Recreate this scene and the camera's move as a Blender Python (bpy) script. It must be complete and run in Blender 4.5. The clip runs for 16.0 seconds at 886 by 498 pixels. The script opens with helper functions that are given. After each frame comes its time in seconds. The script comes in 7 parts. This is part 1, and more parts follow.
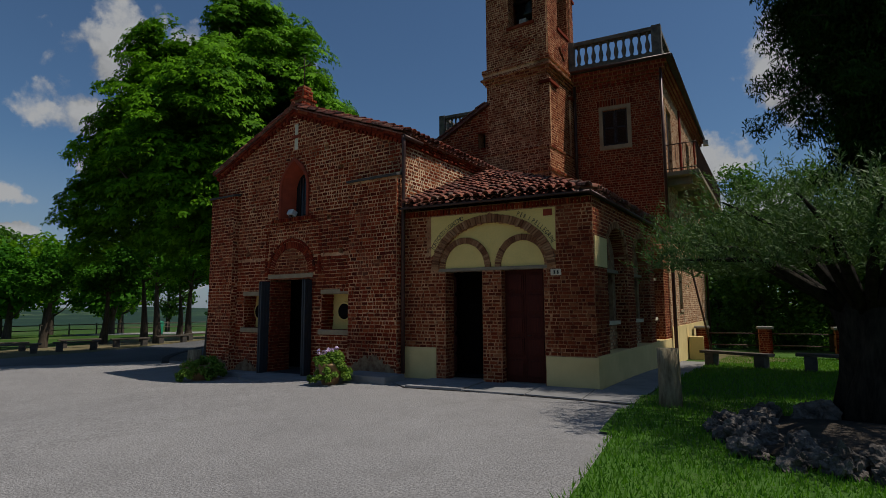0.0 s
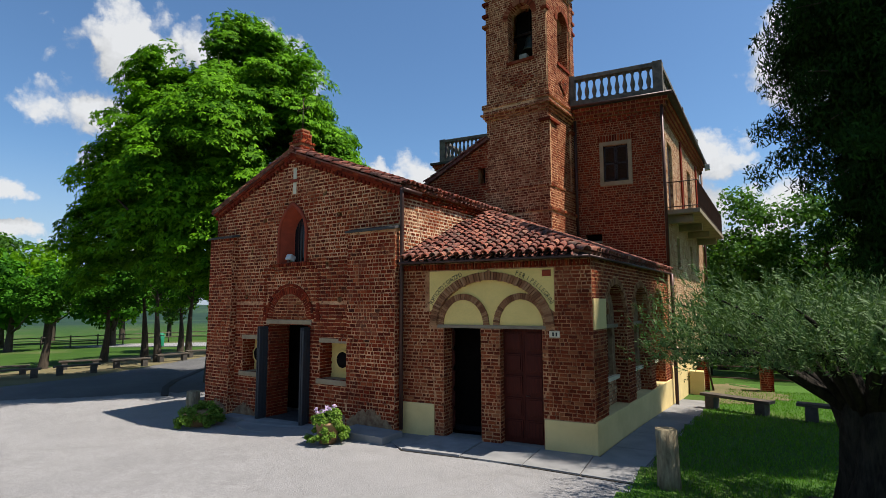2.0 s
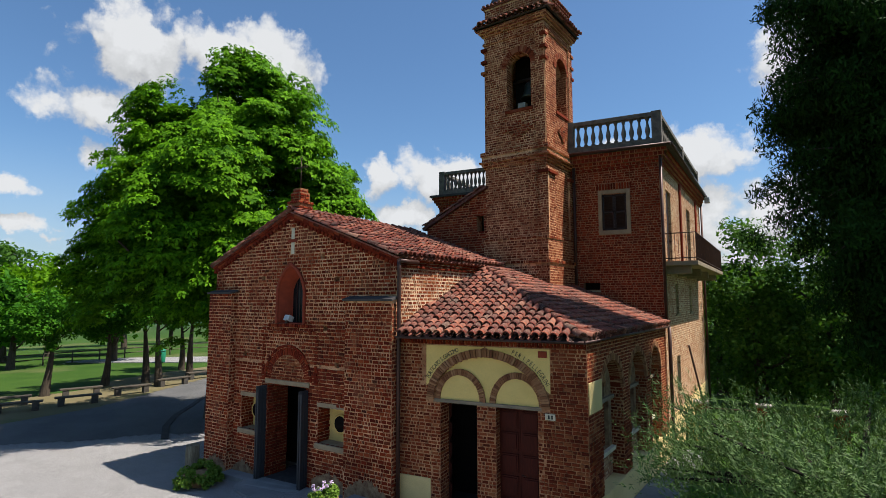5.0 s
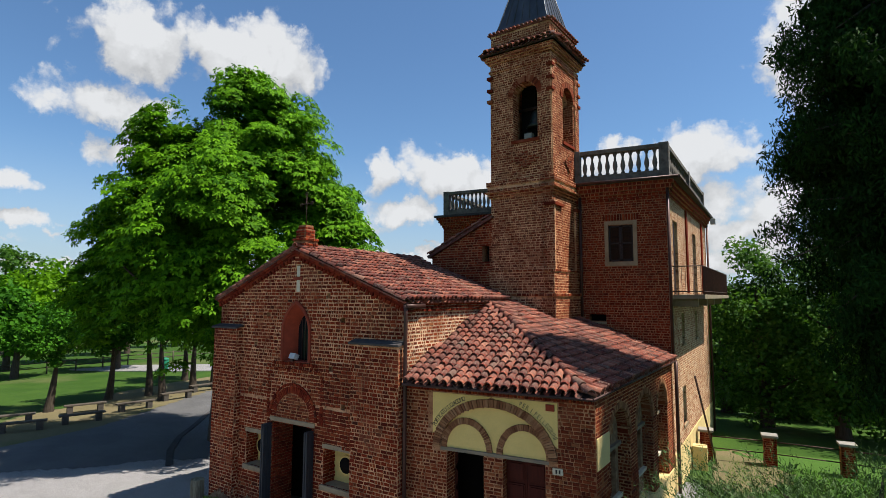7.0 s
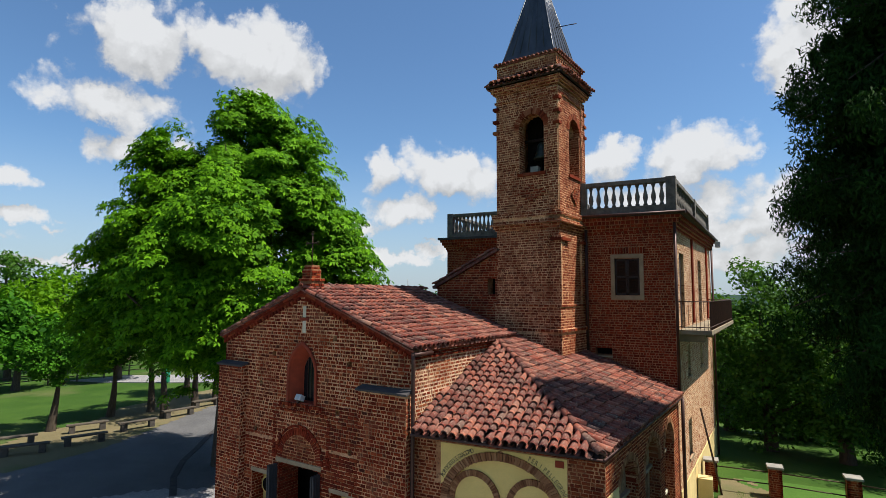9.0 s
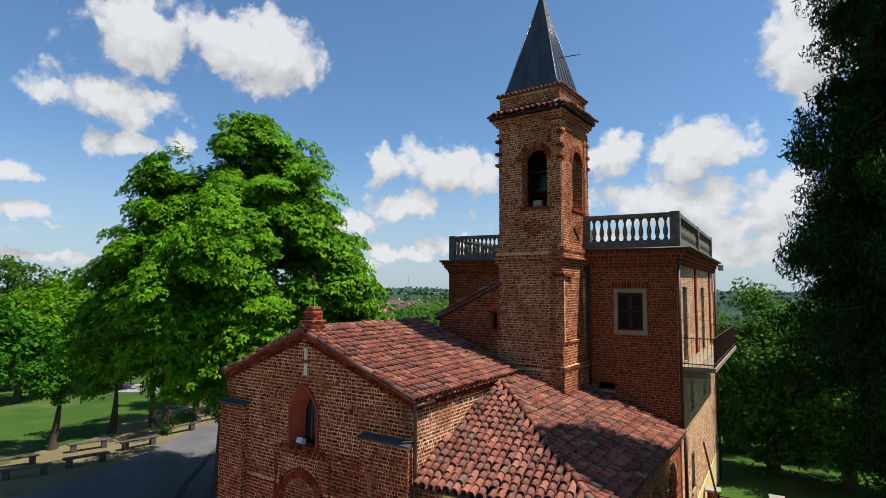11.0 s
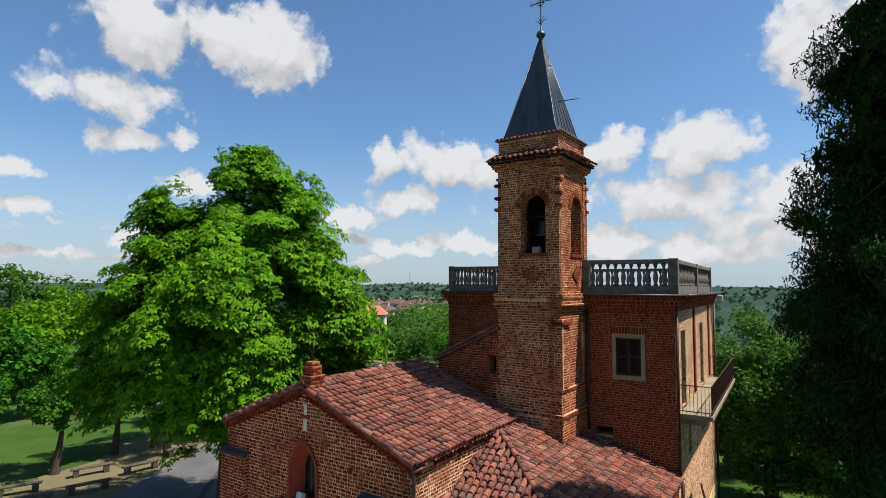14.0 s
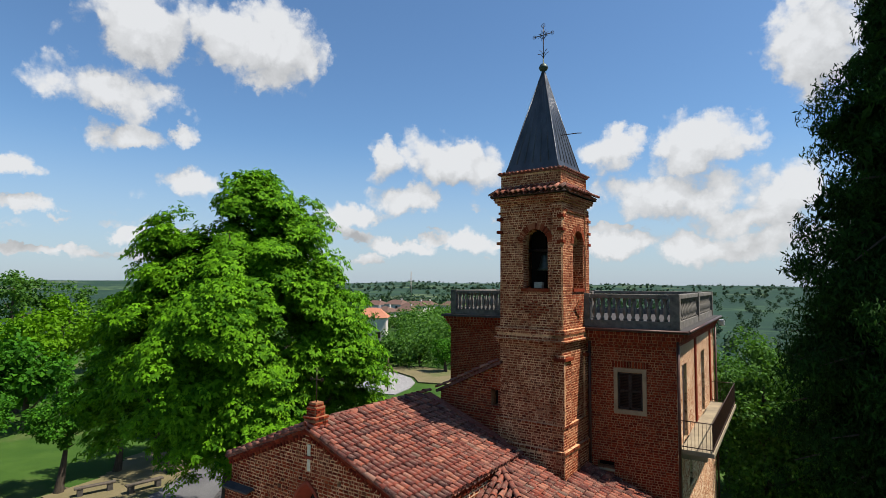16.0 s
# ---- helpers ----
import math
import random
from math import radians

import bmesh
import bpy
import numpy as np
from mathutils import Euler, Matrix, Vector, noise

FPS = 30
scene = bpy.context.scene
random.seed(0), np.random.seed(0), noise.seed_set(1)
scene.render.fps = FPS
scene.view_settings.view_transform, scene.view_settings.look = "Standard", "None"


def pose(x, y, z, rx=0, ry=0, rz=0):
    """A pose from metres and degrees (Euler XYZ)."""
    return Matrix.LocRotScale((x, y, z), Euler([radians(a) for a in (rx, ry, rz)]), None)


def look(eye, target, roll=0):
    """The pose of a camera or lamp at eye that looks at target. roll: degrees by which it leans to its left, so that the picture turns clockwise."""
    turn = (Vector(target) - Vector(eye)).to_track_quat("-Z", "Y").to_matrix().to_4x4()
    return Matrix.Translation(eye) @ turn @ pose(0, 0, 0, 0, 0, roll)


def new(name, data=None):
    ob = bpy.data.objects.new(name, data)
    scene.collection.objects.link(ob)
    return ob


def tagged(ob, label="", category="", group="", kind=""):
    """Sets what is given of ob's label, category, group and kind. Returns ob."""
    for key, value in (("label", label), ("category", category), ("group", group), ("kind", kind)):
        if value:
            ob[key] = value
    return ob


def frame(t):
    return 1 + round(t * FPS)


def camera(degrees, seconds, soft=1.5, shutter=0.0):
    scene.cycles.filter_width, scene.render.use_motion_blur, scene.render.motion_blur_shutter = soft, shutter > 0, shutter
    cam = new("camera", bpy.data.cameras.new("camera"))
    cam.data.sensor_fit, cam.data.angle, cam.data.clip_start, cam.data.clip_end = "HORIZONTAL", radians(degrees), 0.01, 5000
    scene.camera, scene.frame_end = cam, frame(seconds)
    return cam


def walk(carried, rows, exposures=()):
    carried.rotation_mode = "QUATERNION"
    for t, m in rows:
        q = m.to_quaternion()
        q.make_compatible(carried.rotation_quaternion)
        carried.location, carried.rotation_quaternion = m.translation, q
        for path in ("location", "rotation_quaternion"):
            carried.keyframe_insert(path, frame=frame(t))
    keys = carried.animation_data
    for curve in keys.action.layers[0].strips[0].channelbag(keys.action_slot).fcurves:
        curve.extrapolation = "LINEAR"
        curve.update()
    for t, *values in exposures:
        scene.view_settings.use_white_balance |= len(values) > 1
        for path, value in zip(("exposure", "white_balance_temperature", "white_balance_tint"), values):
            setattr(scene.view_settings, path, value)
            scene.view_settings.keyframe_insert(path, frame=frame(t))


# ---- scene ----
cam = camera(79.0, 16.0, soft=0.6)
PATH = [
    (0, (0.127, 0.165, 1.657), (-0.737, 1.956, 1.875), -0.3),
    (0.5, (0.097, 0.166, 1.958), (-0.768, 1.956, 2.176), -0.3),
    (1, (0.139, 0.165, 2.313), (-0.727, 1.955, 2.526), -0.3),
    (1.5, (0.191, 0.148, 2.664), (-0.677, 1.937, 2.874), -0.2),
    (2, (0.233, 0.133, 3.017), (-0.637, 1.922, 3.224), -0.2),
    (2.5, (0.282, 0.105, 3.327), (-0.589, 1.894, 3.533), -0.1),
    (3, (0.353, 0.076, 3.629), (-0.52, 1.864, 3.834), -0.1),
    (3.5, (0.417, 0.066, 3.915), (-0.458, 1.853, 4.116), -0.1),
    (4, (0.458, 0.051, 4.232), (-0.418, 1.838, 4.43), -0.1),
    (6.5, (0.358, -0.076, 5.75), (-0.522, 1.711, 5.927), 0.0),
    (7, (0.334, -0.08, 6.052), (-0.549, 1.706, 6.227), 0.1),
    (7.5, (0.285, -0.113, 6.352), (-0.597, 1.674, 6.525), 0.0),
    (8, (0.197, -0.17, 6.658), (-0.685, 1.617, 6.83), 0.1),
    (8.5, (0.163, -0.184, 6.945), (-0.718, 1.603, 7.116), 0.1),
    (9, (0.156, -0.187, 7.269), (-0.726, 1.6, 7.436), 0.2),
    (11.5, (0.111, -0.202, 8.914), (-0.775, 1.585, 9.063), 0.3),
    (12, (0.158, -0.22, 9.238), (-0.728, 1.567, 9.385), 0.3),
    (12.5, (0.184, -0.244, 9.504), (-0.704, 1.543, 9.647), 0.3),
    (13, (0.211, -0.269, 9.76), (-0.678, 1.517, 9.9), 0.3),
    (13.5, (0.217, -0.303, 10.025), (-0.673, 1.484, 10.162), 0.3),
    (14, (0.262, -0.333, 10.292), (-0.629, 1.453, 10.426), 0.3),
    (14.5, (0.287, -0.373, 10.554), (-0.605, 1.412, 10.684), 0.3),
    (15, (0.305, -0.401, 10.883), (-0.587, 1.384, 11.01), 0.3),
    (15.5, (0.297, -0.465, 11.209), (-0.597, 1.32, 11.334), 0.3),
    (16, (0.285, -0.503, 11.536), (-0.61, 1.281, 11.663), 0.4),
]
EXPOSURES = [(0.0, -0.50, 6480, 10), (0.5, 0.65, 6480, 10), (1.0, 0.65, 6480, 10), (16.0, 0.63, 6480, 10)]
walk(cam, [(t, look(eye, target, roll)) for t, eye, target, roll in PATH], EXPOSURES)

# ---- light ----
SUN = Vector((0.53, 0.16, 1.0)).normalized()        # towards the sun
sun_data = bpy.data.lights.new("sun", "SUN")
sun_data.energy, sun_data.angle, sun_data.color = 5.0, radians(0.55), (1.0, 0.95, 0.87)
new("sun", sun_data).matrix_world = look(SUN * 60, (0, 0, 0))

world = bpy.data.worlds.new("sky")
scene.world = world
world.use_nodes = True
wn, wl = world.node_tree.nodes, world.node_tree.links
wn.clear()


def wmath(op, a, b=None, clamp=False):
    n = wn.new("ShaderNodeMath")
    n.operation, n.use_clamp = op, clamp
    for i, v in enumerate((a, b)):
        if v is None:
            continue
        if isinstance(v, (int, float)):
            n.inputs[i].default_value = v
        else:
            wl.new(v, n.inputs[i])
    return n.outputs[0]


sky = wn.new("ShaderNodeTexSky")
sky.sky_type, sky.sun_disc = "NISHITA", False
sky.sun_elevation, sky.sun_rotation = math.asin(SUN.z), math.atan2(SUN.x, SUN.y)
sky.air_density, sky.dust_density, sky.ozone_density = 1.0, 0.6, 1.6
coord = wn.new("ShaderNodeTexCoord").outputs["Generated"]


def wnoise(scale, detail, rough=0.6):
    n = wn.new("ShaderNodeTexNoise")
    n.inputs["Scale"].default_value, n.inputs["Detail"].default_value, n.inputs["Roughness"].default_value = scale, detail, rough
    wl.new(coord, n.inputs["Vector"])
    return n


# cumulus banks: azimuth, height above the horizon, half width, half height in degrees
BANKS = [(-56.0, 23.2, 7.4, 4.2), (-50.2, 23.6, 5.0, 3.0), (-44.8, 22.9, 6.4, 4.4), (-51.7, 9.7, 3.2, 1.6), (-65.8, 9.2, 3.0, 1.2), (-58.5, 17.0, 6.8, 2.4), (-56.8, 13.3, 4.6, 1.7), (-53.0, 13.8, 2.0, 1.4),
         (-32.9, 13.0, 2.0, 2.8), (-25.6, 12.8, 7.4, 3.9), (-30.4, 8.6, 4.6, 2.2), (-8.8, 13.5, 3.4, 2.6), (-1.1, 13.4, 6.0, 3.3),
         (-3.8, 8.7, 8.4, 3.2), (5.6, 8.2, 5.0, 3.2), (-36.4, 6.6, 4.6, 1.6), (-31.6, 3.5, 4.4, 1.1), (-23.2, 4.5, 4.0, 1.6),
         (-8.1, 4.3, 5.4, 2.1), (9.0, 20.8, 5.0, 6.0), (1.6, 3.6, 9.5, 2.2), (3.0, 6.0, 6.0, 1.8), (-65.2, 6.1, 3.0, 1.0), (-57.6, 4.5, 2.4, 1.1)]
warp = wnoise(8.0, 9.0, 0.66)
sub = wn.new("ShaderNodeVectorMath")
sub.operation = "SUBTRACT"
wl.new(warp.outputs["Color"], sub.inputs[0])
sub.inputs[1].default_value = (0.5, 0.5, 0.5)
scl = wn.new("ShaderNodeVectorMath")
scl.operation = "SCALE"
wl.new(sub.outputs[0], scl.inputs[0])
scl.inputs["Scale"].default_value = 0.10
add = wn.new("ShaderNodeVectorMath")
wl.new(coord, add.inputs[0])
wl.new(scl.outputs[0], add.inputs[1])
up = wn.new("ShaderNodeVectorMath")                 # the same sky looked at a little higher, for the shaded bases
wl.new(add.outputs[0], up.inputs[0])
up.inputs[1].default_value = (0, 0, 0.045)


def banks(where):
    total = None
    for az, el, hw, hh in BANKS:
        a, e = radians(az), radians(el)
        m = wn.new("ShaderNodeMapping")
        m.vector_type = "TEXTURE"
        m.inputs["Location"].default_value = (math.sin(a) * math.cos(e), math.cos(a) * math.cos(e), math.sin(e))
        m.inputs["Rotation"].default_value = (0, 0, -a)
        m.inputs["Scale"].default_value = (radians(hw * 1.24), radians(hw * 1.24), radians(hh * 1.22))
        wl.new(where, m.inputs["Vector"])
        ln = wn.new("ShaderNodeVectorMath")
        ln.operation = "LENGTH"
        wl.new(m.outputs[0], ln.inputs[0])
        d = wmath("SUBTRACT", 1.0, ln.outputs["Value"], clamp=True)
        total = d if total is None else wmath("MAXIMUM", total, d)
    return total


bank, bank_up = banks(add.outputs[0]), banks(up.outputs[0])


def puffs(scale):
    v = wn.new("ShaderNodeTexVoronoi")
    v.feature = "SMOOTH_F1"
    v.inputs["Scale"].default_value, v.inputs["Smoothness"].default_value = scale, 0.35
    wl.new(add.outputs[0], v.inputs["Vector"])
    return wmath("SUBTRACT", 0.5, v.outputs["Distance"])


fine = wmath("SUBTRACT", wnoise(30.0, 9.0, 0.62).outputs["Fac"], 0.5)
lumps = wmath("ADD", wmath("ADD", wmath("MULTIPLY", puffs(19.0), 0.55), wmath("MULTIPLY", puffs(47.0), 0.30)), wmath("MULTIPLY", fine, 0.55))
# rows of small low clouds all along the horizon
flat = wn.new("ShaderNodeMapping")
flat.inputs["Scale"].default_value = (1, 1, 4.2)
wl.new(add.outputs[0], flat.inputs["Vector"])
rows_ = wn.new("ShaderNodeTexNoise")
rows_.inputs["Scale"].default_value, rows_.inputs["Detail"].default_value = 7.5, 3.0
wl.new(flat.outputs[0], rows_.inputs["Vector"])
level = wn.new("ShaderNodeSeparateXYZ")
wl.new(coord, level.inputs[0])
window = wmath("MULTIPLY", wmath("MULTIPLY", wmath("SUBTRACT", level.outputs["Z"], 0.012, clamp=True), 30.0, clamp=True), wmath("MULTIPLY", wmath("SUBTRACT", 0.16, level.outputs["Z"], clamp=True), 12.0, clamp=True))
low_bank = wmath("MULTIPLY", wmath("MULTIPLY", wmath("SUBTRACT", rows_.outputs["Fac"], 0.47, clamp=True), 4.2, clamp=True), window)
body = wmath("MAXIMUM", bank, low_bank)
cover = wmath("ADD", wmath("SUBTRACT", wmath("MULTIPLY", body, 1.15), 0.30), lumps)
ramp = wn.new("ShaderNodeMapRange")
ramp.interpolation_type = "SMOOTHSTEP"
ramp.inputs["From Min"].default_value, ramp.inputs["From Max"].default_value = -0.02, 0.36
wl.new(cover, ramp.inputs["Value"])
mask = wmath("MULTIPLY", wmath("MULTIPLY", ramp.outputs[0], wmath("MULTIPLY", body, 6.0, clamp=True)), 0.97)
# cloud brightness: white crowns and greyer bellies
shade = wn.new("ShaderNodeMapRange")
shade.inputs["From Min"].default_value, shade.inputs["From Max"].default_value = -0.34, 0.20
shade.inputs["To Min"].default_value, shade.inputs["To Max"].default_value = 4.4, 8.0
wl.new(wmath("ADD", wmath("MULTIPLY", wmath("SUBTRACT", bank, bank_up), 0.55), wmath("MULTIPLY", lumps, 0.8)), shade.inputs["Value"])
tone = wn.new("ShaderNodeVectorMath")
tone.operation = "SCALE"
tone.inputs[0].default_value = (0.97, 0.985, 1.0)
wl.new(shade.outputs[0], tone.inputs["Scale"])
mix = wn.new("ShaderNodeMix")
mix.data_type = "RGBA"
wl.new(mask, mix.inputs["Factor"])
tint = wn.new("ShaderNodeMix")                      # clear deep blue above, pale haze low down
tint.data_type, tint.blend_type = "RGBA", "MULTIPLY"
tint.inputs["Factor"].default_value = 1.0
wl.new(sky.outputs[0], tint.inputs["A"])
tint.inputs["B"].default_value = (0.91, 1.18, 1.37, 1)
height = wn.new("ShaderNodeSeparateXYZ")
wl.new(coord, height.inputs[0])
low = wn.new("ShaderNodeMapRange")
low.interpolation_type = "SMOOTHSTEP"
low.inputs["From Min"].default_value, low.inputs["From Max"].default_value = -0.02, 0.27
low.inputs["To Min"].default_value, low.inputs["To Max"].default_value = 0.72, 0.0
wl.new(height.outputs["Z"], low.inputs["Value"])
haze = wn.new("ShaderNodeMix")
haze.data_type = "RGBA"
wl.new(low.outputs[0], haze.inputs["Factor"])
wl.new(tint.outputs["Result"], haze.inputs["A"])
haze.inputs["B"].default_value = (4.7, 5.45, 6.5, 1)
wl.new(haze.outputs["Result"], mix.inputs["A"])
wl.new(tone.outputs[0], mix.inputs["B"])
bg = wn.new("ShaderNodeBackground")
bg.inputs["Strength"].default_value = 0.066
wl.new(mix.outputs["Result"], bg.inputs["Color"])
wl.new(bg.outputs[0], wn.new("ShaderNodeOutputWorld").inputs["Surface"])

# ---- materials ----
class Nodes:
    """A material under construction."""

    def __init__(self, name, rough=0.8, metal=0.0, spec=0.3):
        self.m = bpy.data.materials.new(name)
        self.m.use_nodes = True
        self.n, self.l = self.m.node_tree.nodes, self.m.node_tree.links
        self.b = self.n["Principled BSDF"]
        self.b.inputs["Roughness"].default_value = rough
        self.b.inputs["Metallic"].default_value = metal
        self.b.inputs["Specular IOR Level"].default_value = spec
        self.pos = self.n.new("ShaderNodeTexCoord").outputs["Object"]

    def put(self, sock, v):
        if isinstance(v, (int, float)):
            sock.default_value = v
        elif isinstance(v, tuple):
            sock.default_value = (*v, 1.0)[:4]
        else:
            self.l.new(v, sock)

    def noise(self, scale, detail=4.0, rough=0.55, stretch=None):
        t = self.n.new("ShaderNodeTexNoise")
        t.inputs["Scale"].default_value, t.inputs["Detail"].default_value, t.inputs["Roughness"].default_value = scale, detail, rough
        v = self.pos
        if stretch:
            mp = self.n.new("ShaderNodeMapping")
            mp.inputs["Scale"].default_value = stretch
            self.l.new(v, mp.inputs["Vector"])
            v = mp.outputs[0]
        self.l.new(v, t.inputs["Vector"])
        return t.outputs["Fac"]

    def math(self, op, a, b=0.0):
        t = self.n.new("ShaderNodeMath")
        t.operation = op
        self.put(t.inputs[0], a)
        self.put(t.inputs[1], b)
        return t.outputs[0]

    def range(self, v, lo, hi, a=0.0, b=1.0):
        t = self.n.new("ShaderNodeMapRange")
        self.put(t.inputs["Value"], v)
        for k, x in (("From Min", lo), ("From Max", hi), ("To Min", a), ("To Max", b)):
            t.inputs[k].default_value = x
        return t.outputs[0]

    def mix(self, f, a, b, how="MIX"):
        t = self.n.new("ShaderNodeMix")
        t.data_type, t.blend_type = "RGBA", how
        self.put(t.inputs["Factor"], f)
        self.put(t.inputs["A"], a)
        self.put(t.inputs["B"], b)
        return t.outputs["Result"]

    def ramp(self, f, stops):
        t = self.n.new("ShaderNodeValToRGB")
        e = t.color_ramp.elements
        while len(e) < len(stops):
            e.new(0.5)
        for el, (p, c) in zip(e, stops):
            el.position, el.color = p, (*c, 1)
        self.l.new(f, t.inputs[0])
        return t.outputs[0]

    def chance(self):
        """A random number for each piece, whether an object or an island of one."""
        a = self.n.new("ShaderNodeObjectInfo").outputs["Random"]
        b = self.n.new("ShaderNodeNewGeometry").outputs["Random Per Island"]
        return self.math("FRACT", self.math("ADD", a, b))

    def done(self, colour, bump=None, depth=0.01, rough=None):
        self.put(self.b.inputs["Base Color"], colour)
        if bump is not None:
            t = self.n.new("ShaderNodeBump")
            t.inputs["Distance"].default_value = depth
            t.inputs["Strength"].default_value = 0.8
            self.l.new(bump, t.inputs["Height"])
            self.l.new(t.outputs[0], self.b.inputs["Normal"])
        if rough is not None:
            self.put(self.b.inputs["Roughness"], rough)
        return self.m


def brick_material(name, stops, lime=0.25, soot=0.5):
    k = Nodes(name, 0.92, 0, 0.08)
    c = k.ramp(k.chance(), stops)
    g = k.noise(38, 5)
    c = k.mix(k.range(g, 0.3, 0.75, 0.0, 0.55), c, k.mix(0.6, c, (0.085, 0.018, 0.010)))
    c = k.mix(k.math("MULTIPLY", k.range(k.noise(1.1, 5, 0.65), 0.55, 0.72), lime), c, (0.46, 0.25, 0.13))      # lime bloom
    c = k.mix(k.math("MULTIPLY", k.range(k.noise(0.45, 6, 0.6), 0.52, 0.75), soot), c, (0.065, 0.020, 0.012))   # weathering
    return k.done(c, k.noise(55, 5), 0.006)


RED = [(0.0, (0.085, 0.010, 0.005)), (0.25, (0.15, 0.016, 0.006)), (0.5, (0.20, 0.022, 0.008)), (0.75, (0.25, 0.032, 0.010)), (0.94, (0.33, 0.068, 0.022)), (1.0, (0.05, 0.012, 0.008))]
M_BRICK = brick_material("brick", RED)
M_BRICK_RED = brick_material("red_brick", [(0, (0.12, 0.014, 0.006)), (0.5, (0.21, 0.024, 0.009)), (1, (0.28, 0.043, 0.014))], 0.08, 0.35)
M_BRICK_OLD = brick_material("weathered_brick", [(0, (0.085, 0.013, 0.006)), (0.4, (0.18, 0.026, 0.009)), (0.8, (0.265, 0.055, 0.018)), (1, (0.32, 0.11, 0.042))], 0.22, 0.5)


def mortar_material(name, a, b):
    k = Nodes(name, 0.95, 0, 0.1)
    c = k.mix(k.range(k.noise(2.2, 5, 0.6), 0.35, 0.65), a, b)
    c = k.mix(k.range(k.noise(0.7, 6, 0.7), 0.50, 0.64, 0, 0.65), c, (0.20, 0.07, 0.032))      # brick-stained or missing pointing
    c = k.mix(k.range(k.noise(9, 4, 0.7), 0.52, 0.62, 0, 0.8), c, (0.10, 0.035, 0.018))
    c = k.mix(k.range(k.noise(40, 4), 0.4, 0.8, 0, 0.35), c, (0.24, 0.14, 0.08))
    return k.done(c, k.noise(70, 4), 0.006)


M_BRICK_TAN = brick_material("tan_brick", [(0, (0.17, 0.068, 0.032)), (0.5, (0.30, 0.135, 0.062)), (1, (0.40, 0.21, 0.105))], 0.2, 0.3)
M_BRICK_TOWER = brick_material("tan_red_tower_brick", [(0, (0.11, 0.018, 0.008)), (0.35, (0.21, 0.038, 0.014)), (0.7, (0.29, 0.074, 0.031)), (1, (0.40, 0.16, 0.08))], 0.3, 0.3)
# paler brick; the sunlight on the house side wall is put into it
M_BRICK_PALE = brick_material("pale_sunlit_tone_brick", [(0, (0.28, 0.11, 0.055)), (0.4, (0.46, 0.25, 0.135)), (0.8, (0.58, 0.38, 0.23)), (1, (0.62, 0.47, 0.32))], 0.6, 0.15)
M_MORTAR = mortar_material("lime_mortar", (0.77, 0.415, 0.215), (0.48, 0.205, 0.095))
M_MORTAR_DULL = mortar_material("weathered_mortar", (0.56, 0.285, 0.14), (0.34, 0.14, 0.065))
# paler mortar, sunlight on the two side walls put into its colour
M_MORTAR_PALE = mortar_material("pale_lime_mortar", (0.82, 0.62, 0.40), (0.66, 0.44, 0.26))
M_MORTAR_TOWER = mortar_material("warm_tower_mortar", (0.80, 0.46, 0.25), (0.54, 0.26, 0.125))
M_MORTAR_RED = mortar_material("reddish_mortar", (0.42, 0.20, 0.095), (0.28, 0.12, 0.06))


def plain(name, a, b, scale=3.0, rough=0.85, metal=0.0, bump=0.003, grain=60, spec=0.3, stretch=None):
    k = Nodes(name, rough, metal, spec)
    c = k.mix(k.range(k.noise(scale, 6, 0.62, stretch), 0.35, 0.68), a, b)
    c = k.mix(k.range(k.noise(grain, 3, 0.5, stretch), 0.35, 0.75, 0, 0.3), c, k.mix(0.5, c, (0.03, 0.03, 0.03)))
    return k.done(c, k.noise(grain, 4, 0.55, stretch), bump)


M_PLASTER = plain("yellow_plaster", (0.74, 0.56, 0.245), (0.62, 0.46, 0.195), 1.3, 0.9, 0, 0.002)
M_PANEL = plain("pale_yellow_plaster", (0.82, 0.58, 0.195), (0.72, 0.50, 0.16), 1.6, 0.9, 0, 0.002)
M_WHITE = plain("whitewash", (0.70, 0.61, 0.44), (0.54, 0.46, 0.32), 3, 0.85)
M_STONE = plain("grey_stone", (0.33, 0.30, 0.25), (0.20, 0.185, 0.16), 2.5, 0.9, 0, 0.008, 30)
M_LEG = plain("dark_bench_stone", (0.10, 0.085, 0.068), (0.05, 0.043, 0.036), 4, 0.9, 0, 0.008, 30)
M_SILL = plain("stone_sill", (0.38, 0.28, 0.165), (0.27, 0.19, 0.11), 3, 0.85, 0, 0.004)
M_BALUSTER = plain("weathered_cast_stone", (0.19, 0.165, 0.135), (0.075, 0.066, 0.056), 4, 0.9, 0, 0.006, 40)
M_IRON = plain("dark_iron", (0.045, 0.028, 0.022), (0.08, 0.04, 0.028), 6, 0.6, 0.5)
M_PIPE = plain("brown_painted_metal", (0.055, 0.026, 0.02), (0.085, 0.04, 0.03), 4, 0.45, 0.3, 0.001)
M_SPIRE = plain("dark_sheet_metal", (0.055, 0.057, 0.062), (0.10, 0.10, 0.105), 3, 0.42, 0.6, 0.002, 25, 0.4, (1, 1, 0.25))
M_SLATE = plain("slate_coping", (0.05, 0.047, 0.046), (0.085, 0.075, 0.07), 5, 0.9, 0, 0.003, 60, 0.1)
M_DOOR = plain("dark_stained_wood", (0.050, 0.008, 0.004), (0.085, 0.013, 0.006), 4, 0.6, 0, 0.002, 30, 0.12, (9, 9, 0.8))
M_LEAF_DOOR = plain("grey_painted_wood", (0.022, 0.023, 0.026), (0.036, 0.037, 0.041), 5, 0.6, 0, 0.002, 30, 0.4, (8, 8, 0.7))
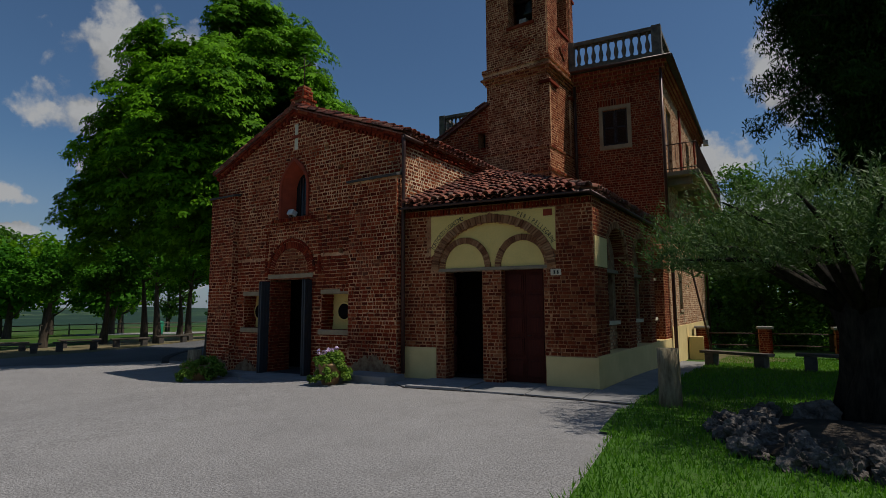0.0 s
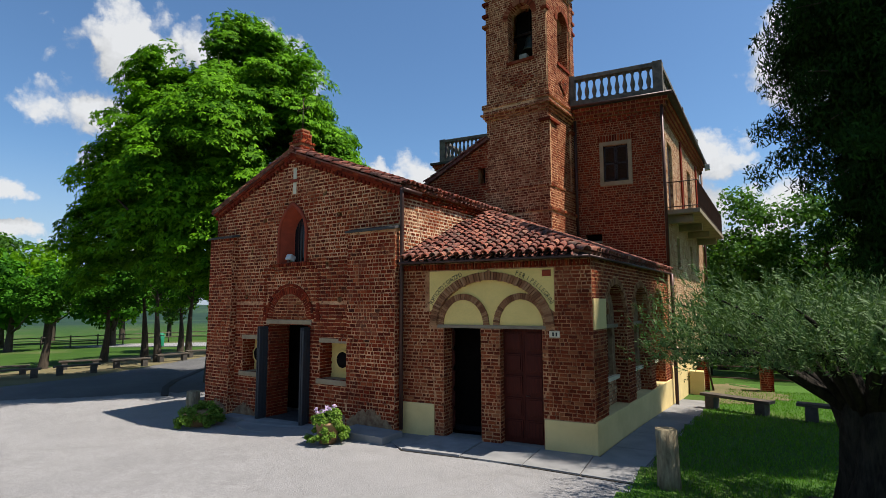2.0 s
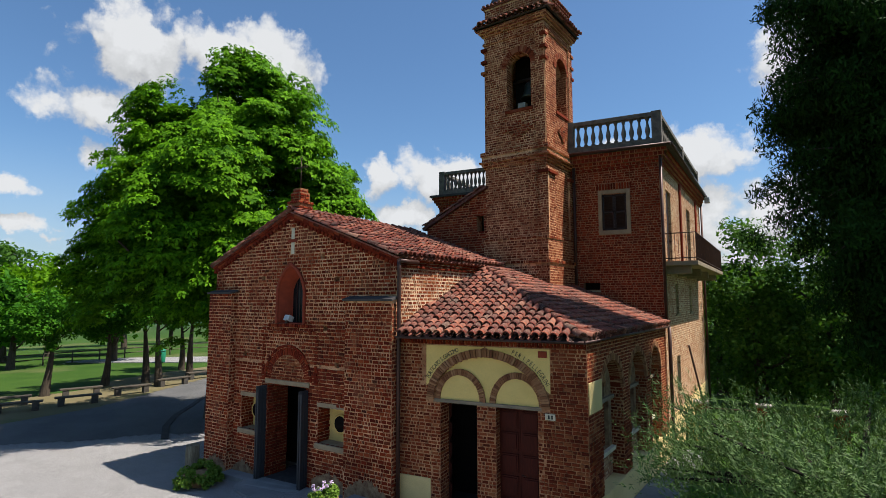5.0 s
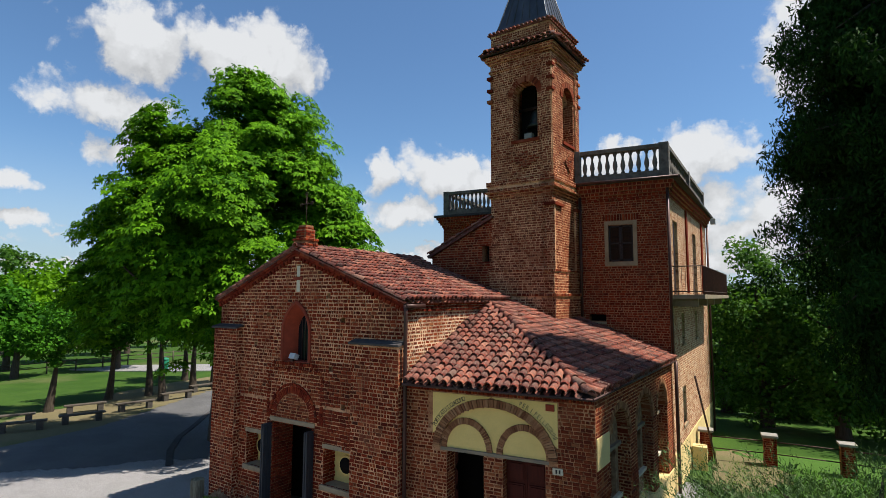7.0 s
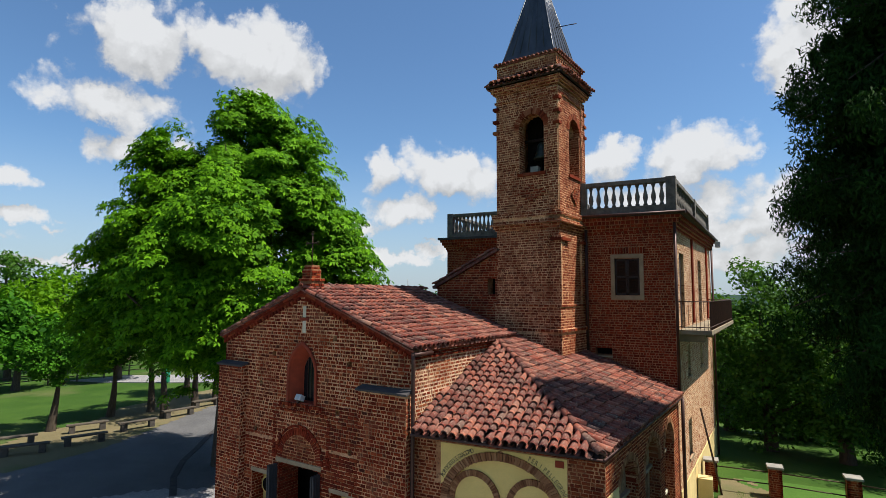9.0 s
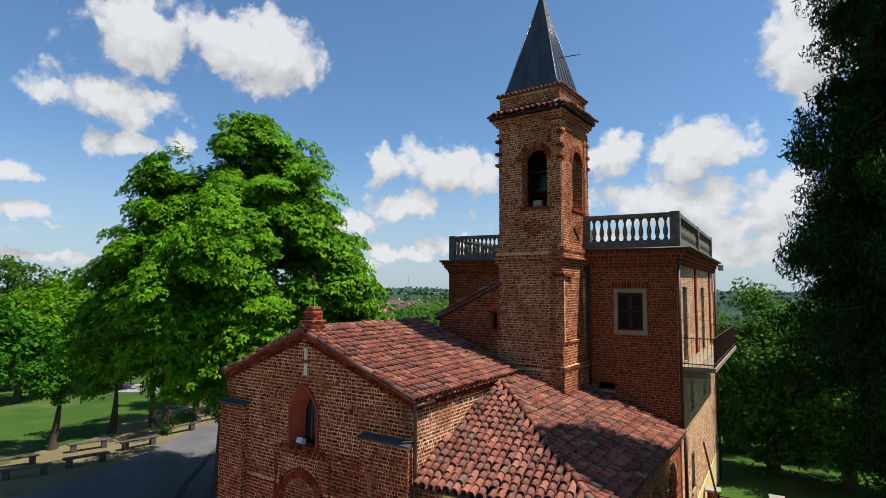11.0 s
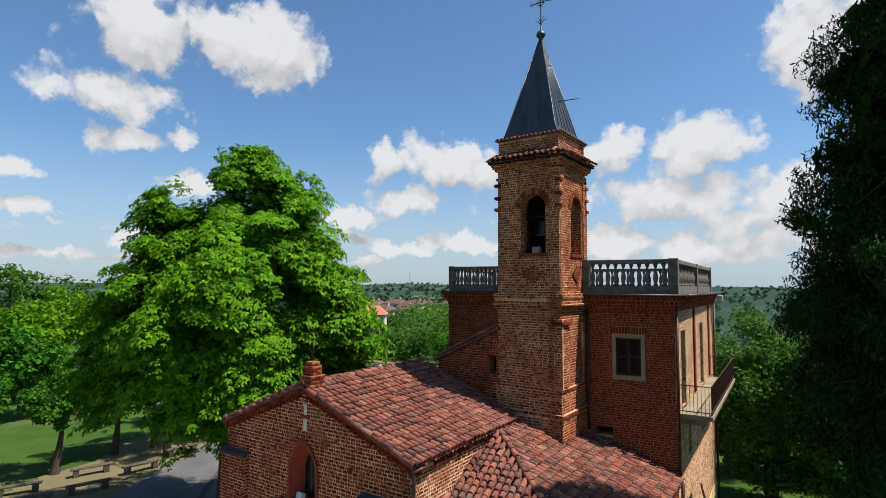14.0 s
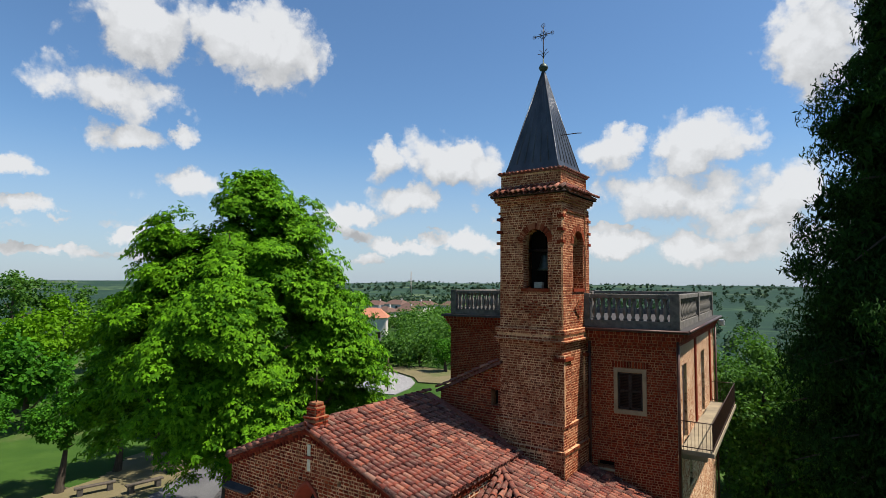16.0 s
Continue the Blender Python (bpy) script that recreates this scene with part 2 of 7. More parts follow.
M_SHUTTER = plain("dark_brown_shutter_wood", (0.022, 0.012, 0.009), (0.04, 0.02, 0.014), 5, 0.6, 0, 0.002, 30, 0.3, (6, 6, 1))
M_BEAM = plain("weathered_wood", (0.30, 0.23, 0.15), (0.19, 0.145, 0.10), 3, 0.85, 0, 0.004, 40, 0.2, (1, 8, 8))
M_BENCH = plain("grey_bench_wood", (0.12, 0.097, 0.072), (0.06, 0.048, 0.036), 3, 0.9, 0, 0.006, 40, 0.2, (1.5, 1.5, 8))
# near-black: puts the shade inside openings into a colour
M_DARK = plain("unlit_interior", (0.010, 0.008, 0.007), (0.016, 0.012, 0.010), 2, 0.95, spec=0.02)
M_TERRACOTTA = plain("terracotta_mouldings", (0.32, 0.048, 0.017), (0.20, 0.032, 0.012), 3, 0.85, 0, 0.005, 45)
M_BLACK = plain("black_paint", (0.025, 0.022, 0.02), (0.04, 0.035, 0.03), 20, 0.8)
M_LAMP = plain("pale_lamp_housing", (0.55, 0.55, 0.53), (0.42, 0.42, 0.41), 9, 0.4)
M_CONCRETE = plain("grey_concrete_paving", (0.185, 0.18, 0.175), (0.27, 0.258, 0.245), 1.2, 0.85, 0, 0.003, 90)
M_CONCRETE_PALE = plain("pale_worn_concrete", (0.30, 0.29, 0.28), (0.20, 0.19, 0.185), 2.2, 0.9, 0, 0.003, 70)
M_BIN = plain("green_painted_metal", (0.01, 0.20, 0.10), (0.012, 0.15, 0.075), 5, 0.5)
M_BRONZE = plain("green_bronze", (0.045, 0.06, 0.05), (0.08, 0.09, 0.075), 9, 0.5, 0.7)
M_CONCRETE_DARK = plain("stained_balcony_slab", (0.30, 0.24, 0.15), (0.19, 0.15, 0.1), 2, 0.9)


def tile_material():
    k = Nodes("roof_tile_clay", 0.9, 0, 0.12)
    c = k.ramp(k.chance(), [(0, (0.045, 0.016, 0.014)), (0.25, (0.10, 0.024, 0.018)), (0.55, (0.185, 0.040, 0.025)), (0.8, (0.27, 0.068, 0.038)), (0.94, (0.36, 0.135, 0.08)), (1.0, (0.09, 0.07, 0.055))])
    c = k.mix(k.range(k.noise(7, 6, 0.65), 0.42, 0.72, 0, 0.7), c, (0.095, 0.06, 0.05))
    c = k.mix(k.range(k.noise(0.55, 5, 0.6), 0.5, 0.7, 0, 0.5), c, (0.12, 0.06, 0.05))
    c = k.mix(k.range(k.noise(2.6, 5, 0.7), 0.42, 0.68, 0, 0.5), c, (0.30, 0.15, 0.105))    # dusty bloom
    c = k.mix(k.range(k.noise(19, 5, 0.65), 0.56, 0.70, 0, 0.6), c, (0.36, 0.31, 0.23))       # lichen
    return k.done(c, k.noise(45, 4), 0.006)


M_TILE = tile_material()


def yard_material():
    k = Nodes("pale_gravel_asphalt", 0.93, 0, 0.2)
    c = k.mix(k.range(k.noise(0.35, 6, 0.6), 0.35, 0.65), (0.325, 0.308, 0.298), (0.39, 0.37, 0.355))
    c = k.mix(k.range(k.noise(1.6, 6, 0.7), 0.45, 0.70, 0, 0.45), c, (0.22, 0.205, 0.195))
    c = k.mix(k.range(k.noise(7, 5, 0.7), 0.50, 0.66, 0, 0.4), c, (0.46, 0.44, 0.42))
    c = k.mix(k.range(k.noise(42, 4, 0.8), 0.40, 0.62, 0, 0.95), c, (0.10, 0.094, 0.09))
    c = k.mix(k.range(k.noise(28, 2, 0.5), 0.66, 0.74, 0, 0.45), c, (0.16, 0.15, 0.14))
    crack = k.n.new("ShaderNodeTexVoronoi")
    crack.feature = "DISTANCE_TO_EDGE"
    crack.inputs["Scale"].default_value = 0.16
    k.l.new(k.pos, crack.inputs["Vector"])
    line = k.range(crack.outputs["Distance"], 0.0, 0.006, 0.45, 0.0)
    c = k.mix(line, c, (0.17, 0.16, 0.15))
    return k.done(c, k.noise(45, 5, 0.7), 0.02)


M_YARD = yard_material()


# asphalt darker than the yard: the tree shade is put into its colour
def lane_shade_material():
    k = Nodes("shade_dark_asphalt", 0.92, 0, 0.2)
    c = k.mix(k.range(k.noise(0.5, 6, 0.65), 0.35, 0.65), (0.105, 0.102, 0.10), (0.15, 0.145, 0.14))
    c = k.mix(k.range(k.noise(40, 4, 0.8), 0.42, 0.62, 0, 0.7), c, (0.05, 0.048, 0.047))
    return k.done(c, k.noise(45, 5, 0.7), 0.015)


M_LANE_SHADE = lane_shade_material()


def grass_material(name, a, b, dry):
    k = Nodes(name, 0.9, 0, 0.15)
    c = k.mix(k.range(k.noise(0.35, 6, 0.65), 0.35, 0.66), a, b)
    c = k.mix(k.range(k.noise(0.16, 5, 0.6), 0.52, 0.66, 0, 0.8), c, dry)
    c = k.mix(k.range(k.noise(16, 4), 0.35, 0.7, 0, 0.5), c, k.mix(0.6, c, (0.02, 0.03, 0.01)))
    return k.done(c, k.noise(24, 5), 0.03)


M_LAWN = grass_material("lawn_soil", (0.045, 0.11, 0.015), (0.07, 0.15, 0.02), (0.12, 0.14, 0.04))
M_DRYSOIL = grass_material("dry_trodden_soil", (0.19, 0.15, 0.08), (0.15, 0.125, 0.06), (0.09, 0.11, 0.035))
M_SOIL = plain("brown_soil", (0.055, 0.04, 0.026), (0.03, 0.022, 0.016), 4, 0.95, 0, 0.02, 20)
M_ROCK = plain("rough_pitted_rock", (0.20, 0.17, 0.145), (0.03, 0.025, 0.02), 6, 0.95, 0, 0.06, 11, 0.1)


def leaf_material(name, dark, light, trans=0.45, gloss=0.12):
    k = Nodes(name, 0.62, 0, gloss)
    r = k.chance()
    c = k.mix(r, dark, light)
    c = k.mix(k.range(k.noise(0.5, 3), 0.4, 0.65, 0, 0.5), c, k.mix(0.5, c, light))
    k.done(c)
    t = k.n.new("ShaderNodeBsdfTranslucent")
    k.l.new(k.mix(1.0, c, (1.25, 1.35, 0.6), "MULTIPLY"), t.inputs["Color"])
    s = k.n.new("ShaderNodeMixShader")
    s.inputs[0].default_value = trans
    k.l.new(k.b.outputs[0], s.inputs[1])
    k.l.new(t.outputs[0], s.inputs[2])
    k.l.new(s.outputs[0], k.n["Material Output"].inputs["Surface"])
    return k.m


M_LEAF = leaf_material("chestnut_leaf", (0.018, 0.078, 0.003), (0.14, 0.32, 0.009), 0.20, 0.05)
M_LEAF_LIME = leaf_material("lime_leaf", (0.012, 0.058, 0.005), (0.066, 0.20, 0.012), 0.28, 0.06)
M_LEAF_WOOD = leaf_material("woodland_leaf", (0.024, 0.070, 0.010), (0.085, 0.185, 0.026), 0.35)
M_LEAF_YOUNG = leaf_material("young_leaf", (0.05, 0.14, 0.004), (0.14, 0.29, 0.010), 0.34, 0.06)
# bluer and duller than the near woods: distance haze put into the leaf
M_LEAF_FAR = leaf_material("hazed_woodland_leaf", (0.022, 0.048, 0.028), (0.042, 0.08, 0.04), 0.2)
M_OLIVE = leaf_material("olive_leaf", (0.022, 0.052, 0.011), (0.115, 0.185, 0.058), 0.2, 0.2)
M_NEEDLE = leaf_material("conifer_spray", (0.006, 0.018, 0.004), (0.030, 0.072, 0.014), 0.14, 0.03)
M_GRASS = leaf_material("grass_blade", (0.055, 0.16, 0.012), (0.13, 0.27, 0.03), 0.4)
M_HERB = leaf_material("trailing_plant_leaf", (0.07, 0.15, 0.015), (0.20, 0.30, 0.05), 0.35)
M_FLOWER = plain("lilac_petals", (0.52, 0.36, 0.62), (0.72, 0.55, 0.60), 20, 0.7)
M_POT = plain("tan_clay_pot", (0.42, 0.25, 0.12), (0.30, 0.17, 0.08), 5, 0.85, 0, 0.004)


def bark(name, a, b):
    k = Nodes(name, 0.95, 0, 0.1)
    f = k.noise(5, 6, 0.65, (3, 3, 0.6))
    return k.done(k.mix(k.range(f, 0.35, 0.65), a, b), f, 0.04)


M_BARK = bark("bark", (0.09, 0.07, 0.05), (0.045, 0.035, 0.026))
M_BARK_PALE = bark("pale_post_bark", (0.30, 0.25, 0.16), (0.14, 0.11, 0.07))
M_BARK_OLIVE = bark("olive_bark", (0.035, 0.029, 0.022), (0.009, 0.008, 0.007))
M_OLD_PLASTER = plain("grey_tan_plaster", (0.36, 0.235, 0.125), (0.13, 0.055, 0.03), 6, 0.9, 0, 0.012, 25)
k_ = Nodes("dark_window_glass", 0.12, 0, 0.25)
M_GLASS = k_.done((0.012, 0.012, 0.014))

# ---- building helpers ----
rng = random.Random(7)


def mesh_from(name, verts, faces, material, smooth=False):
    me = bpy.data.meshes.new(name)
    me.from_pydata([tuple(v) for v in verts], [], faces)
    me.materials.append(material)
    if smooth:
        me.polygons.foreach_set("use_smooth", [True] * len(me.polygons))
    me.update()
    return me


def part(name, bm, material, parent=None, label=""):
    """Links a bmesh, or ready mesh data, as one mesh object under a thing or part."""
    if isinstance(bm, bpy.types.Mesh):
        me = bm
    else:
        me = bpy.data.meshes.new(name)
        bm.to_mesh(me)
        bm.free()
        me.materials.append(material)
    ob = new(name, me)
    if parent is not None:
        ob.parent = parent
    return tagged(ob, label)


def thing(name, label, category, group="", kind="", at=None):
    ob = new(name)
    ob.empty_display_size = 0.2
    if at is not None:
        ob.matrix_basis = at
    return tagged(ob, label, category, group, kind)


def box(bm, x0, x1, y0, y1, z0, z1, m=None, bevel=0.0):
    vs = [bm.verts.new((x, y, z)) for z in (z0, z1) for x, y in ((x0, y0), (x1, y0), (x1, y1), (x0, y1))]
    fs = [bm.faces.new([vs[i] for i in f]) for f in ((3, 2, 1, 0), (4, 5, 6, 7), (0, 1, 5, 4), (1, 2, 6, 5), (2, 3, 7, 6), (3, 0, 4, 7))]
    if bevel:
        es = list({e for f in fs for e in f.edges})
        r = bmesh.ops.bevel(bm, geom=es, offset=bevel, segments=2, affect="EDGES", profile=0.6)
        vs = list({v for f in r["faces"] for v in f.verts} | {v for v in vs if v.is_valid})
    if m is not None:
        bmesh.ops.transform(bm, matrix=m, verts=vs)
    return vs


def tube(bm, pts, radii, sides=8, caps=True):
    """A round bar along points."""
    pts = [Vector(p) for p in pts]
    rings = []
    side = None
    for i, p in enumerate(pts):
        d = (pts[min(i + 1, len(pts) - 1)] - pts[max(i - 1, 0)]).normalized()
        if side is None:
            side = d.orthogonal().normalized()
        side = (side - d * side.dot(d)).normalized()
        up = d.cross(side)
        r = radii[i] if isinstance(radii, (list, tuple)) else radii
        rings.append([bm.verts.new(p + (side * math.cos(a) + up * math.sin(a)) * r) for a in (2 * math.pi * k / sides for k in range(sides))])
    for a, b in zip(rings, rings[1:]):
        for k in range(sides):
            f = bm.faces.new((a[k], a[(k + 1) % sides], b[(k + 1) % sides], b[k]))
            f.smooth = True
    if caps:
        bm.faces.new(rings[0][::-1])
        bm.faces.new(rings[-1])
    return rings


def lathe(bm, profile, sides=10, m=None):
    """A turned body from (radius, height) pairs."""
    rings = [[bm.verts.new((r * math.cos(2 * math.pi * k / sides), r * math.sin(2 * math.pi * k / sides), z)) for k in range(sides)] for r, z in profile]
    for a, b in zip(rings, rings[1:]):
        for k in range(sides):
            f = bm.faces.new((a[k], a[(k + 1) % sides], b[(k + 1) % sides], b[k]))
            f.smooth = True
    bm.faces.new(rings[0][::-1])
    bm.faces.new(rings[-1])
    if m is not None:
        bmesh.ops.transform(bm, matrix=m, verts=[v for r in rings for v in r])


# openings of a wall: for a height v they give the stretch (a, b) that is open, or None
def rect(a, b, lo, hi):
    return lambda v: (a, b) if lo <= v < hi else None


def arched(c, hw, lo, spring, rise=None):
    rise = rise or hw

    def f(v):
        if v < lo or v >= spring + rise:
            return None
        h = hw if v <= spring else hw * math.sqrt(max(0.0, 1 - ((v - spring) / rise) ** 2))
        return (c - h, c + h)
    return f


def pointed(c, hw, lo, spring, top):
    def f(v):
        if v < lo or v >= top:
            return None
        h = hw if v <= spring else hw * math.cos((v - spring) / (top - spring) * math.pi / 2) ** 0.7
        return (c - h, c + h)
    return f


class Wall:
    """An upright wall from plan point a to b; u runs along it, v is the height, d stands out of its face."""

    def __init__(self, a, b, v0, v1, thick, outline=None, holes=()):
        self.a, self.b = Vector((*a, 0)), Vector((*b, 0))
        self.len = (self.b - self.a).length
        self.u = (self.b - self.a).normalized()
        self.n = Vector((self.u.y, -self.u.x, 0))
        self.v0, self.v1, self.thick, self.holes = v0, v1, thick, list(holes)
        self.outline = outline or (lambda v: (0.0, self.len))

    def at(self, u, v, d=0.0):
        return self.a + self.u * u + self.n * d + Vector((0, 0, v))

    def matrix(self, u=0.0, v=0.0, d=0.0):
        """Local x along the wall, y into it, z up."""
        m = Matrix((self.u, -self.n, Vector((0, 0, 1)))).transposed().to_4x4()
        m.translation = self.at(u, v, d)
        return m

    def runs(self, v, extra=()):
        lo, hi = self.outline(v)
        out = [(lo, hi)] if hi > lo else []
        for h in (*self.holes, *extra):
            g = h(v)
            if g:
                out = [q for a, b in out for q in ((a, min(b, g[0])), (max(a, g[1]), b)) if q[1] - q[0] > 0.004]
        return out

    def core(self, name, material, parent, label="", step=0.05, d=0.0):
        """The masonry behind the bricks, one body, open where the wall is open."""
        rows = max(1, int(round((self.v1 - self.v0) / step)))
        step = (self.v1 - self.v0) / rows
        strips = [[(round(a / 0.02) * 0.02, round(b / 0.02) * 0.02) if (a > 0.01 and b < self.len - 0.01) else
                   (a if a <= 0.01 else round(a / 0.02) * 0.02, b if b >= self.len - 0.01 else round(b / 0.02) * 0.02) for a, b in self.runs(self.v0 + (i + 0.5) * step)] for i in range(rows)]
        rows_v, merged = [self.v0], []
        for i, st in enumerate(strips):                 # equal strips become one
            if merged and merged[-1] == st:
                rows_v[-1] = self.v0 + (i + 1) * step
            else:
                merged.append(st)
                rows_v.append(self.v0 + (i + 1) * step)
        us = sorted({round(u, 4) for st in merged for r in st for u in r})
        vs, fs, idx = [], [], {}

        def vert(i, j, k):
            if (i, j, k) not in idx:
                idx[i, j, k] = len(vs)
                vs.append(self.at(us[i], rows_v[j], (d, -self.thick)[k]))
            return idx[i, j, k]
        full = [[any(a - 1e-3 <= us[i] and us[i + 1] <= b + 1e-3 for a, b in st) for i in range(len(us) - 1)] for st in merged]
        for j, st in enumerate(full):
            for i, on in enumerate(st):
                if not on:
                    continue
                fs.append((vert(i, j, 0), vert(i + 1, j, 0), vert(i + 1, j + 1, 0), vert(i, j + 1, 0)))
                fs.append((vert(i + 1, j, 1), vert(i, j, 1), vert(i, j + 1, 1), vert(i + 1, j + 1, 1)))
                if i == 0 or not st[i - 1]:
                    fs.append((vert(i, j, 1), vert(i, j, 0), vert(i, j + 1, 0), vert(i, j + 1, 1)))
                if i == len(st) - 1 or not st[i + 1]:
                    fs.append((vert(i + 1, j, 0), vert(i + 1, j, 1), vert(i + 1, j + 1, 1), vert(i + 1, j + 1, 0)))
                if j == 0 or not full[j - 1][i]:
                    fs.append((vert(i, j, 1), vert(i + 1, j, 1), vert(i + 1, j, 0), vert(i, j, 0)))
                if j == len(full) - 1 or not full[j + 1][i]:
                    fs.append((vert(i, j + 1, 0), vert(i + 1, j + 1, 0), vert(i + 1, j + 1, 1), vert(i, j + 1, 1)))
        return part(name, mesh_from(name, vs, fs, material), None, parent, label)

    def bricks(self, parent, material, course=0.085, length=0.26, joint=0.016, proud=0.014, seed=1, v0=None, v1=None, extra=(), d=0.0,
               single=None, bond=0.5, name="brickwork", rough=0.004):
        """Lays bricks course by course; those in the stretch 'single' (u0, u1, v0, v1) become pieces of their own, up to 300."""
        r = random.Random(seed)
        joint, proud = joint + 0.002, proud * 0.55 if proud < 0.02 else proud
        v0, v1 = self.v0 if v0 is None else v0, self.v1 if v1 is None else v1
        vs, fs, made = [], [], 0
        rows = int((v1 - v0) / course)
        for i in range(rows):
            z0, z1 = v0 + i * course + joint / 2, v0 + (i + 1) * course - joint / 2
            for a, b in self.runs((z0 + z1) / 2, extra):
                u = a - r.random() * length * 0.6
                while u < b:
                    w = (length if r.random() > bond else length * 0.48) * r.uniform(0.88, 1.1)
                    p, q = max(u + joint / 2, a + 0.003), min(u + w - joint / 2, b - 0.003)
                    u += w
                    if q - p < 0.03:
                        continue
                    e = proud * r.uniform(0.45, 1.35)
                    zz0, zz1 = z0 + r.uniform(-1, 1) * rough, z1 + r.uniform(-1, 1) * rough
                    if single and made < 300 and single[0] < p and q < single[1] and single[2] < zz0 < single[3]:
                        ob = new("brick", UNIT_BRICKS[r.randrange(len(UNIT_BRICKS))](material))
                        ob.parent = parent
                        ob.matrix_basis = self.matrix((p + q) / 2, (zz0 + zz1) / 2, d) @ Matrix.Diagonal((q - p, e + 0.01, zz1 - zz0, 1))
                        made += 1
                        continue
                    k, c = len(vs), 0.005
                    j = [r.uniform(-1, 1) * rough for _ in range(8)]
                    vs += [self.at(p, zz0, d - 0.01), self.at(q, zz0, d - 0.01), self.at(q, zz1, d - 0.01), self.at(p, zz1, d - 0.01),
                           self.at(p + c, zz0 + c + j[0], d + e + j[4] / 2), self.at(q - c, zz0 + c + j[1], d + e + j[5] / 2),
                           self.at(q - c, zz1 - c + j[2], d + e + j[6] / 2), self.at(p + c, zz1 - c + j[3], d + e + j[7] / 2)]
                    fs += [[k + x for x in f] for f in ((4, 5, 6, 7), (0, 1, 5, 4), (1, 2, 6, 5), (2, 3, 7, 6), (3, 0, 4, 7))]
        if vs:
            tagged(part(name, mesh_from(name, vs, fs, material), None, parent), kind="stuff")

    def arch_bricks(self, parent, material, c, v, r0, r1, rise0=None, rise1=None, a0=0.0, a1=180.0, n=24, proud=0.03, depth=0.12, d=0.0, name="arch", gap=0.14):
        """A ring of bricks on edge from radius r0 to r1 (with their own rises for a flatter arch)."""
        rise0, rise1 = rise0 or r0, rise1 or r1
        r = random.Random(int(c * 100 + n))
        ring_ob = new(name)
        ring_ob.parent = parent
        for i in range(n):
            t0, t1 = (radians(a0 + (a1 - a0) * (i + g) / n) for g in (gap / 2, 1 - gap / 2))
            e = proud * r.uniform(0.6, 1.3)
            vs = []
            for dd in (d - depth, d + e):
                for t, ra, ri in ((t0, r0, rise0), (t0, r1, rise1), (t1, r1, rise1), (t1, r0, rise0)):
                    k = 1 + r.uniform(-0.006, 0.006)
                    vs.append(self.at(c + ra * k * math.cos(t), v + ri * k * math.sin(t), dd))
            part("brick", mesh_from("brick", vs, [(7, 6, 5, 4), (0, 1, 5, 4), (1, 2, 6, 5), (2, 3, 7, 6), (3, 0, 4, 7)], material), None, ring_ob)
        return ring_ob

    def slab(self, name, parent, material, u0, u1, v0, v1, d0, d1, label="", bevel=0.0):
        bm = bmesh.new()
        box(bm, u0, u1, -d1, -d0, v0, v1, None, bevel)
        bmesh.ops.transform(bm, matrix=self.matrix(), verts=bm.verts)
        return part(name, bm, material, parent, label)

    def sheet(self, name, parent, material, pts, d, thick=0.03, label=""):
        """A flat plate with the outline pts (u, v)."""
        n = len(pts)
        vs = [self.at(u, v, d) for u, v in pts] + [self.at(u, v, d - thick) for u, v in pts]
        fs = [list(range(n)), list(range(2 * n - 1, n - 1, -1))] + [[i, i + n, (i + 1) % n + n, (i + 1) % n] for i in range(n)]
        return part(name, mesh_from(name, vs, fs, material), None, parent, label)


_unit = {}


def unit_brick(kind):
    """Three unit bricks with slightly different worn edges; x, z centred, front at y = -1."""
    def get(material):
        key = (kind, material.name)
        if key not in _unit:
            r = random.Random(kind)
            j = [r.uniform(0.01, 0.035) for _ in range(8)]
            vs = [(-.5, 0, -.5), (.5, 0, -.5), (.5, 0, .5), (-.5, 0, .5),
                  (-.5 + j[0], -1 - j[4], -.5 + j[1] * 2), (.5 - j[2], -1 + j[5], -.5 + j[3] * 2), (.5 - j[4], -1 - j[6], .5 - j[5] * 2), (-.5 + j[6], -1 + j[1], .5 - j[7] * 2)]
            _unit[key] = mesh_from("brick", vs, [(4, 5, 6, 7), (0, 1, 5, 4), (1, 2, 6, 5), (2, 3, 7, 6), (3, 0, 4, 7)], material)
        return _unit[key]
    return get


UNIT_BRICKS = [unit_brick(k) for k in range(4)]


# ---- roof tiles ----
def barrel(length, w0, w1, h, thick=0.014, seg=6, up=True):
    """One barrel tile along +y (up the slope), resting at z = 0: wide low end, narrower high end."""
    vs, fs = [], []
    for y, w in ((0.0, w0), (length, w1)):
        for t in (0.0, thick):
            for i in range(seg + 1):
                a = math.pi * i / seg
                z = math.sin(a) * (h * w / w0 - t) if up else (1 - math.sin(a)) * h + (t if up else -t)
                vs.append((-math.cos(a) * (w / 2 - t), y, z))
    n = seg + 1
    for i in range(seg):
        fs += [(i, i + 1, 2 * n + i + 1, 2 * n + i), (n + i + 1, n + i, 3 * n + i, 3 * n + i + 1), (i + 1, i, n + i, n + i + 1), (2 * n + i, 2 * n + i + 1, 3 * n + i + 1, 3 * n + i)]
    return vs, fs


TILE_VS, TILE_FS = barrel(0.42, 0.18, 0.135, 0.088, 0.02)
PAN_VS, PAN_FS = barrel(0.44, 0.15, 0.17, 0.06, up=False)
TILE_MESH = mesh_from("tile", TILE_VS, TILE_FS, M_TILE)


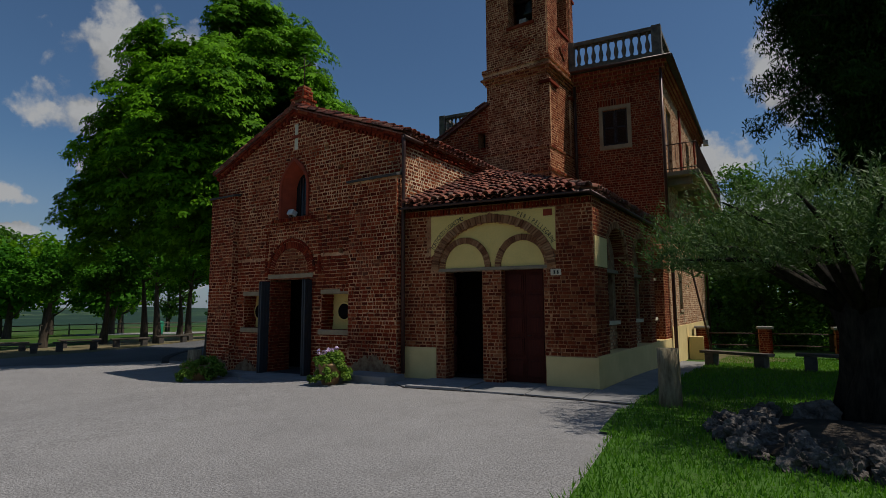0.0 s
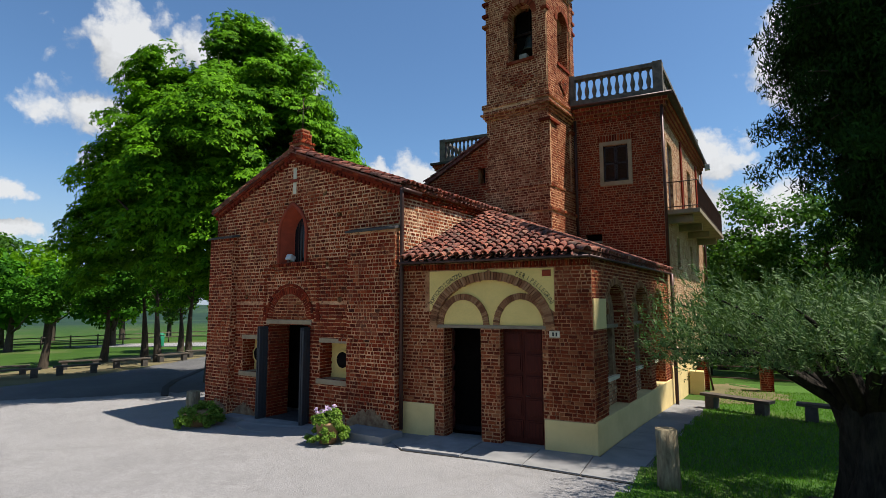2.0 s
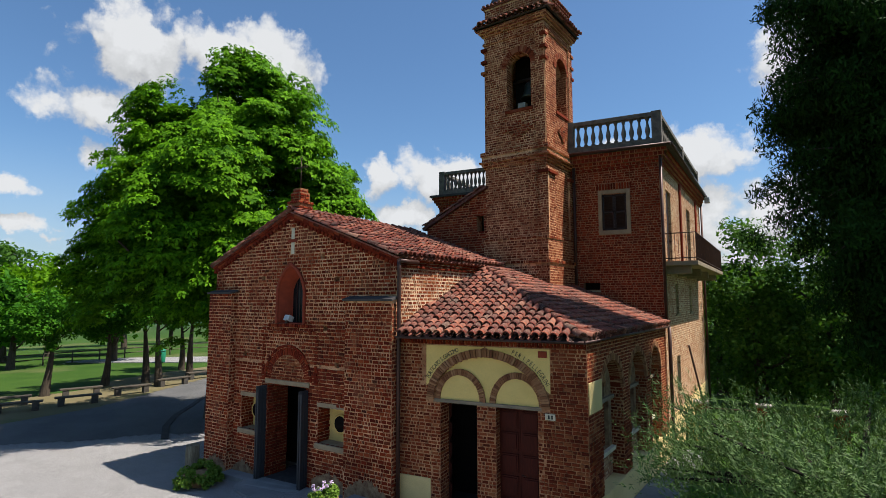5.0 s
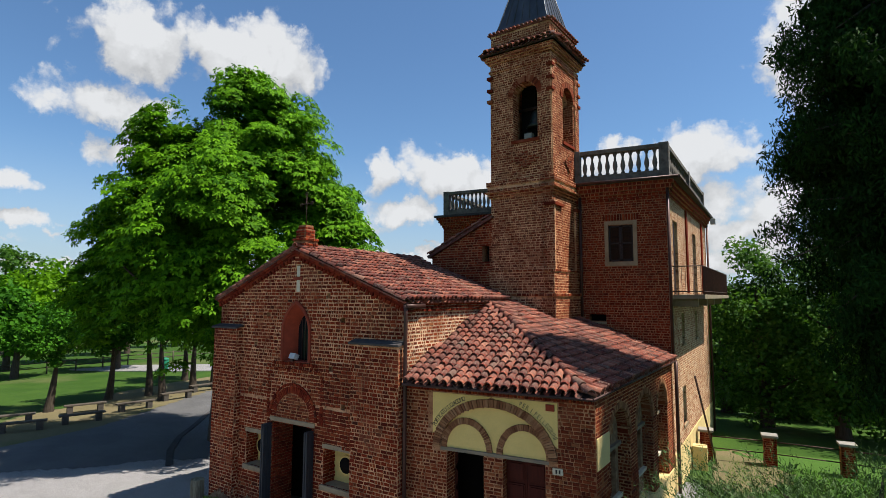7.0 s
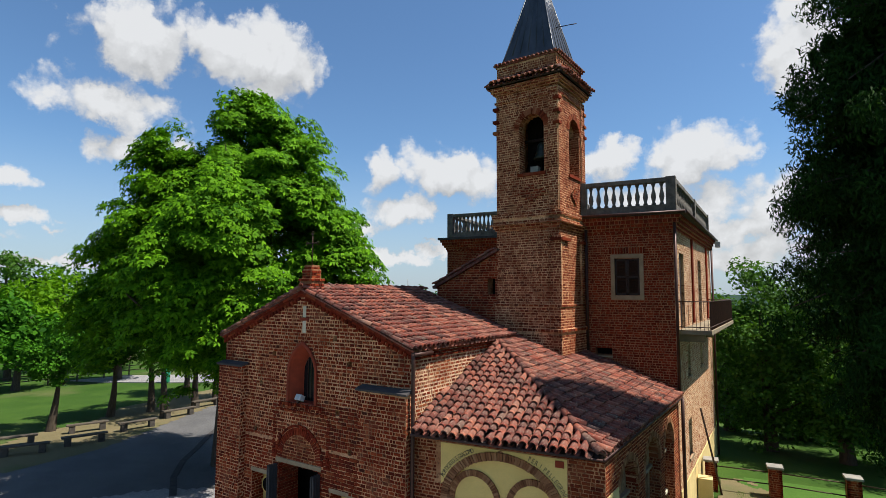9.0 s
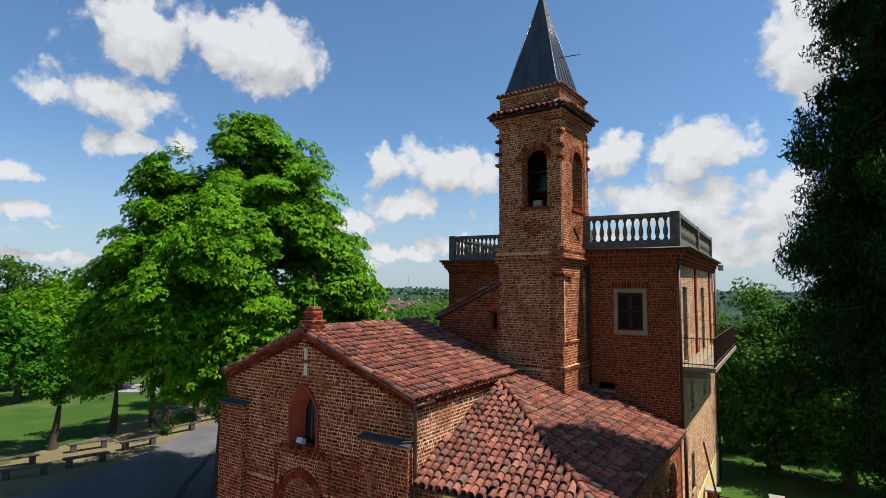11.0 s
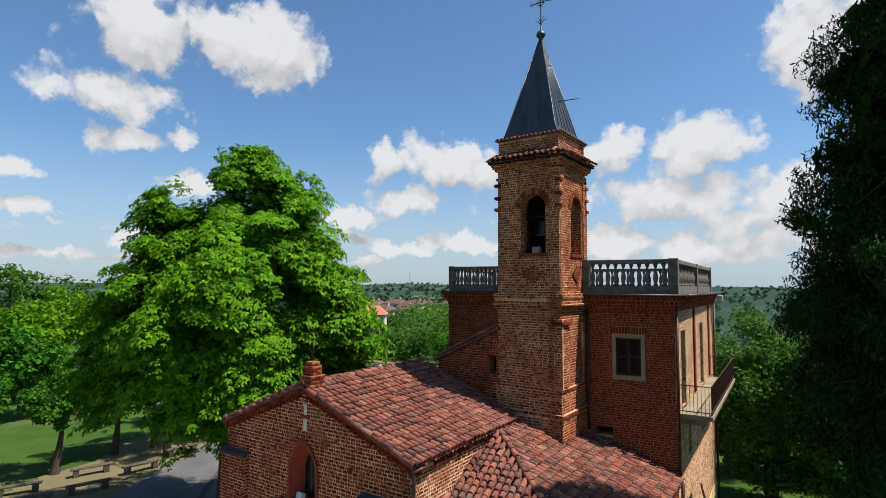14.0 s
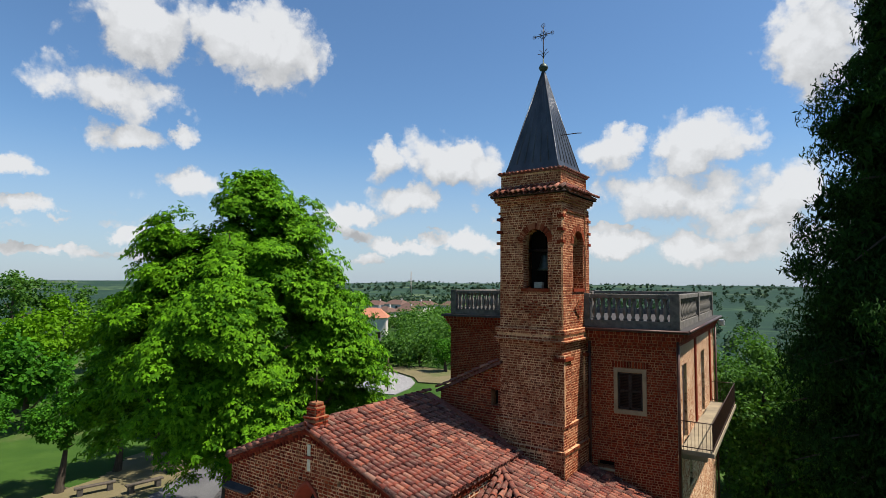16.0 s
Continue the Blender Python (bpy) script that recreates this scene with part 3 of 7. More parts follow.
def tiled_slope(parent, eave_a, eave_b, up, depth, inside=None, pitch_w=0.205, row=0.26, seed=3, singles=0, prefer=None, lift=0.03):
    """Lays barrel tiles on a slope: eave from a to b, 'up' the unit vector up the slope. inside(s, t): whether there is roof at s along the eave and t up."""
    r = random.Random(seed)
    a, b, up = Vector(eave_a), Vector(eave_b), Vector(up).normalized()
    along = (b - a).normalized()
    nrm = along.cross(up).normalized()
    base = Matrix((along, up, nrm)).transposed()
    cols, rows = int((b - a).length / pitch_w), int(depth / row) + 1
    covers, pans, made = [], [], 0
    for i in range(cols + 1):
        for j in range(rows):
            s, t = (i + 0.5) * pitch_w, j * row
            for kind in (0, 1):
                ss = s + (pitch_w / 2 if kind else 0)
                if t + 0.12 > depth or ss > (b - a).length or (inside and not inside(ss, t + 0.2)):
                    continue
                spin = Matrix.Rotation(radians(r.uniform(-4.5, 4.5)), 3, "Z") @ Matrix.Rotation(radians(r.uniform(-7.5, -4.5)), 3, "X") @ Matrix.Rotation(radians(r.uniform(-3, 3)), 3, "Y")
                pos = a + along * (ss + r.uniform(-0.018, 0.018)) + up * (t + r.uniform(-0.02, 0.02) - 0.06) + nrm * (lift + (0.075 if not kind else -0.02) + r.uniform(-0.010, 0.014))
                m = base @ spin
                if kind == 0 and made < singles and (prefer is None or prefer(s, t)):
                    ob = new("tile", TILE_MESH)
                    ob.parent = parent
                    mm = m.to_4x4()
                    mm.translation = pos
                    ob.matrix_basis = mm
                    made += 1
                else:
                    (pans if kind else covers).append((m, pos))
    for nm, lst, tv, tf in (("tiles", covers, TILE_VS, TILE_FS), ("channel_tiles", pans, PAN_VS, PAN_FS)):
        if not lst:
            continue
        tv, k = np.array(tv), len(tv)
        vs = np.concatenate([tv @ np.array(m).T + np.array(p) for m, p in lst])
        fs = [tuple(x + q * k for x in f) for q in range(len(lst)) for f in tf]
        tagged(part(nm, mesh_from(nm, vs.tolist(), fs, M_TILE, True), None, parent), kind="stuff")


def ridge_tiles(parent, a, b, seed=5, size=1.15):
    r = random.Random(seed)
    a, b = Vector(a), Vector(b)
    d = (b - a).normalized()
    side = d.cross(Vector((0, 0, 1))).normalized()
    base = Matrix((side, d, side.cross(d))).transposed()
    tv = np.array(TILE_VS) * size
    vs, fs, k = [], [], len(tv)
    n = int((b - a).length / 0.36)
    for i in range(n):
        m = base @ Matrix.Rotation(radians(r.uniform(-4, 4)), 3, "Z") @ Matrix.Rotation(radians(-3.5), 3, "X")
        vs += (tv @ np.array(m).T + np.array(a + d * (i * 0.36) + Vector((0, 0, r.uniform(0.012, 0.028))))).tolist()
        fs += [tuple(x + i * k for x in f) for f in TILE_FS]
    tagged(part("ridge_tiles", mesh_from("ridge_tiles", vs, fs, M_TILE, True), None, parent), kind="stuff")


def plate(name, parent, material, pts, thick, label=""):
    """A slab with top corners pts, given anticlockwise from above."""
    pts = [Vector(p) for p in pts]
    n = len(pts)
    nrm = (pts[1] - pts[0]).cross(pts[2] - pts[0]).normalized()
    vs = pts + [p - nrm * thick for p in pts]
    fs = [list(range(n)), list(range(2 * n - 1, n - 1, -1))] + [[i, i + n, (i + 1) % n + n, (i + 1) % n] for i in range(n)]
    return part(name, mesh_from(name, vs, fs, material), None, parent, label)


def pipe(name, parent, pts, r=0.05, material=None, label=""):
    bm = bmesh.new()
    tube(bm, pts, r, 8)
    return part(name, bm, material or M_PIPE, parent, label)


# ---- ground shape ----
def smooth(a, b, x):
    t = min(1.0, max(0.0, (x - a) / (b - a)))
    return t * t * (3 - 2 * t)


def ground_z(x, y):
    z = -0.33 * smooth(-6.5, -14.0, x) - 0.12 * smooth(-14, -34, x) - 0.3 * smooth(-34, -70, x)
    z -= 0.30 * smooth(12.5, 25.0, y) * smooth(-8, -3, x)
    rr = math.hypot(x, y)
    az = math.degrees(math.atan2(x, y))
    w = smooth(-10, 3, az) if y > 0 else 0.0
    z -= w * 24.0 * smooth(27, 130, rr)
    z -= (1 - w) * (2.0 * smooth(55, 130, rr) + 14.0 * smooth(150, 700, rr))
    return z

# ---- the church: gabled brick nave ----
church = thing("church", "small old church with a gabled brick facade and clay tile roof", "church")
FA, FB = (-13.63, 12.25), (-6.36, 11.32)
APEX = 3.46


def gable(v):
    if v <= 5.92:
        return (0.0, 7.33)
    t = (v - 5.92) / 1.41
    return (APEX * t, 7.33 - (7.33 - APEX) * t)


DOOR = rect(2.60, 4.22, -0.6, 2.50)
fac = Wall(FA, FB, -0.6, 7.33, 0.45, gable, [
    DOOR, pointed(3.52, 0.55, 4.18, 5.05, 5.86), rect(1.43, 2.17, 1.10, 2.05), rect(4.66, 5.62, 1.12, 2.05), rect(3.47, 3.61, 6.16, 6.92)])
put_holes = [rect(u - 0.075, u + 0.075, v, v + 0.13) for u, v in ((1.75, 4.55), (1.55, 3.2), (2.3, 5.45), (5.3, 5.35), (4.9, 4.05), (5.35, 3.1), (4.75, 6.0))]
fac.holes += put_holes
facade = fac.core("wall", M_MORTAR, church, "facade wall of weathered brick with wide pale joints")
IN = -fac.n                                            # from the facade into the church
ring_arch = arched(3.45, 0.96, 2.60, 2.66, 0.98)       # kept free for the door arch
fac.bricks(facade, M_BRICK, course=0.096, length=0.25, joint=0.017, bond=0.35, seed=11, v1=3.12, single=(3.9, 7.4, 2.0, 3.1), extra=[ring_arch], rough=0.006, proud=0.016)
fac.bricks(facade, M_BRICK, course=0.098, length=0.185, joint=0.025, seed=12, v0=3.12, single=(4.1, 7.4, 3.1, 4.3), extra=[ring_arch], rough=0.007, proud=0.018, name="upper_brickwork")

# buttresses at both corners, with slate copings
for u0, u1, top, sd in ((-0.03, 1.08, 5.10, 21), (5.80, 7.33, 4.88, 22)):
    w = Wall(fac.at(u0, 0, 0.2)[:2], fac.at(u1, 0, 0.2)[:2], -0.6, top, 0.2)
    b = w.core("buttress", M_MORTAR, church, "corner buttress of weathered brick")
    w.bricks(b, M_BRICK, course=0.093, length=0.19, joint=0.018, seed=sd, rough=0.006, proud=0.018)
    s = Wall(fac.at(u1, 0, 0.2)[:2], fac.at(u1, 0, 0.0)[:2], -0.6, top, 0.1)
    s.bricks(b, M_BRICK, course=0.098, length=0.20, joint=0.026, seed=sd + 5)
    bm = bmesh.new()
    box(bm, u0 - 0.05, u1 + 0.05, -0.28, 0.02, 0, 0.06, Matrix.Rotation(radians(14), 4, "X"), 0.01)
    bmesh.ops.transform(bm, matrix=fac.matrix(0, top + 0.02, 0), verts=bm.verts)
    part("coping", bm, M_SLATE, b, "dark slate coping")

# nave side walls and the wall behind
NL = 6.15
NB = fac.at(7.33, 0)[:2]
nav = Wall(NB, (NB[0] + IN.x * NL, NB[1] + IN.y * NL), -0.6, 5.98, 0.4)
# joints paler than on the facade, with sunlight in the mortar colour
nav_wall = nav.core("side_wall", M_MORTAR_PALE, church, "side wall of pale-jointed brick under the eaves")
nav.bricks(nav_wall, M_BRICK_OLD, course=0.09, length=0.19, joint=0.030, seed=31, v0=3.3)
lw = Wall((FA[0] + IN.x * NL, FA[1] + IN.y * NL), FA, -0.6, 5.9, 0.4)
lw.core("side_wall", M_MORTAR, church)

# door: brick reveal, step, folded leaves, lintel and brick arch
for u, dr in ((2.60, 1), (4.22, -1)):
    rv = Wall(fac.at(u, 0, 0.0)[:2], fac.at(u, 0, -0.75)[:2], -0.2, 2.5, 0.14) if dr > 0 else Wall(fac.at(u, 0, -0.75)[:2], fac.at(u, 0, 0.0)[:2], -0.2, 2.5, 0.14)
    q = rv.core("door_reveal", M_MORTAR_RED, church)
    rv.bricks(q, M_BRICK_RED, course=0.085, length=0.20, joint=0.014, seed=40 + dr, proud=0.024)
fac.slab("lintel", church, M_SILL, 2.52, 4.34, 2.50, 2.62, -0.40, 0.03, "pale stone door lintel", 0.01)
fac.sheet("tympanum", church, M_MORTAR, [(3.45 + 0.70 * math.cos(a), 2.62 + 0.72 * math.sin(a)) for a in (math.pi * i / 20 for i in range(21))], 0.0, 0.3)
tymp = Wall(fac.at(0, 0, 0.004)[:2], fac.at(7.33, 0, 0.004)[:2], 2.62, 3.34, 0.1, lambda v: (3.45 - 0.68 * math.sqrt(max(0, 1 - ((v - 2.62) / 0.72) ** 2)), 3.45 + 0.68 * math.sqrt(max(0, 1 - ((v - 2.62) / 0.72) ** 2))))
tymp.bricks(church, M_BRICK_OLD, course=0.085, length=0.24, joint=0.022, seed=44, name="tympanum_brickwork")
fac.arch_bricks(church, M_BRICK_RED, 3.45, 2.64, 0.69, 0.88, 0.70, 0.89, n=34, proud=0.022, name="door_arch", gap=0.24)
fac.arch_bricks(church, M_BRICK, 3.45, 2.64, 0.90, 0.97, 0.91, 0.98, n=18, proud=0.035, name="arch_moulding")
for u, sg in ((2.60, -1), (4.22, 1)):
    door = thing("door_leaf", "open folding door leaf of grey painted boards at the church door", "door", "church door leaves")
    for j in (0, 1):
        bm = bmesh.new()
        box(bm, 0, 0.032, -0.28, 0, 0, 2.55, None, 0.005)
        for y in (-0.235, -0.14, -0.045):
            box(bm, -0.010, 0.042, y - 0.042, y + 0.042, 0.08, 2.47, None, 0.004)
        m = fac.matrix(u + sg * 0.05 * j - (0.045 if sg < 0 else 0), -0.12, 0.01) @ Matrix.Rotation(radians(sg * (2 + 5 * j)), 4, "Z")
        bmesh.ops.transform(bm, matrix=m, verts=bm.verts)
        panel = part("panel", bm, M_LEAF_DOOR, door)
        for z in (0.35, 2.1):
            bm = bmesh.new()
            box(bm, -0.016, 0.048, -0.04, 0.0, z, z + 0.09, None, 0.004)
            bmesh.ops.transform(bm, matrix=m, verts=bm.verts)
            part("hinge", bm, M_IRON, panel, "black iron hinge")
# floor given a dark tone for the shade inside the doorway
fac.slab("door_floor", church, M_SLATE, 2.45, 4.5, -0.5, -0.10, -1.2, 0.02)
# added near-black sheet that stands for the unlit inside of the church
fac.slab("inner_screen", church, M_DARK, 0.5, 6.9, -0.3, 5.0, -1.5, -1.4, "near-black sheet behind the door standing for the unlit interior")
fac.slab("church_floor", church, M_STONE, 0.2, 7.1, -0.5, -0.12, -6.0, -1.2)

# pointed window: rounded outer moulding, smooth terracotta splay, narrow lancet
def lancet(hw, top, n=12):
    """Half-open pointed outline (u, v) from the left foot over the point to the right foot."""
    rise = top - 5.02
    left = [(3.52 + hw - 2 * hw * math.cos(math.pi / 3 * i / n), 5.02 + rise * math.sin(math.pi / 3 * i / n) / math.sin(math.pi / 3)) for i in range(n + 1)]
    return [(3.52 - hw, 4.22)] + left + [(7.04 - u, v) for u, v in left[-2::-1]] + [(3.52 + hw, 4.22)]


for nm, steps in (("window_moulding", ((0.60, 5.93, -0.02), (0.60, 5.93, 0.05), (0.56, 5.88, 0.065), (0.52, 5.83, 0.05), (0.505, 5.81, 0.0))),
                  ("window_splay", ((0.505, 5.81, 0.0), (0.49, 5.79, -0.02), (0.31, 5.56, -0.32), (0.28, 5.52, -0.32)))):
    rings = [[fac.at(u, v, d) for u, v in lancet(hw, top)] for hw, top, d in steps]
    n = len(rings[0])
    fs = [(i * n + j, i * n + j + 1, (i + 1) * n + j + 1, (i + 1) * n + j) for i in range(len(rings) - 1) for j in range(n - 1)]
    part(nm, mesh_from(nm, [p for r in rings for p in r], fs, M_TERRACOTTA), None, church, "orange-red terracotta window surround")
fac.slab("splay_sill", church, M_TERRACOTTA, 3.02, 4.02, 4.16, 4.225, -0.42, 0.0)
fac.sheet("window_pane", church, M_GLASS, [(3.52 - 0.33, 4.2), (3.52 + 0.33, 4.2), (3.52 + 0.33, 5.1), (3.52, 5.7), (3.52 - 0.33, 5.1)], -0.34, 0.02, "dark leaded glass")
for u in (3.40, 3.52, 3.64):
    fac.slab("window_bar", church, M_IRON, u - 0.01, u + 0.01, 4.22, 5.4, -0.325, -0.315)
fac.slab("window_sill", church, M_MORTAR_RED, 2.62, 4.42, 4.10, 4.20, -0.1, 0.02, "brick sill course under the window")
Wall(fac.at(0, 0, 0.02)[:2], fac.at(7.3, 0, 0.02)[:2], 4.09, 4.21, 0.1, lambda v: (2.62, 4.42)).bricks(church, M_BRICK, course=0.12, length=0.085, joint=0.02, seed=33, bond=0, proud=0.05, name="sill_bricks")
Wall(fac.at(0, 0, 0.05)[:2], fac.at(7.3, 0, 0.05)[:2], 3.98, 4.1, 0.1, lambda v: (2.48, 4.54)).bricks(church, M_BRICK, course=0.06, length=0.12, joint=0.03, seed=3, bond=0, proud=0.04, name="dentil_course")
for u in (2.36, 4.52):
    Wall(fac.at(u, 0, 0.0)[:2], fac.at(u + 0.13, 0, 0.0)[:2], 2.62, 3.98, 0.05).bricks(church, M_BRICK_RED, course=0.098, length=0.13, joint=0.02, seed=int(u * 9), bond=0, proud=0.035, name="frame_bricks")
lamp = thing("floodlight", "small pale floodlight on the window sill of the church", "lamp")
bm = bmesh.new()
box(bm, -0.11, 0.11, -0.09, 0.09, 0.04, 0.20, Matrix.Rotation(radians(-25), 4, "X"), 0.02)
bmesh.ops.transform(bm, matrix=fac.matrix(3.40, 4.24, 0.02), verts=bm.verts)
part("housing", bm, M_LAMP, lamp)
bm = bmesh.new()
box(bm, -0.04, 0.04, -0.03, 0.03, -0.01, 0.06)
bmesh.ops.transform(bm, matrix=fac.matrix(3.40, 4.23, 0.03), verts=bm.verts)
part("bracket", bm, M_IRON, lamp)

# pale cross let into the gable
fac.slab("cross", church, M_WHITE, 3.475, 3.605, 6.60, 6.91, -0.05, 0.006, "pale plaster cross let into the gable")
fac.slab("cross", church, M_WHITE, 3.475, 3.605, 6.17, 6.50, -0.05, 0.006)
fac.slab("cross", church, M_TERRACOTTA, 3.36, 3.72, 6.51, 6.59, -0.05, 0.03)

# side niches: brick jamb, plastered back with a round window, stone sill and lintel
for a, b, c in ((1.43, 2.17, 1.74), (4.66, 5.62, 5.16)):
    nb = fac.sheet("niche_back", church, M_PANEL, [(a - 0.02, 1.08), (b + 0.02, 1.08), (b + 0.02, 2.07), (a - 0.02, 2.07)], -0.43, 0.03, "yellow plastered niche back")
    j = Wall(fac.at(a, 0, 0.0)[:2], fac.at(a, 0, -0.44)[:2], 1.1, 2.05, 0.05)
    j.bricks(church, M_BRICK_RED, course=0.085, length=0.24, joint=0.012, seed=int(a * 7), name="jamb_bricks", d=0.0, proud=0.024)
    bm = bmesh.new()
    lathe(bm, [(0.21, 0.0), (0.26, 0.0), (0.26, 0.05), (0.21, 0.05)], 24, fac.matrix(c, 1.58, -0.39) @ Matrix.Rotation(radians(90), 4, "X"))
    oc = part("round_window", bm, M_PANEL, church)
    bm = bmesh.new()
    lathe(bm, [(0.001, 0.012), (0.208, 0.012), (0.208, 0.0)], 24, fac.matrix(c, 1.58, -0.348) @ Matrix.Rotation(radians(90), 4, "X"))
    # flat disc, with the shade of the opening as its colour
    part("pane", bm, M_DARK, oc, "near-black disc standing for the shade in the round opening")
    fac.slab("niche_sill", church, M_SILL, a - 0.05, b + 0.06, 0.98, 1.11, -0.43, 0.07, "pale stone sill", 0.012)
    fac.slab("niche_lintel", church, M_SILL, a - 0.02, b + 0.03, 2.04, 2.16, -0.43, 0.02, "pale stone lintel", 0.01)

# stepped brick cornice along the rakes
for (u0, v0), (u1, v1) in (((-0.10, 5.90), (APEX, 7.33)), ((7.40, 5.88), (APEX, 7.33))):
    ln = math.hypot(u1 - u0, v1 - v0)
    ux, vx = (u1 - u0) / ln, (v1 - v0) / ln
    m = Matrix.Rotation(-math.atan2(vx, ux), 4, "Y")
    m = fac.matrix(u0, v0, 0) @ m
    sgn = 1 if ux > 0 else -1
    n = int(ln / 0.2)
    bm = bmesh.new()
    box(bm, 0.004, ln - 0.02, -0.03, 0.1, *sorted((-0.118 * sgn, 0.026 * sgn)))
    bmesh.ops.transform(bm, matrix=m, verts=bm.verts)
    cornice = part("rake_cornice", bm, M_MORTAR, church, "stepped brick cornice under the gable roof")
    for lo, hi, out, step, wide, count in ((-0.05, 0.03, 0.09, ln / n, 0.94 * ln / n, n), (-0.12, -0.05, 0.05, ln / n, 0.94 * ln / n, n), (-0.20, -0.12, 0.07, 0.15, 0.085, int(ln / 0.15))):
        bm = bmesh.new()
        box(bm, 0, wide, -out, 0.1 if out != 0.07 else 0.05, *sorted((lo * sgn, hi * sgn)))
        first = part("brick", bm, M_BRICK, cornice)
        first.matrix_basis = m
        for i in range(1, count):
            part("brick", first.data, None, cornice).matrix_basis = m @ Matrix.Translation((i * step, 0, 0))

# roof
roof = new("roof")
roof.parent = church
tagged(roof, "weathered clay barrel tile roof")
top0, er0, el0 = fac.at(APEX, 7.41, 0.11), fac.at(7.46, 5.90, 0.11), fac.at(-0.14, 5.93, 0.11)
far = IN * 6.2
plate("deck", roof, M_TILE, [er0, er0 + far, top0 + far, top0], 0.04)
plate("deck", roof, M_TILE, [el0 + far, el0, top0, top0 + far], 0.04)
up_r = (top0 - er0)
tiled_slope(roof, er0, er0 + IN * 5.6, up_r, up_r.length, None, seed=8, singles=300, prefer=lambda s, t: s < 3.4)
up_l = (top0 - el0)
tiled_slope(roof, el0 + far, el0, up_l, up_l.length, lambda s, t: s > 3.6, seed=9)
ridge_tiles(roof, top0 + Vector((0, 0, 0.05)), top0 + far + Vector((0, 0, 0.05)), 4, 1.15)
ridge_tiles(roof, er0 + Vector((0, 0, 0.03)) + IN * 0.04, top0 + Vector((0, 0, 0.03)) + IN * 0.04, 5, 1.0)
ridge_tiles(roof, el0 + Vector((0, 0, 0.03)) + IN * 0.04, top0 + Vector((0, 0, 0.03)) + IN * 0.04, 6, 1.0)
Wall(nav.at(0, 0, 0.0)[:2], nav.at(NL, 0, 0.0)[:2], 5.66, 5.93, 0.2).bricks(church, M_BRICK, course=0.075, length=0.2, joint=0.015, seed=2, proud=0.07, name="eave_cornice")
pipe("gutter", church, [er0 + Vector((0.02, 0, -0.09)) - IN * 0.02, er0 + IN * 0.75 + Vector((0.02, 0, -0.09))], 0.055, M_PIPE, "short brown gutter")
pipe("downpipe", church, [fac.at(7.45, 5.84, 0.1), fac.at(7.43, 5.6, 0.06), fac.at(7.42, 4.0, 0.06), fac.at(7.42, 0.15, 0.06)], 0.05, M_PIPE, "brown downpipe at the corner")

# small brick pedestal with an iron cross on the gable
ped = new("gable_pedestal")
ped.parent = church
tagged(ped, "stepped brick pedestal on the gable")
for z0, z1, h in ((7.25, 7.62, 0.24), (7.62, 7.70, 0.26), (7.70, 7.96, 0.185), (7.96, 8.08, 0.15)):
    bm = bmesh.new()
    box(bm, -h, h, -h, h, z0, z1, None, 0.012)
    bmesh.ops.transform(bm, matrix=fac.matrix(APEX + 0.10, 0, -0.22), verts=bm.verts)
    part("block", bm, M_MORTAR_RED, ped)
    for a_, b_ in (((-h, -h), (h, -h)), ((h, -h), (h, h))):
        pm = fac.matrix(APEX + 0.10, 0, -0.22)
        Wall((pm @ Vector((*a_, 0)))[:2], (pm @ Vector((*b_, 0)))[:2], z0, z1, 0.02).bricks(ped, M_BRICK, course=0.075, length=0.17, joint=0.014, seed=int(z0 * 10), proud=0.022, name="brick_facing")
bm = bmesh.new()
cz = 8.06
for a, b in (((0, 0, cz), (0, 0, cz + 0.95)), ((-0.22, 0, cz + 0.66), (0.22, 0, cz + 0.66))):
    tube(bm, [a, b], 0.014, 6)
for x, z in ((0, cz + 0.95), (-0.22, cz + 0.66), (0.22, cz + 0.66)):
    tube(bm, [(x + 0.05 * math.cos(t), 0, z + 0.05 * math.sin(t)) for t in (2 * math.pi * i / 8 for i in range(9))], 0.009, 5)
bmesh.ops.transform(bm, matrix=fac.matrix(APEX + 0.10, 0, -0.22), verts=bm.verts)
part("iron_cross", bm, M_IRON, ped, "thin wrought iron cross")

# ---- raised wall beside the tower, with its lean-to roof ----
slit_w = Wall((-8.95, 17.80), (-6.40, 17.42), 4.5, 8.75, 0.4, lambda v: (max(0.0, (v - 7.5) / 1.22 * 2.58), 2.6), [rect(2.17, 2.46, 7.27, 7.83)])
sw = slit_w.core("upper_wall", M_MORTAR_RED, church, "raised brick wall beside the tower with a slit window")
slit_w.bricks(sw, M_BRICK, course=0.088, length=0.25, joint=0.018, seed=51, v0=5.6)
# near-black slab painted as the shade in the slit
slit_w.slab("slit_back", church, M_DARK, 2.1, 2.55, 7.2, 7.9, -0.45, -0.40)
plate("lean_to_roof", church, M_TILE, [slit_w.at(-0.15, 7.55, 0.14), slit_w.at(2.6, 8.86, 0.14), slit_w.at(2.6, 8.86, -6.5), slit_w.at(-0.15, 7.55, -6.5)], 0.1, "tiled lean-to roof")
ridge_tiles(church, slit_w.at(-0.15, 7.60, 0.05), slit_w.at(2.6, 8.9, 0.05), 12, 1.0)

# patch of crumbling render at the foot of the corner
rp = random.Random(3)
def ragged(u0, u1, lo, hi, n=26):
    """A crumbling patch: flat foot, uneven broken top edge."""
    top = [(u1 + (u0 - u1) * i / n, lo + (hi - lo) * (0.35 + 0.65 * math.sin(math.pi * (i + 0.5) / (n + 1))) * rp.uniform(0.78, 1.08)) for i in range(n + 1)]
    return [(u0, -0.5), (u1, -0.5)] + top


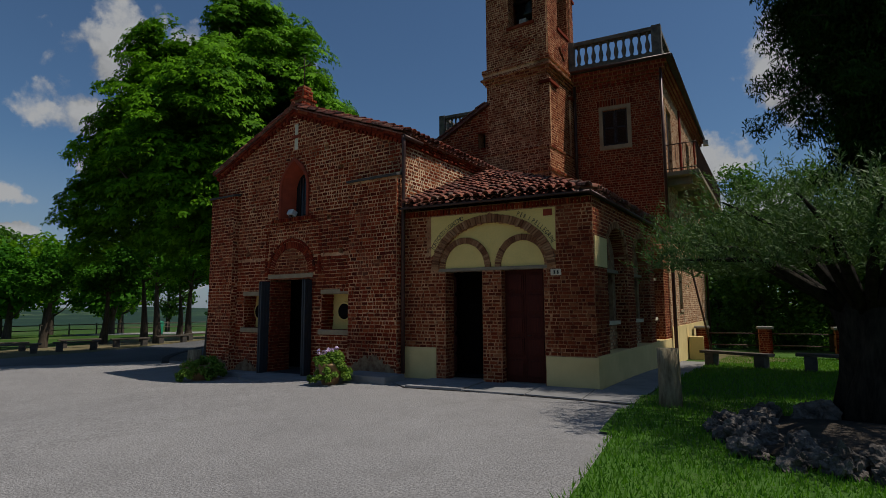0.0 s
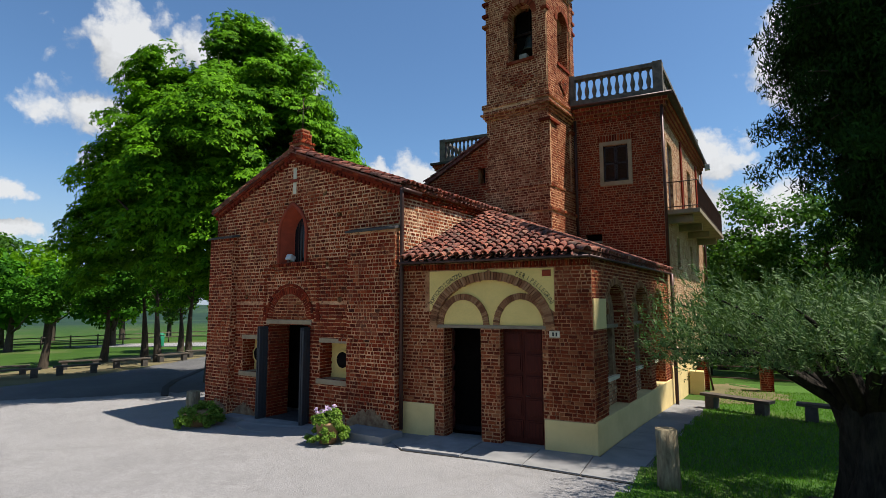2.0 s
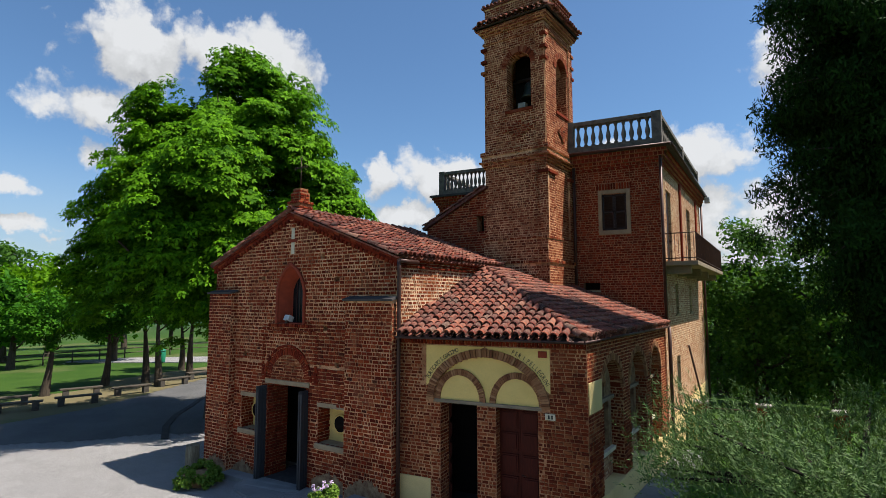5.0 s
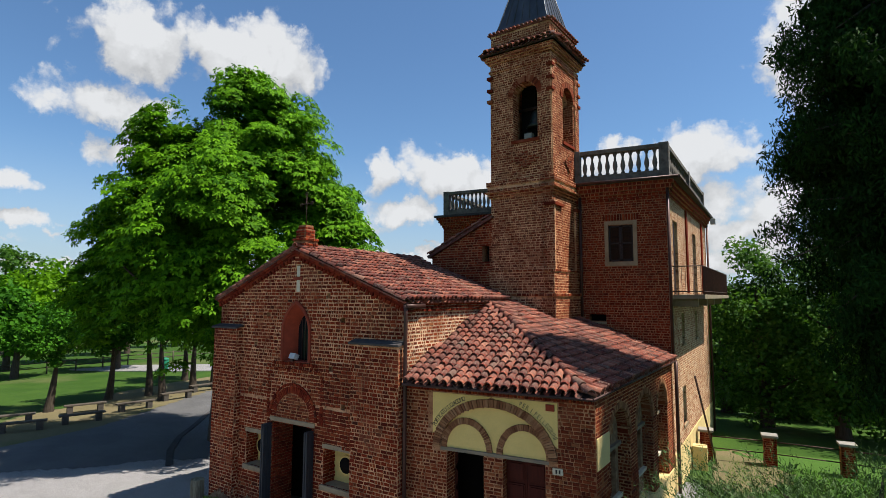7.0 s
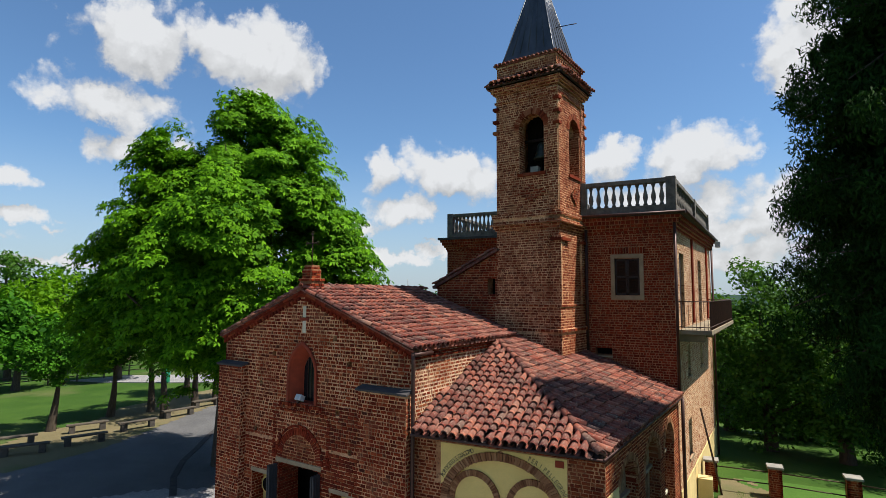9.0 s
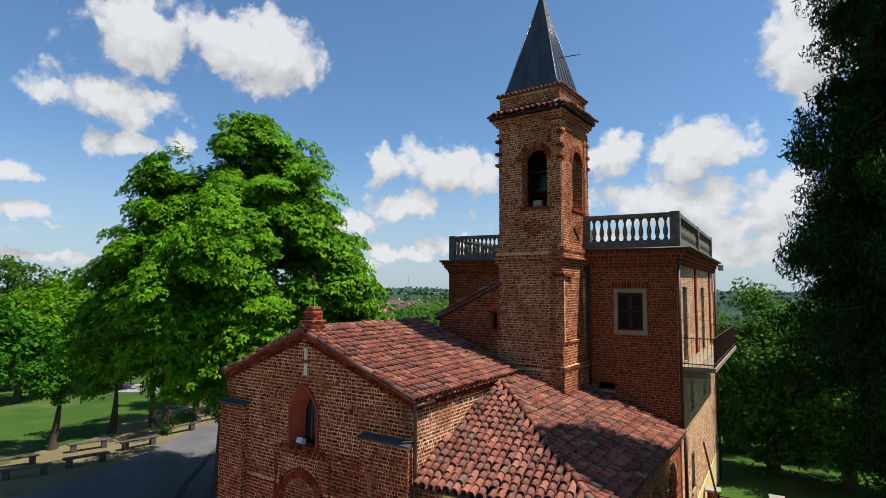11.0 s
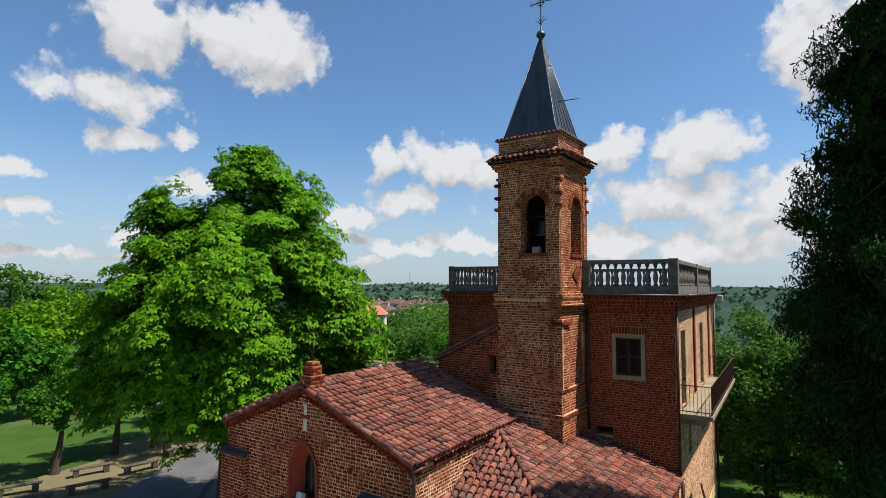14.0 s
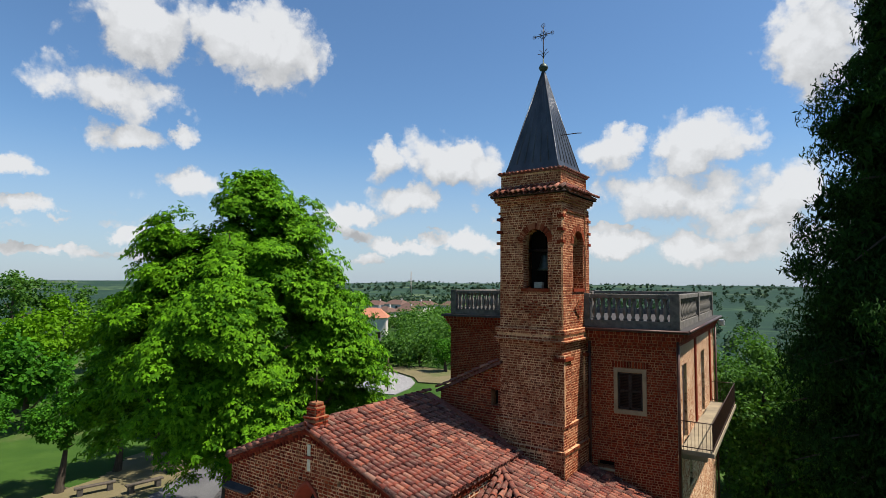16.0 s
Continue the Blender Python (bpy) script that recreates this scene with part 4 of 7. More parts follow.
fac.sheet("render_patch", church, M_OLD_PLASTER, ragged(5.86, 7.30, 0.0, 0.55), 0.222, 0.04, "patch of crumbling tan render")
fac.sheet("render_patch", church, M_OLD_PLASTER, ragged(4.5, 5.75, -0.05, 0.42), 0.026, 0.04)
fac.sheet("render_patch", church, M_OLD_PLASTER, ragged(0.05, 1.05, -0.2, 0.25), 0.222, 0.04)
fac.sheet("render_patch", church, M_OLD_PLASTER, ragged(1.1, 2.2, -0.3, 0.2), 0.026, 0.04)

# ---- the pilgrims' portico ----
portico = thing("portico", "low brick portico with arched doors and a hipped tile roof", "porch")
PA, PB = (-6.36, 11.46), (-1.86, 11.40)
PC = 2.23                                              # middle of the big arch
pf = Wall(PA, PB, -0.3, 3.98, 0.32, None, [rect(0.86, 3.56, -0.4, 2.50), arched(PC, 1.30, 2.49, 2.55, 1.02)])
pw = pf.core("front_wall", M_MORTAR_DULL, portico, "front wall of brick with pale joints")
panel_hole = lambda v: (0.62, 3.73) if 2.90 <= v < 3.80 else None
pf.bricks(pw, M_BRICK_OLD, course=0.079, length=0.18, joint=0.018, seed=61, v0=0.02, single=(3.5, 4.6, 0.66, 3.5),
          extra=[panel_hole, arched(PC, 1.48, 2.5, 2.55, 1.21), rect(-0.1, 0.86, -0.5, 0.76), rect(3.46, 4.7, -0.5, 0.65)])
soldier = Wall(pf.at(0, 0, 0.004)[:2], pf.at(4.50, 0, 0.004)[:2], 3.82, 3.97, 0.05)
soldier.bricks(portico, M_BRICK, course=0.15, length=0.085, joint=0.02, seed=62, bond=0, proud=0.03, name="soldier_course")
# plaster panel round the big arch
for sg in (-1, 1):
    pts = [(PC + sg * 1.49, 2.86), (PC + sg * 1.49, 3.80), (PC, 3.80)]
    for i in range(1, 12):
        a = math.pi / 2 * (1 - i / 12)
        pts.append((PC + sg * 1.44 * math.cos(a), 2.55 + 1.16 * math.sin(a)))
    pts = pts[:3] + [p for p in pts[3:] if p[1] > 2.86]
    if sg > 0:
        pts = pts[::-1]
    pf.sheet("plaster_panel", portico, M_PANEL, pts[::1] if sg < 0 else pts, 0.012, 0.05, "pale yellow plaster panel")
pf.arch_bricks(portico, M_BRICK_TAN, PC, 2.55, 1.30, 1.48, 1.02, 1.20, n=64, proud=0.05, depth=0.3, name="big_arch")
pf.sheet("arch_plaster", portico, M_PANEL, [(PC + 1.34 * math.cos(a), 2.55 + 1.06 * math.sin(a)) for a in (math.pi * i / 32 for i in range(33))], -0.06, 0.1, "yellow plaster under the big arch")
for c in (1.58, 2.96):
    pf.arch_bricks(portico, M_BRICK_TAN, c, 2.56, 0.50, 0.64, 0.57, 0.71, n=34, proud=0.02, depth=0.1, d=-0.04, name="small_arch")
    pf.sheet("lunette", portico, M_PANEL, [(c + 0.51 * math.cos(a), 2.56 + 0.58 * math.sin(a)) for a in (math.pi * i / 24 for i in range(25))], -0.052, 0.05, "yellow lunette")
pf.slab("beam", portico, M_BEAM, 0.84, 3.58, 2.49, 2.565, -0.30, -0.005, "weathered wooden beam over the doors", 0.008)
# jambs and middle pier
for a, b, d0 in ((0.86, 1.10, 0.0), (2.02, 2.47, -0.02), (3.44, 3.56, 0.0)):
    j = Wall(pf.at(a, 0, d0)[:2], pf.at(b, 0, d0)[:2], -0.3, 2.49, 0.45)
    q = j.core("pier", M_MORTAR_DULL, portico, "brick door pier")
    j.bricks(q, M_BRICK_OLD, course=0.079, length=0.18, joint=0.018, seed=int(a * 50), v0=0.02)
    for uu, da, db in ((b, d0, d0 - 0.45), (a, d0 - 0.45, d0)):
        sd = Wall(pf.at(uu, 0, da)[:2], pf.at(uu, 0, db)[:2], -0.3, 2.49, 0.05)
        sd.bricks(q, M_BRICK_OLD, course=0.079, length=0.19, joint=0.018, seed=int(a * 70) + 1, v0=0.02)
# plinths
pf.slab("plinth", portico, M_PLASTER, -0.02, 0.86, -0.4, 0.75, -0.1, 0.035, "yellow plastered plinth", 0.008)
pf.slab("plinth", portico, M_PLASTER, 3.46, 4.54, -0.4, 0.64, -0.1, 0.04, "yellow plastered plinth", 0.008)


def panelled_door(name, u0, u1, v0, v1, depth, ajar=0.0, rows=5):
    d = thing(name, "dark stained wooden double door with raised panels in the portico", "door", "portico doors")
    w = (u1 - u0) / 2
    for k in (0, 1):
        bm = bmesh.new()
        box(bm, 0, w - 0.004, 0, 0.05, v0, v1, None, 0.004)
        h = (v1 - v0 - 0.1) / rows
        for i in range(rows):
            z = v0 + 0.07 + i * h
            for inset, out in ((0.05, 0.03), (0.085, 0.05)):
                box(bm, inset, w - inset, -out, 0.0, z + inset - 0.02, z + h - inset + 0.0, None, 0.004)
        m = pf.matrix(u0 if k == 0 else u1, 0, -depth)
        m = m @ (Matrix.Rotation(radians(ajar), 4, "Z") if k == 0 else Matrix.Rotation(radians(-ajar), 4, "Z") @ Matrix.Translation((-w, 0, 0)))
        bmesh.ops.transform(bm, matrix=m, verts=bm.verts)
        leaf = part("door_leaf", bm, M_DOOR, d)
        if k:
            bm = bmesh.new()
            tube(bm, [(0.05, -0.02, 1.05), (0.05, -0.07, 1.05), (0.14, -0.07, 1.05)], 0.011, 6)
            bmesh.ops.transform(bm, matrix=m, verts=bm.verts)
            part("handle", bm, M_IRON, leaf, "dark iron handle")
    return d


panelled_door("double_door", 2.47, 3.44, 0.04, 2.49, 0.26)
panelled_door("double_door", 1.10, 2.02, 0.04, 2.49, 0.47, 112)
pf.slab("threshold", portico, M_STONE, 1.05, 3.5, -0.3, 0.035, -0.5, 0.0, "worn stone threshold")
pf.slab("floor", portico, M_SLATE, 0.1, 4.4, -0.3, 0.0, -5.0, -0.5)
# added near-black sheet: the unlit depth behind the open door
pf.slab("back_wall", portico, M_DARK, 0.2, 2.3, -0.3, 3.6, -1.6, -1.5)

# painted lettering along the arch
TEXT_CACHE = {}


def letter_mesh(ch):
    if ch not in TEXT_CACHE:
        cu = bpy.data.curves.new("letter", "FONT")
        cu.body, cu.size, cu.align_x, cu.extrude, cu.resolution_u = ch, 0.15, "CENTER", 0.002, 2
        ob = bpy.data.objects.new("letter", cu)
        me = bpy.data.meshes.new_from_object(ob)
        bpy.data.objects.remove(ob)
        TEXT_CACHE[ch] = me
    return TEXT_CACHE[ch]


def arc_text(text, a0, a1, ra, ri, name):
    """Letters set along the ellipse from angle a0 to a1 (degrees)."""
    widths = [0.55 if c in "I. " else 1.0 for c in text]
    total, pos = sum(widths), 0.0
    bm = bmesh.new()
    for c, w in zip(text, widths):
        t = radians(a0 + (a1 - a0) * (pos + w / 2) / total)
        pos += w
        if c == " ":
            continue
        u, v = PC + ra * math.cos(t), 2.55 + ri * math.sin(t)
        ang = math.atan2(ri * math.cos(t), -ra * math.sin(t)) + math.pi
        m = pf.matrix(u, v, 0.016) @ Matrix.Rotation(-ang, 4, "Y") @ Matrix.Rotation(radians(90), 4, "X") @ Matrix.Diagonal((0.72, 1, 1, 1))
        n0 = len(bm.verts)
        bm.from_mesh(letter_mesh(c))
        bm.verts.ensure_lookup_table()
        bmesh.ops.transform(bm, matrix=m, verts=bm.verts[n0:])
    return part(name, bm, M_BLACK, portico, "black painted capital letters")


arc_text("PORTICATO S.GIACOMO", 158, 115, 1.52, 1.235, "lettering")
arc_text("PER I PELLEGRINI", 66, 22, 1.52, 1.235, "lettering")
pf.slab("plaque", portico, M_TERRACOTTA, 3.47, 3.66, 3.62, 3.76, 0.0, 0.035, "small dark red clay plaque", 0.004)
nump = pf.slab("number_plate", portico, M_WHITE, 3.60, 3.82, 2.33, 2.46, 0.0, 0.03, "small white enamel plate", 0.004)
for u in (3.665, 3.735):
    pf.slab("bar", nump, M_BLACK, u, u + 0.035, 2.355, 2.435, 0.028, 0.034)

# long side: piers and deep arched bays, each with a recessed window under a beam
SA, SB = (-1.86, 11.42), (-0.86, 19.02)
BAYS = [(0.88, 2.56), (3.20, 4.94), (5.46, 6.82)]
DEEP = 0.36
ps = Wall(SA, SB, -0.5, 3.98, DEEP, None, [arched((a + b) / 2, (b - a) / 2, 0.66, 2.72, 0.76) for a, b in BAYS])
sw2 = ps.core("side_wall", M_MORTAR_DULL, portico, "side wall of brick with deep arched bays")
ps.bricks(sw2, M_BRICK_OLD, course=0.079, length=0.18, joint=0.018, seed=71, v0=0.66, extra=[arched((a + b) / 2, (b - a) / 2 + 0.15, 2.72, 2.73, 0.91) for a, b in BAYS], single=(0, 4.2, 0.7, 1.9))
ps.slab("plinth", portico, M_PLASTER, 0.0, 7.66, -0.6, 0.66, -0.30, 0.04, "yellow plastered plinth", 0.008)
ps.slab("corner_panel", portico, M_PLASTER, 0.01, 0.84, 2.50, 3.14, 0.0, 0.03, "pale plaster panel on the corner", 0.006)
for i, (a, b) in enumerate(BAYS):
    c, h = (a + b) / 2, (b - a) / 2
    ps.arch_bricks(portico, M_BRICK_TAN, c, 2.72, h, h + 0.14, 0.76, 0.90, n=30, proud=0.022, depth=DEEP, name="bay_arch", gap=0.2)
    for p, q, sg in ((ps.at(a, 0, 0.0), ps.at(a, 0, -DEEP), 0), (ps.at(b, 0, -DEEP), ps.at(b, 0, 0.0), 1)):
        jamb = Wall(p[:2], q[:2], 0.66, 2.74, 0.02)
        jamb.bricks(portico, M_BRICK_OLD, course=0.079, length=0.19, joint=0.018, seed=72 + 2 * i + sg, name="bay_reveal")
    n = 14                                              # rough plaster on the underside of the arch
    vs = [ps.at(c + h * math.cos(t), 2.72 + 0.76 * math.sin(t), d) for d in (-0.05, -DEEP) for t in (math.pi * k / n for k in range(n + 1))]
    part("arch_soffit", mesh_from("arch_soffit", vs, [(k, k + 1, n + 2 + k, n + 1 + k) for k in range(n)], M_BRICK_OLD), None, portico)
    bk = Wall(ps.at(a, 0, -0.30)[:2], ps.at(b, 0, -0.30)[:2], 0.6, 3.50, 0.14, None, [rect(0.24, 2 * h - 0.24, 1.34, 2.46), arched(h, 0.30, 2.56, 2.78, 0.30)])
    bw = bk.core("bay_infill", M_OLD_PLASTER, portico, "grey tan plastered infill of an arched bay")
    bk.bricks(bw, M_BRICK_PALE, course=0.079, length=0.19, joint=0.022, seed=75 + i, v0=0.66, v1=1.24)
    back = Wall(ps.at(a + 0.2, 0, -0.41)[:2], ps.at(b - 0.2, 0, -0.41)[:2], 1.3, 2.5, 0.05)
    panel = back.core("window_infill", M_MORTAR_DULL, portico)
    back.bricks(panel, M_BRICK_OLD, course=0.079, length=0.19, joint=0.018, seed=85 + i)
    bk.arch_bricks(portico, M_BRICK_TAN, h, 2.78, 0.30, 0.42, 0.30, 0.42, n=18, proud=0.02, depth=0.05, name="inner_arch", gap=0.2)
    # near-black slab painted as the shade in the small arched opening
    bk.slab("lunette_back", portico, M_DARK, h - 0.34, h + 0.34, 2.54, 3.12, -0.16, -0.145)
    bk.slab("bay_beam", portico, M_BEAM, 0.0, 2 * h, 2.46, 2.545, -0.05, 0.09, "weathered wooden beam", 0.006)
    bk.slab("bay_sill", portico, M_WHITE, 0.0, 2 * h, 1.24, 1.33, -0.10, 0.10, "pale stone sill", 0.008)

# hipped roof
proof = new("roof")
proof.parent = portico
tagged(proof, "hipped roof of weathered clay barrel tiles")
E0, EC, EE, HT = Vector((-6.22, 11.06, 4.03)), Vector((-1.86, 11.06, 4.03)), Vector((-0.76, 19.05, 4.03)), Vector((-5.72, 15.6, 5.80))
HW = Vector((-3.75, 19.05, 5.26))
plate("deck", proof, M_SHUTTER, [E0, EC, HT, Vector((-6.2, 12.2, 4.45))], 0.06)
plate("deck", proof, M_SHUTTER, [EC, EE, HW, HT], 0.06)
hip_dir = HT - EC


def front_side(p):
    """Whether p lies before the hip line, on the front slope."""
    return (p.x - EC.x) * hip_dir.y - (p.y - EC.y) * hip_dir.x < 0


fa = (EC - E0).normalized()
fup = (HT - E0) - fa * (HT - E0).dot(fa)


def in_front(s, t):
    p = E0 + fa * s + fup.normalized() * t
    return front_side(p) and p.x > -6.36 + 0.128 * (p.y - 11.32) + 0.05


tiled_slope(proof, E0, EC, fup, fup.length, in_front, seed=14, singles=300, prefer=lambda s, t: s > 0.6 and t < 4.5)
sa = (EE - EC).normalized()
sup = (HT - EC) - sa * (HT - EC).dot(sa)


def in_side(s, t):
    p = EC + sa * s + sup.normalized() * t
    return not front_side(p) and p.x > -5.72 and p.y < 19.0 and not (p.y > 16.85 and p.x < -3.95)


tiled_slope(proof, EC, EE, sup, sup.length, in_side, seed=15)
ridge_tiles(proof, EC + Vector((0, 0, 0.06)), HT + Vector((0, 0, 0.08)), 7, 1.15)
pipe("gutter", portico, [E0 + Vector((0, -0.03, -0.04)), EC + Vector((0.03, -0.03, -0.04))], 0.032, M_PIPE, "thin dark gutter")
pipe("gutter", portico, [EC + Vector((0.04, -0.03, -0.04)), EE + Vector((0.04, 0, -0.04))], 0.032, M_PIPE, "thin dark gutter")
pipe("downpipe", portico, [(-0.72, 18.95, 3.98), (-0.72, 18.95, 3.0), (-0.72, 18.95, -0.25)], 0.055, M_PIPE, "brown downpipe at the house corner")
plate("flashing", portico, M_SLATE, [(-6.2, 11.75, 4.38), (-6.05, 11.75, 4.34), (-5.62, 16.1, 5.9), (-5.8, 16.1, 5.95)], 0.02)

# ---- bell tower ----
tower = thing("bell_tower", "square brick bell tower with arched belfry and dark metal spire", "bell tower")
TA, TB = (-6.43, 17.42), (-4.15, 17.05)
TW = (Vector((*TB, 0)) - Vector((*TA, 0))).length
TU = (Vector((*TB, 0)) - Vector((*TA, 0))).normalized()
TI = Vector((-TU.y, TU.x, 0))


def tpt(x, y):
    p = Vector((*TA, 0)) + TU * x + TI * y
    return (p.x, p.y)


def tower_stage(name, z0, z1, out, course, seed, front=(), right=(), thick=0.4, mat=None, proud=0.016, length=0.178, label=""):
    """One stage: four walls round, bricks on the two faces that are seen."""
    o, e = -out, TW + out
    st = new(name)
    st.parent = tower
    tagged(st, label)
    ws = [Wall(tpt(o, o), tpt(e, o), z0, z1, thick, None, front), Wall(tpt(e, o), tpt(e, e), z0, z1, thick, None, right),
          Wall(tpt(e, e), tpt(o, e), z0, z1, thick), Wall(tpt(o, e), tpt(o, o), z0, z1, thick)]
    for w in ws:
        w.core("wall", M_MORTAR_TOWER, st)
    for i, w in enumerate(ws[:2]):
        w.bricks(st, mat or M_BRICK_TOWER, course=course, length=length, joint=0.019, seed=seed + i, proud=proud)
    return ws, st


def tower_block(z0, z1, out, mat=M_BRICK_TOWER, name="string_course", label=""):
    bm = bmesh.new()
    box(bm, -out, TW + out, -out, TW + out, z0, z1, None, 0.008)
    m = Matrix((TU, TI, Vector((0, 0, 1)))).transposed().to_4x4()
    m.translation = (*TA, 0)
    bmesh.ops.transform(bm, matrix=m, verts=bm.verts)
    ob = part(name, bm, M_MORTAR_TOWER if mat in (M_BRICK_TOWER, M_BRICK_OLD) else mat, tower, label)
    if mat in (M_BRICK_TOWER, M_BRICK_OLD):
        n = max(1, round((z1 - z0) / 0.08))
        for a, b in (((-out, -out), (TW + out, -out)), ((TW + out, -out), (TW + out, TW + out))):
            Wall(tpt(*a), tpt(*b), z0, z1, 0.05).bricks(ob, mat, course=(z1 - z0) / n, length=0.19, joint=0.016, seed=int(z0 * 100), proud=0.016, name="course_bricks")
    return ob


tower_stage("base_stage", 3.5, 6.05, 0.10, 0.085, 81, label="flared brick base of the tower")
tower_block(6.05, 6.16, 0.15, M_BRICK_OLD, label="worn brick ledge")
tower_stage("plinth_stage", 6.16, 6.86, 0.05, 0.085, 83)
tower_block(6.86, 6.95, 0.08, M_BRICK_OLD)
lower, lower_ob = tower_stage("lower_stage", 6.95, 9.45, 0.0, 0.083, 85, right=[], label="tall brick lower stage")
# corner pilasters, with a recess between them on the side
for w, spans in ((lower[0], ((2.12, 2.41),)), (lower[1], ((-0.02, 0.55), (1.80, 2.41)))):
    for a, b in spans:
        q = Wall(w.at(a, 0, 0.07)[:2], w.at(b, 0, 0.07)[:2], 6.95, 9.2, 0.08)
        pl = q.core("pilaster", M_MORTAR_TOWER, lower_ob)
        q.bricks(pl, M_BRICK_TOWER, course=0.083, length=0.20, joint=0.018, seed=88)
        w.slab("pilaster_cap", pl, M_BRICK_OLD, a - 0.05, b + 0.05, 9.02, 9.12, 0.0, 0.16, bevel=0.008)
for z0, z1, o in ((9.45, 9.53, 0.05), (9.53, 9.62, 0.10), (9.62, 9.68, 0.17)):
    tower_block(z0, z1, o, M_BRICK_TOWER, label="stepped brick cornice")
tower_stage("cornice_stage", 9.68, 9.86, 0.09, 0.09, 90)
tower_block(9.86, 10.02, 0.13, M_BRICK_TOWER)
bel, bel_ob = tower_stage("belfry", 10.02, 14.45, 0.0, 0.083, 92,
                          front=[arched(1.36, 0.46, 11.38, 12.92, 0.48)], right=[arched(1.42, 0.46, 11.38, 12.95, 0.48)], thick=0.42, label="belfry stage with arched openings")
for w, c in ((bel[0], 1.36), (bel[1], 1.42)):
    w.arch_bricks(bel_ob, M_BRICK_TOWER, c, 12.92, 0.46, 0.66, 0.48, 0.68, n=26, proud=0.03, depth=0.2, name="belfry_arch")
    for uu, sg in ((c - 0.46, 1), (c + 0.46, -1)):
        s = Wall(w.at(uu, 0, 0.0)[:2], w.at(uu, 0, -0.42)[:2], 11.4, 12.95, 0.03)
        s.n = w.u * sg
        s.bricks(bel_ob, M_BRICK_TOWER, course=0.083, length=0.22, joint=0.016, seed=95, name="belfry_reveal")
    w.slab("belfry_sill", bel_ob, M_BRICK_OLD, c - 0.52, c + 0.52, 11.27, 11.38, -0.1, 0.05, bevel=0.006)
    # added near-black sheet for the unlit belfry; nothing louvred here
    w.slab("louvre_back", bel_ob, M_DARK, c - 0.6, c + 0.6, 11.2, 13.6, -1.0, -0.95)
    # raised diamond under the opening
    dw = 0.54 if w is bel[0] else 0.4
    dia = Wall(w.at(0, 0, 0.05)[:2], w.at(TW, 0, 0.05)[:2], 10.38, 10.98, 0.03, lambda v, c=c, dw=dw: (c - dw * (1 - abs(v - 10.68) / 0.3), c + dw * (1 - abs(v - 10.68) / 0.3)))
    dp = dia.core("lozenge", M_MORTAR_RED, bel_ob, "raised brick lozenge")
    dia.bricks(dp, M_BRICK, course=0.083, length=0.2, joint=0.02, seed=98)
    # corner strips
    for a, b in ((-0.02, 0.30), (TW - 0.30, TW + 0.02)):
        if w is bel[0] and a < 0:
            continue
        q = Wall(w.at(a, 0, 0.05)[:2], w.at(b, 0, 0.05)[:2], 10.02, 14.2, 0.06)
        pl = q.core("corner_strip", M_MORTAR_TOWER, bel_ob)
        q.bricks(pl, M_BRICK_TOWER, course=0.083, length=0.20, joint=0.018, seed=97)
# small stepped brackets on the corners
for z in (12.9, 13.3, 13.75):
    for x, y in ((-0.04, -0.04), (TW - 0.06, -0.04), (TW - 0.06, TW - 0.06)):
        bm = bmesh.new()
        box(bm, x - 0.06, x + 0.16, y - 0.06, y + 0.16, z, z + 0.10, None, 0.006)
        m = Matrix((TU, TI, Vector((0, 0, 1)))).transposed().to_4x4()
        m.translation = (*TA, 0)
        bmesh.ops.transform(bm, matrix=m, verts=bm.verts)
        part("bracket", bm, M_BRICK_OLD, bel_ob)
for z0, z1, o in ((13.98, 14.06, 0.05), (14.3, 14.38, 0.08), (14.38, 14.46, 0.15), (14.46, 14.54, 0.18)):
    tower_block(z0, z1, o, M_BRICK_TOWER, label="stepped brick cornice")
# tiled eave round the tower
teave = new("tower_eave")
teave.parent = tower
tagged(teave, "skirt of clay barrel tiles round the tower")
O = 0.27
cs = [Vector((*tpt(-O, -O), 14.60)), Vector((*tpt(TW + O, -O), 14.60)), Vector((*tpt(TW + O, TW + O), 14.60)), Vector((*tpt(-O, TW + O), 14.60))]
inn = [Vector((*tpt(0.05, 0.05), 14.82)), Vector((*tpt(TW - 0.05, 0.05), 14.82)), Vector((*tpt(TW - 0.05, TW - 0.05), 14.82)), Vector((*tpt(0.05, TW - 0.05), 14.82))]
for i in range(4):
    a, b = cs[i], cs[(i + 1) % 4]
    plate("deck", teave, M_SHUTTER, [a, b, inn[(i + 1) % 4], inn[i]], 0.05)
    al = (b - a).normalized()
    up = (inn[i] - a) - al * (inn[i] - a).dot(al)
    tiled_slope(teave, a, b, up, up.length, lambda s, t, L=(b - a).length: t - 0.1 < s < L - t + 0.1, pitch_w=0.2, seed=20 + i)
tower_stage("attic", 14.80, 15.36, -0.02, 0.083, 99, label="low brick attic under the spire")
tower_block(15.36, 15.44, 0.03, M_TILE, "attic_coping")
coping = new("coping_tiles")
coping.parent = tower
tagged(coping, "row of small clay tile ends on the attic")
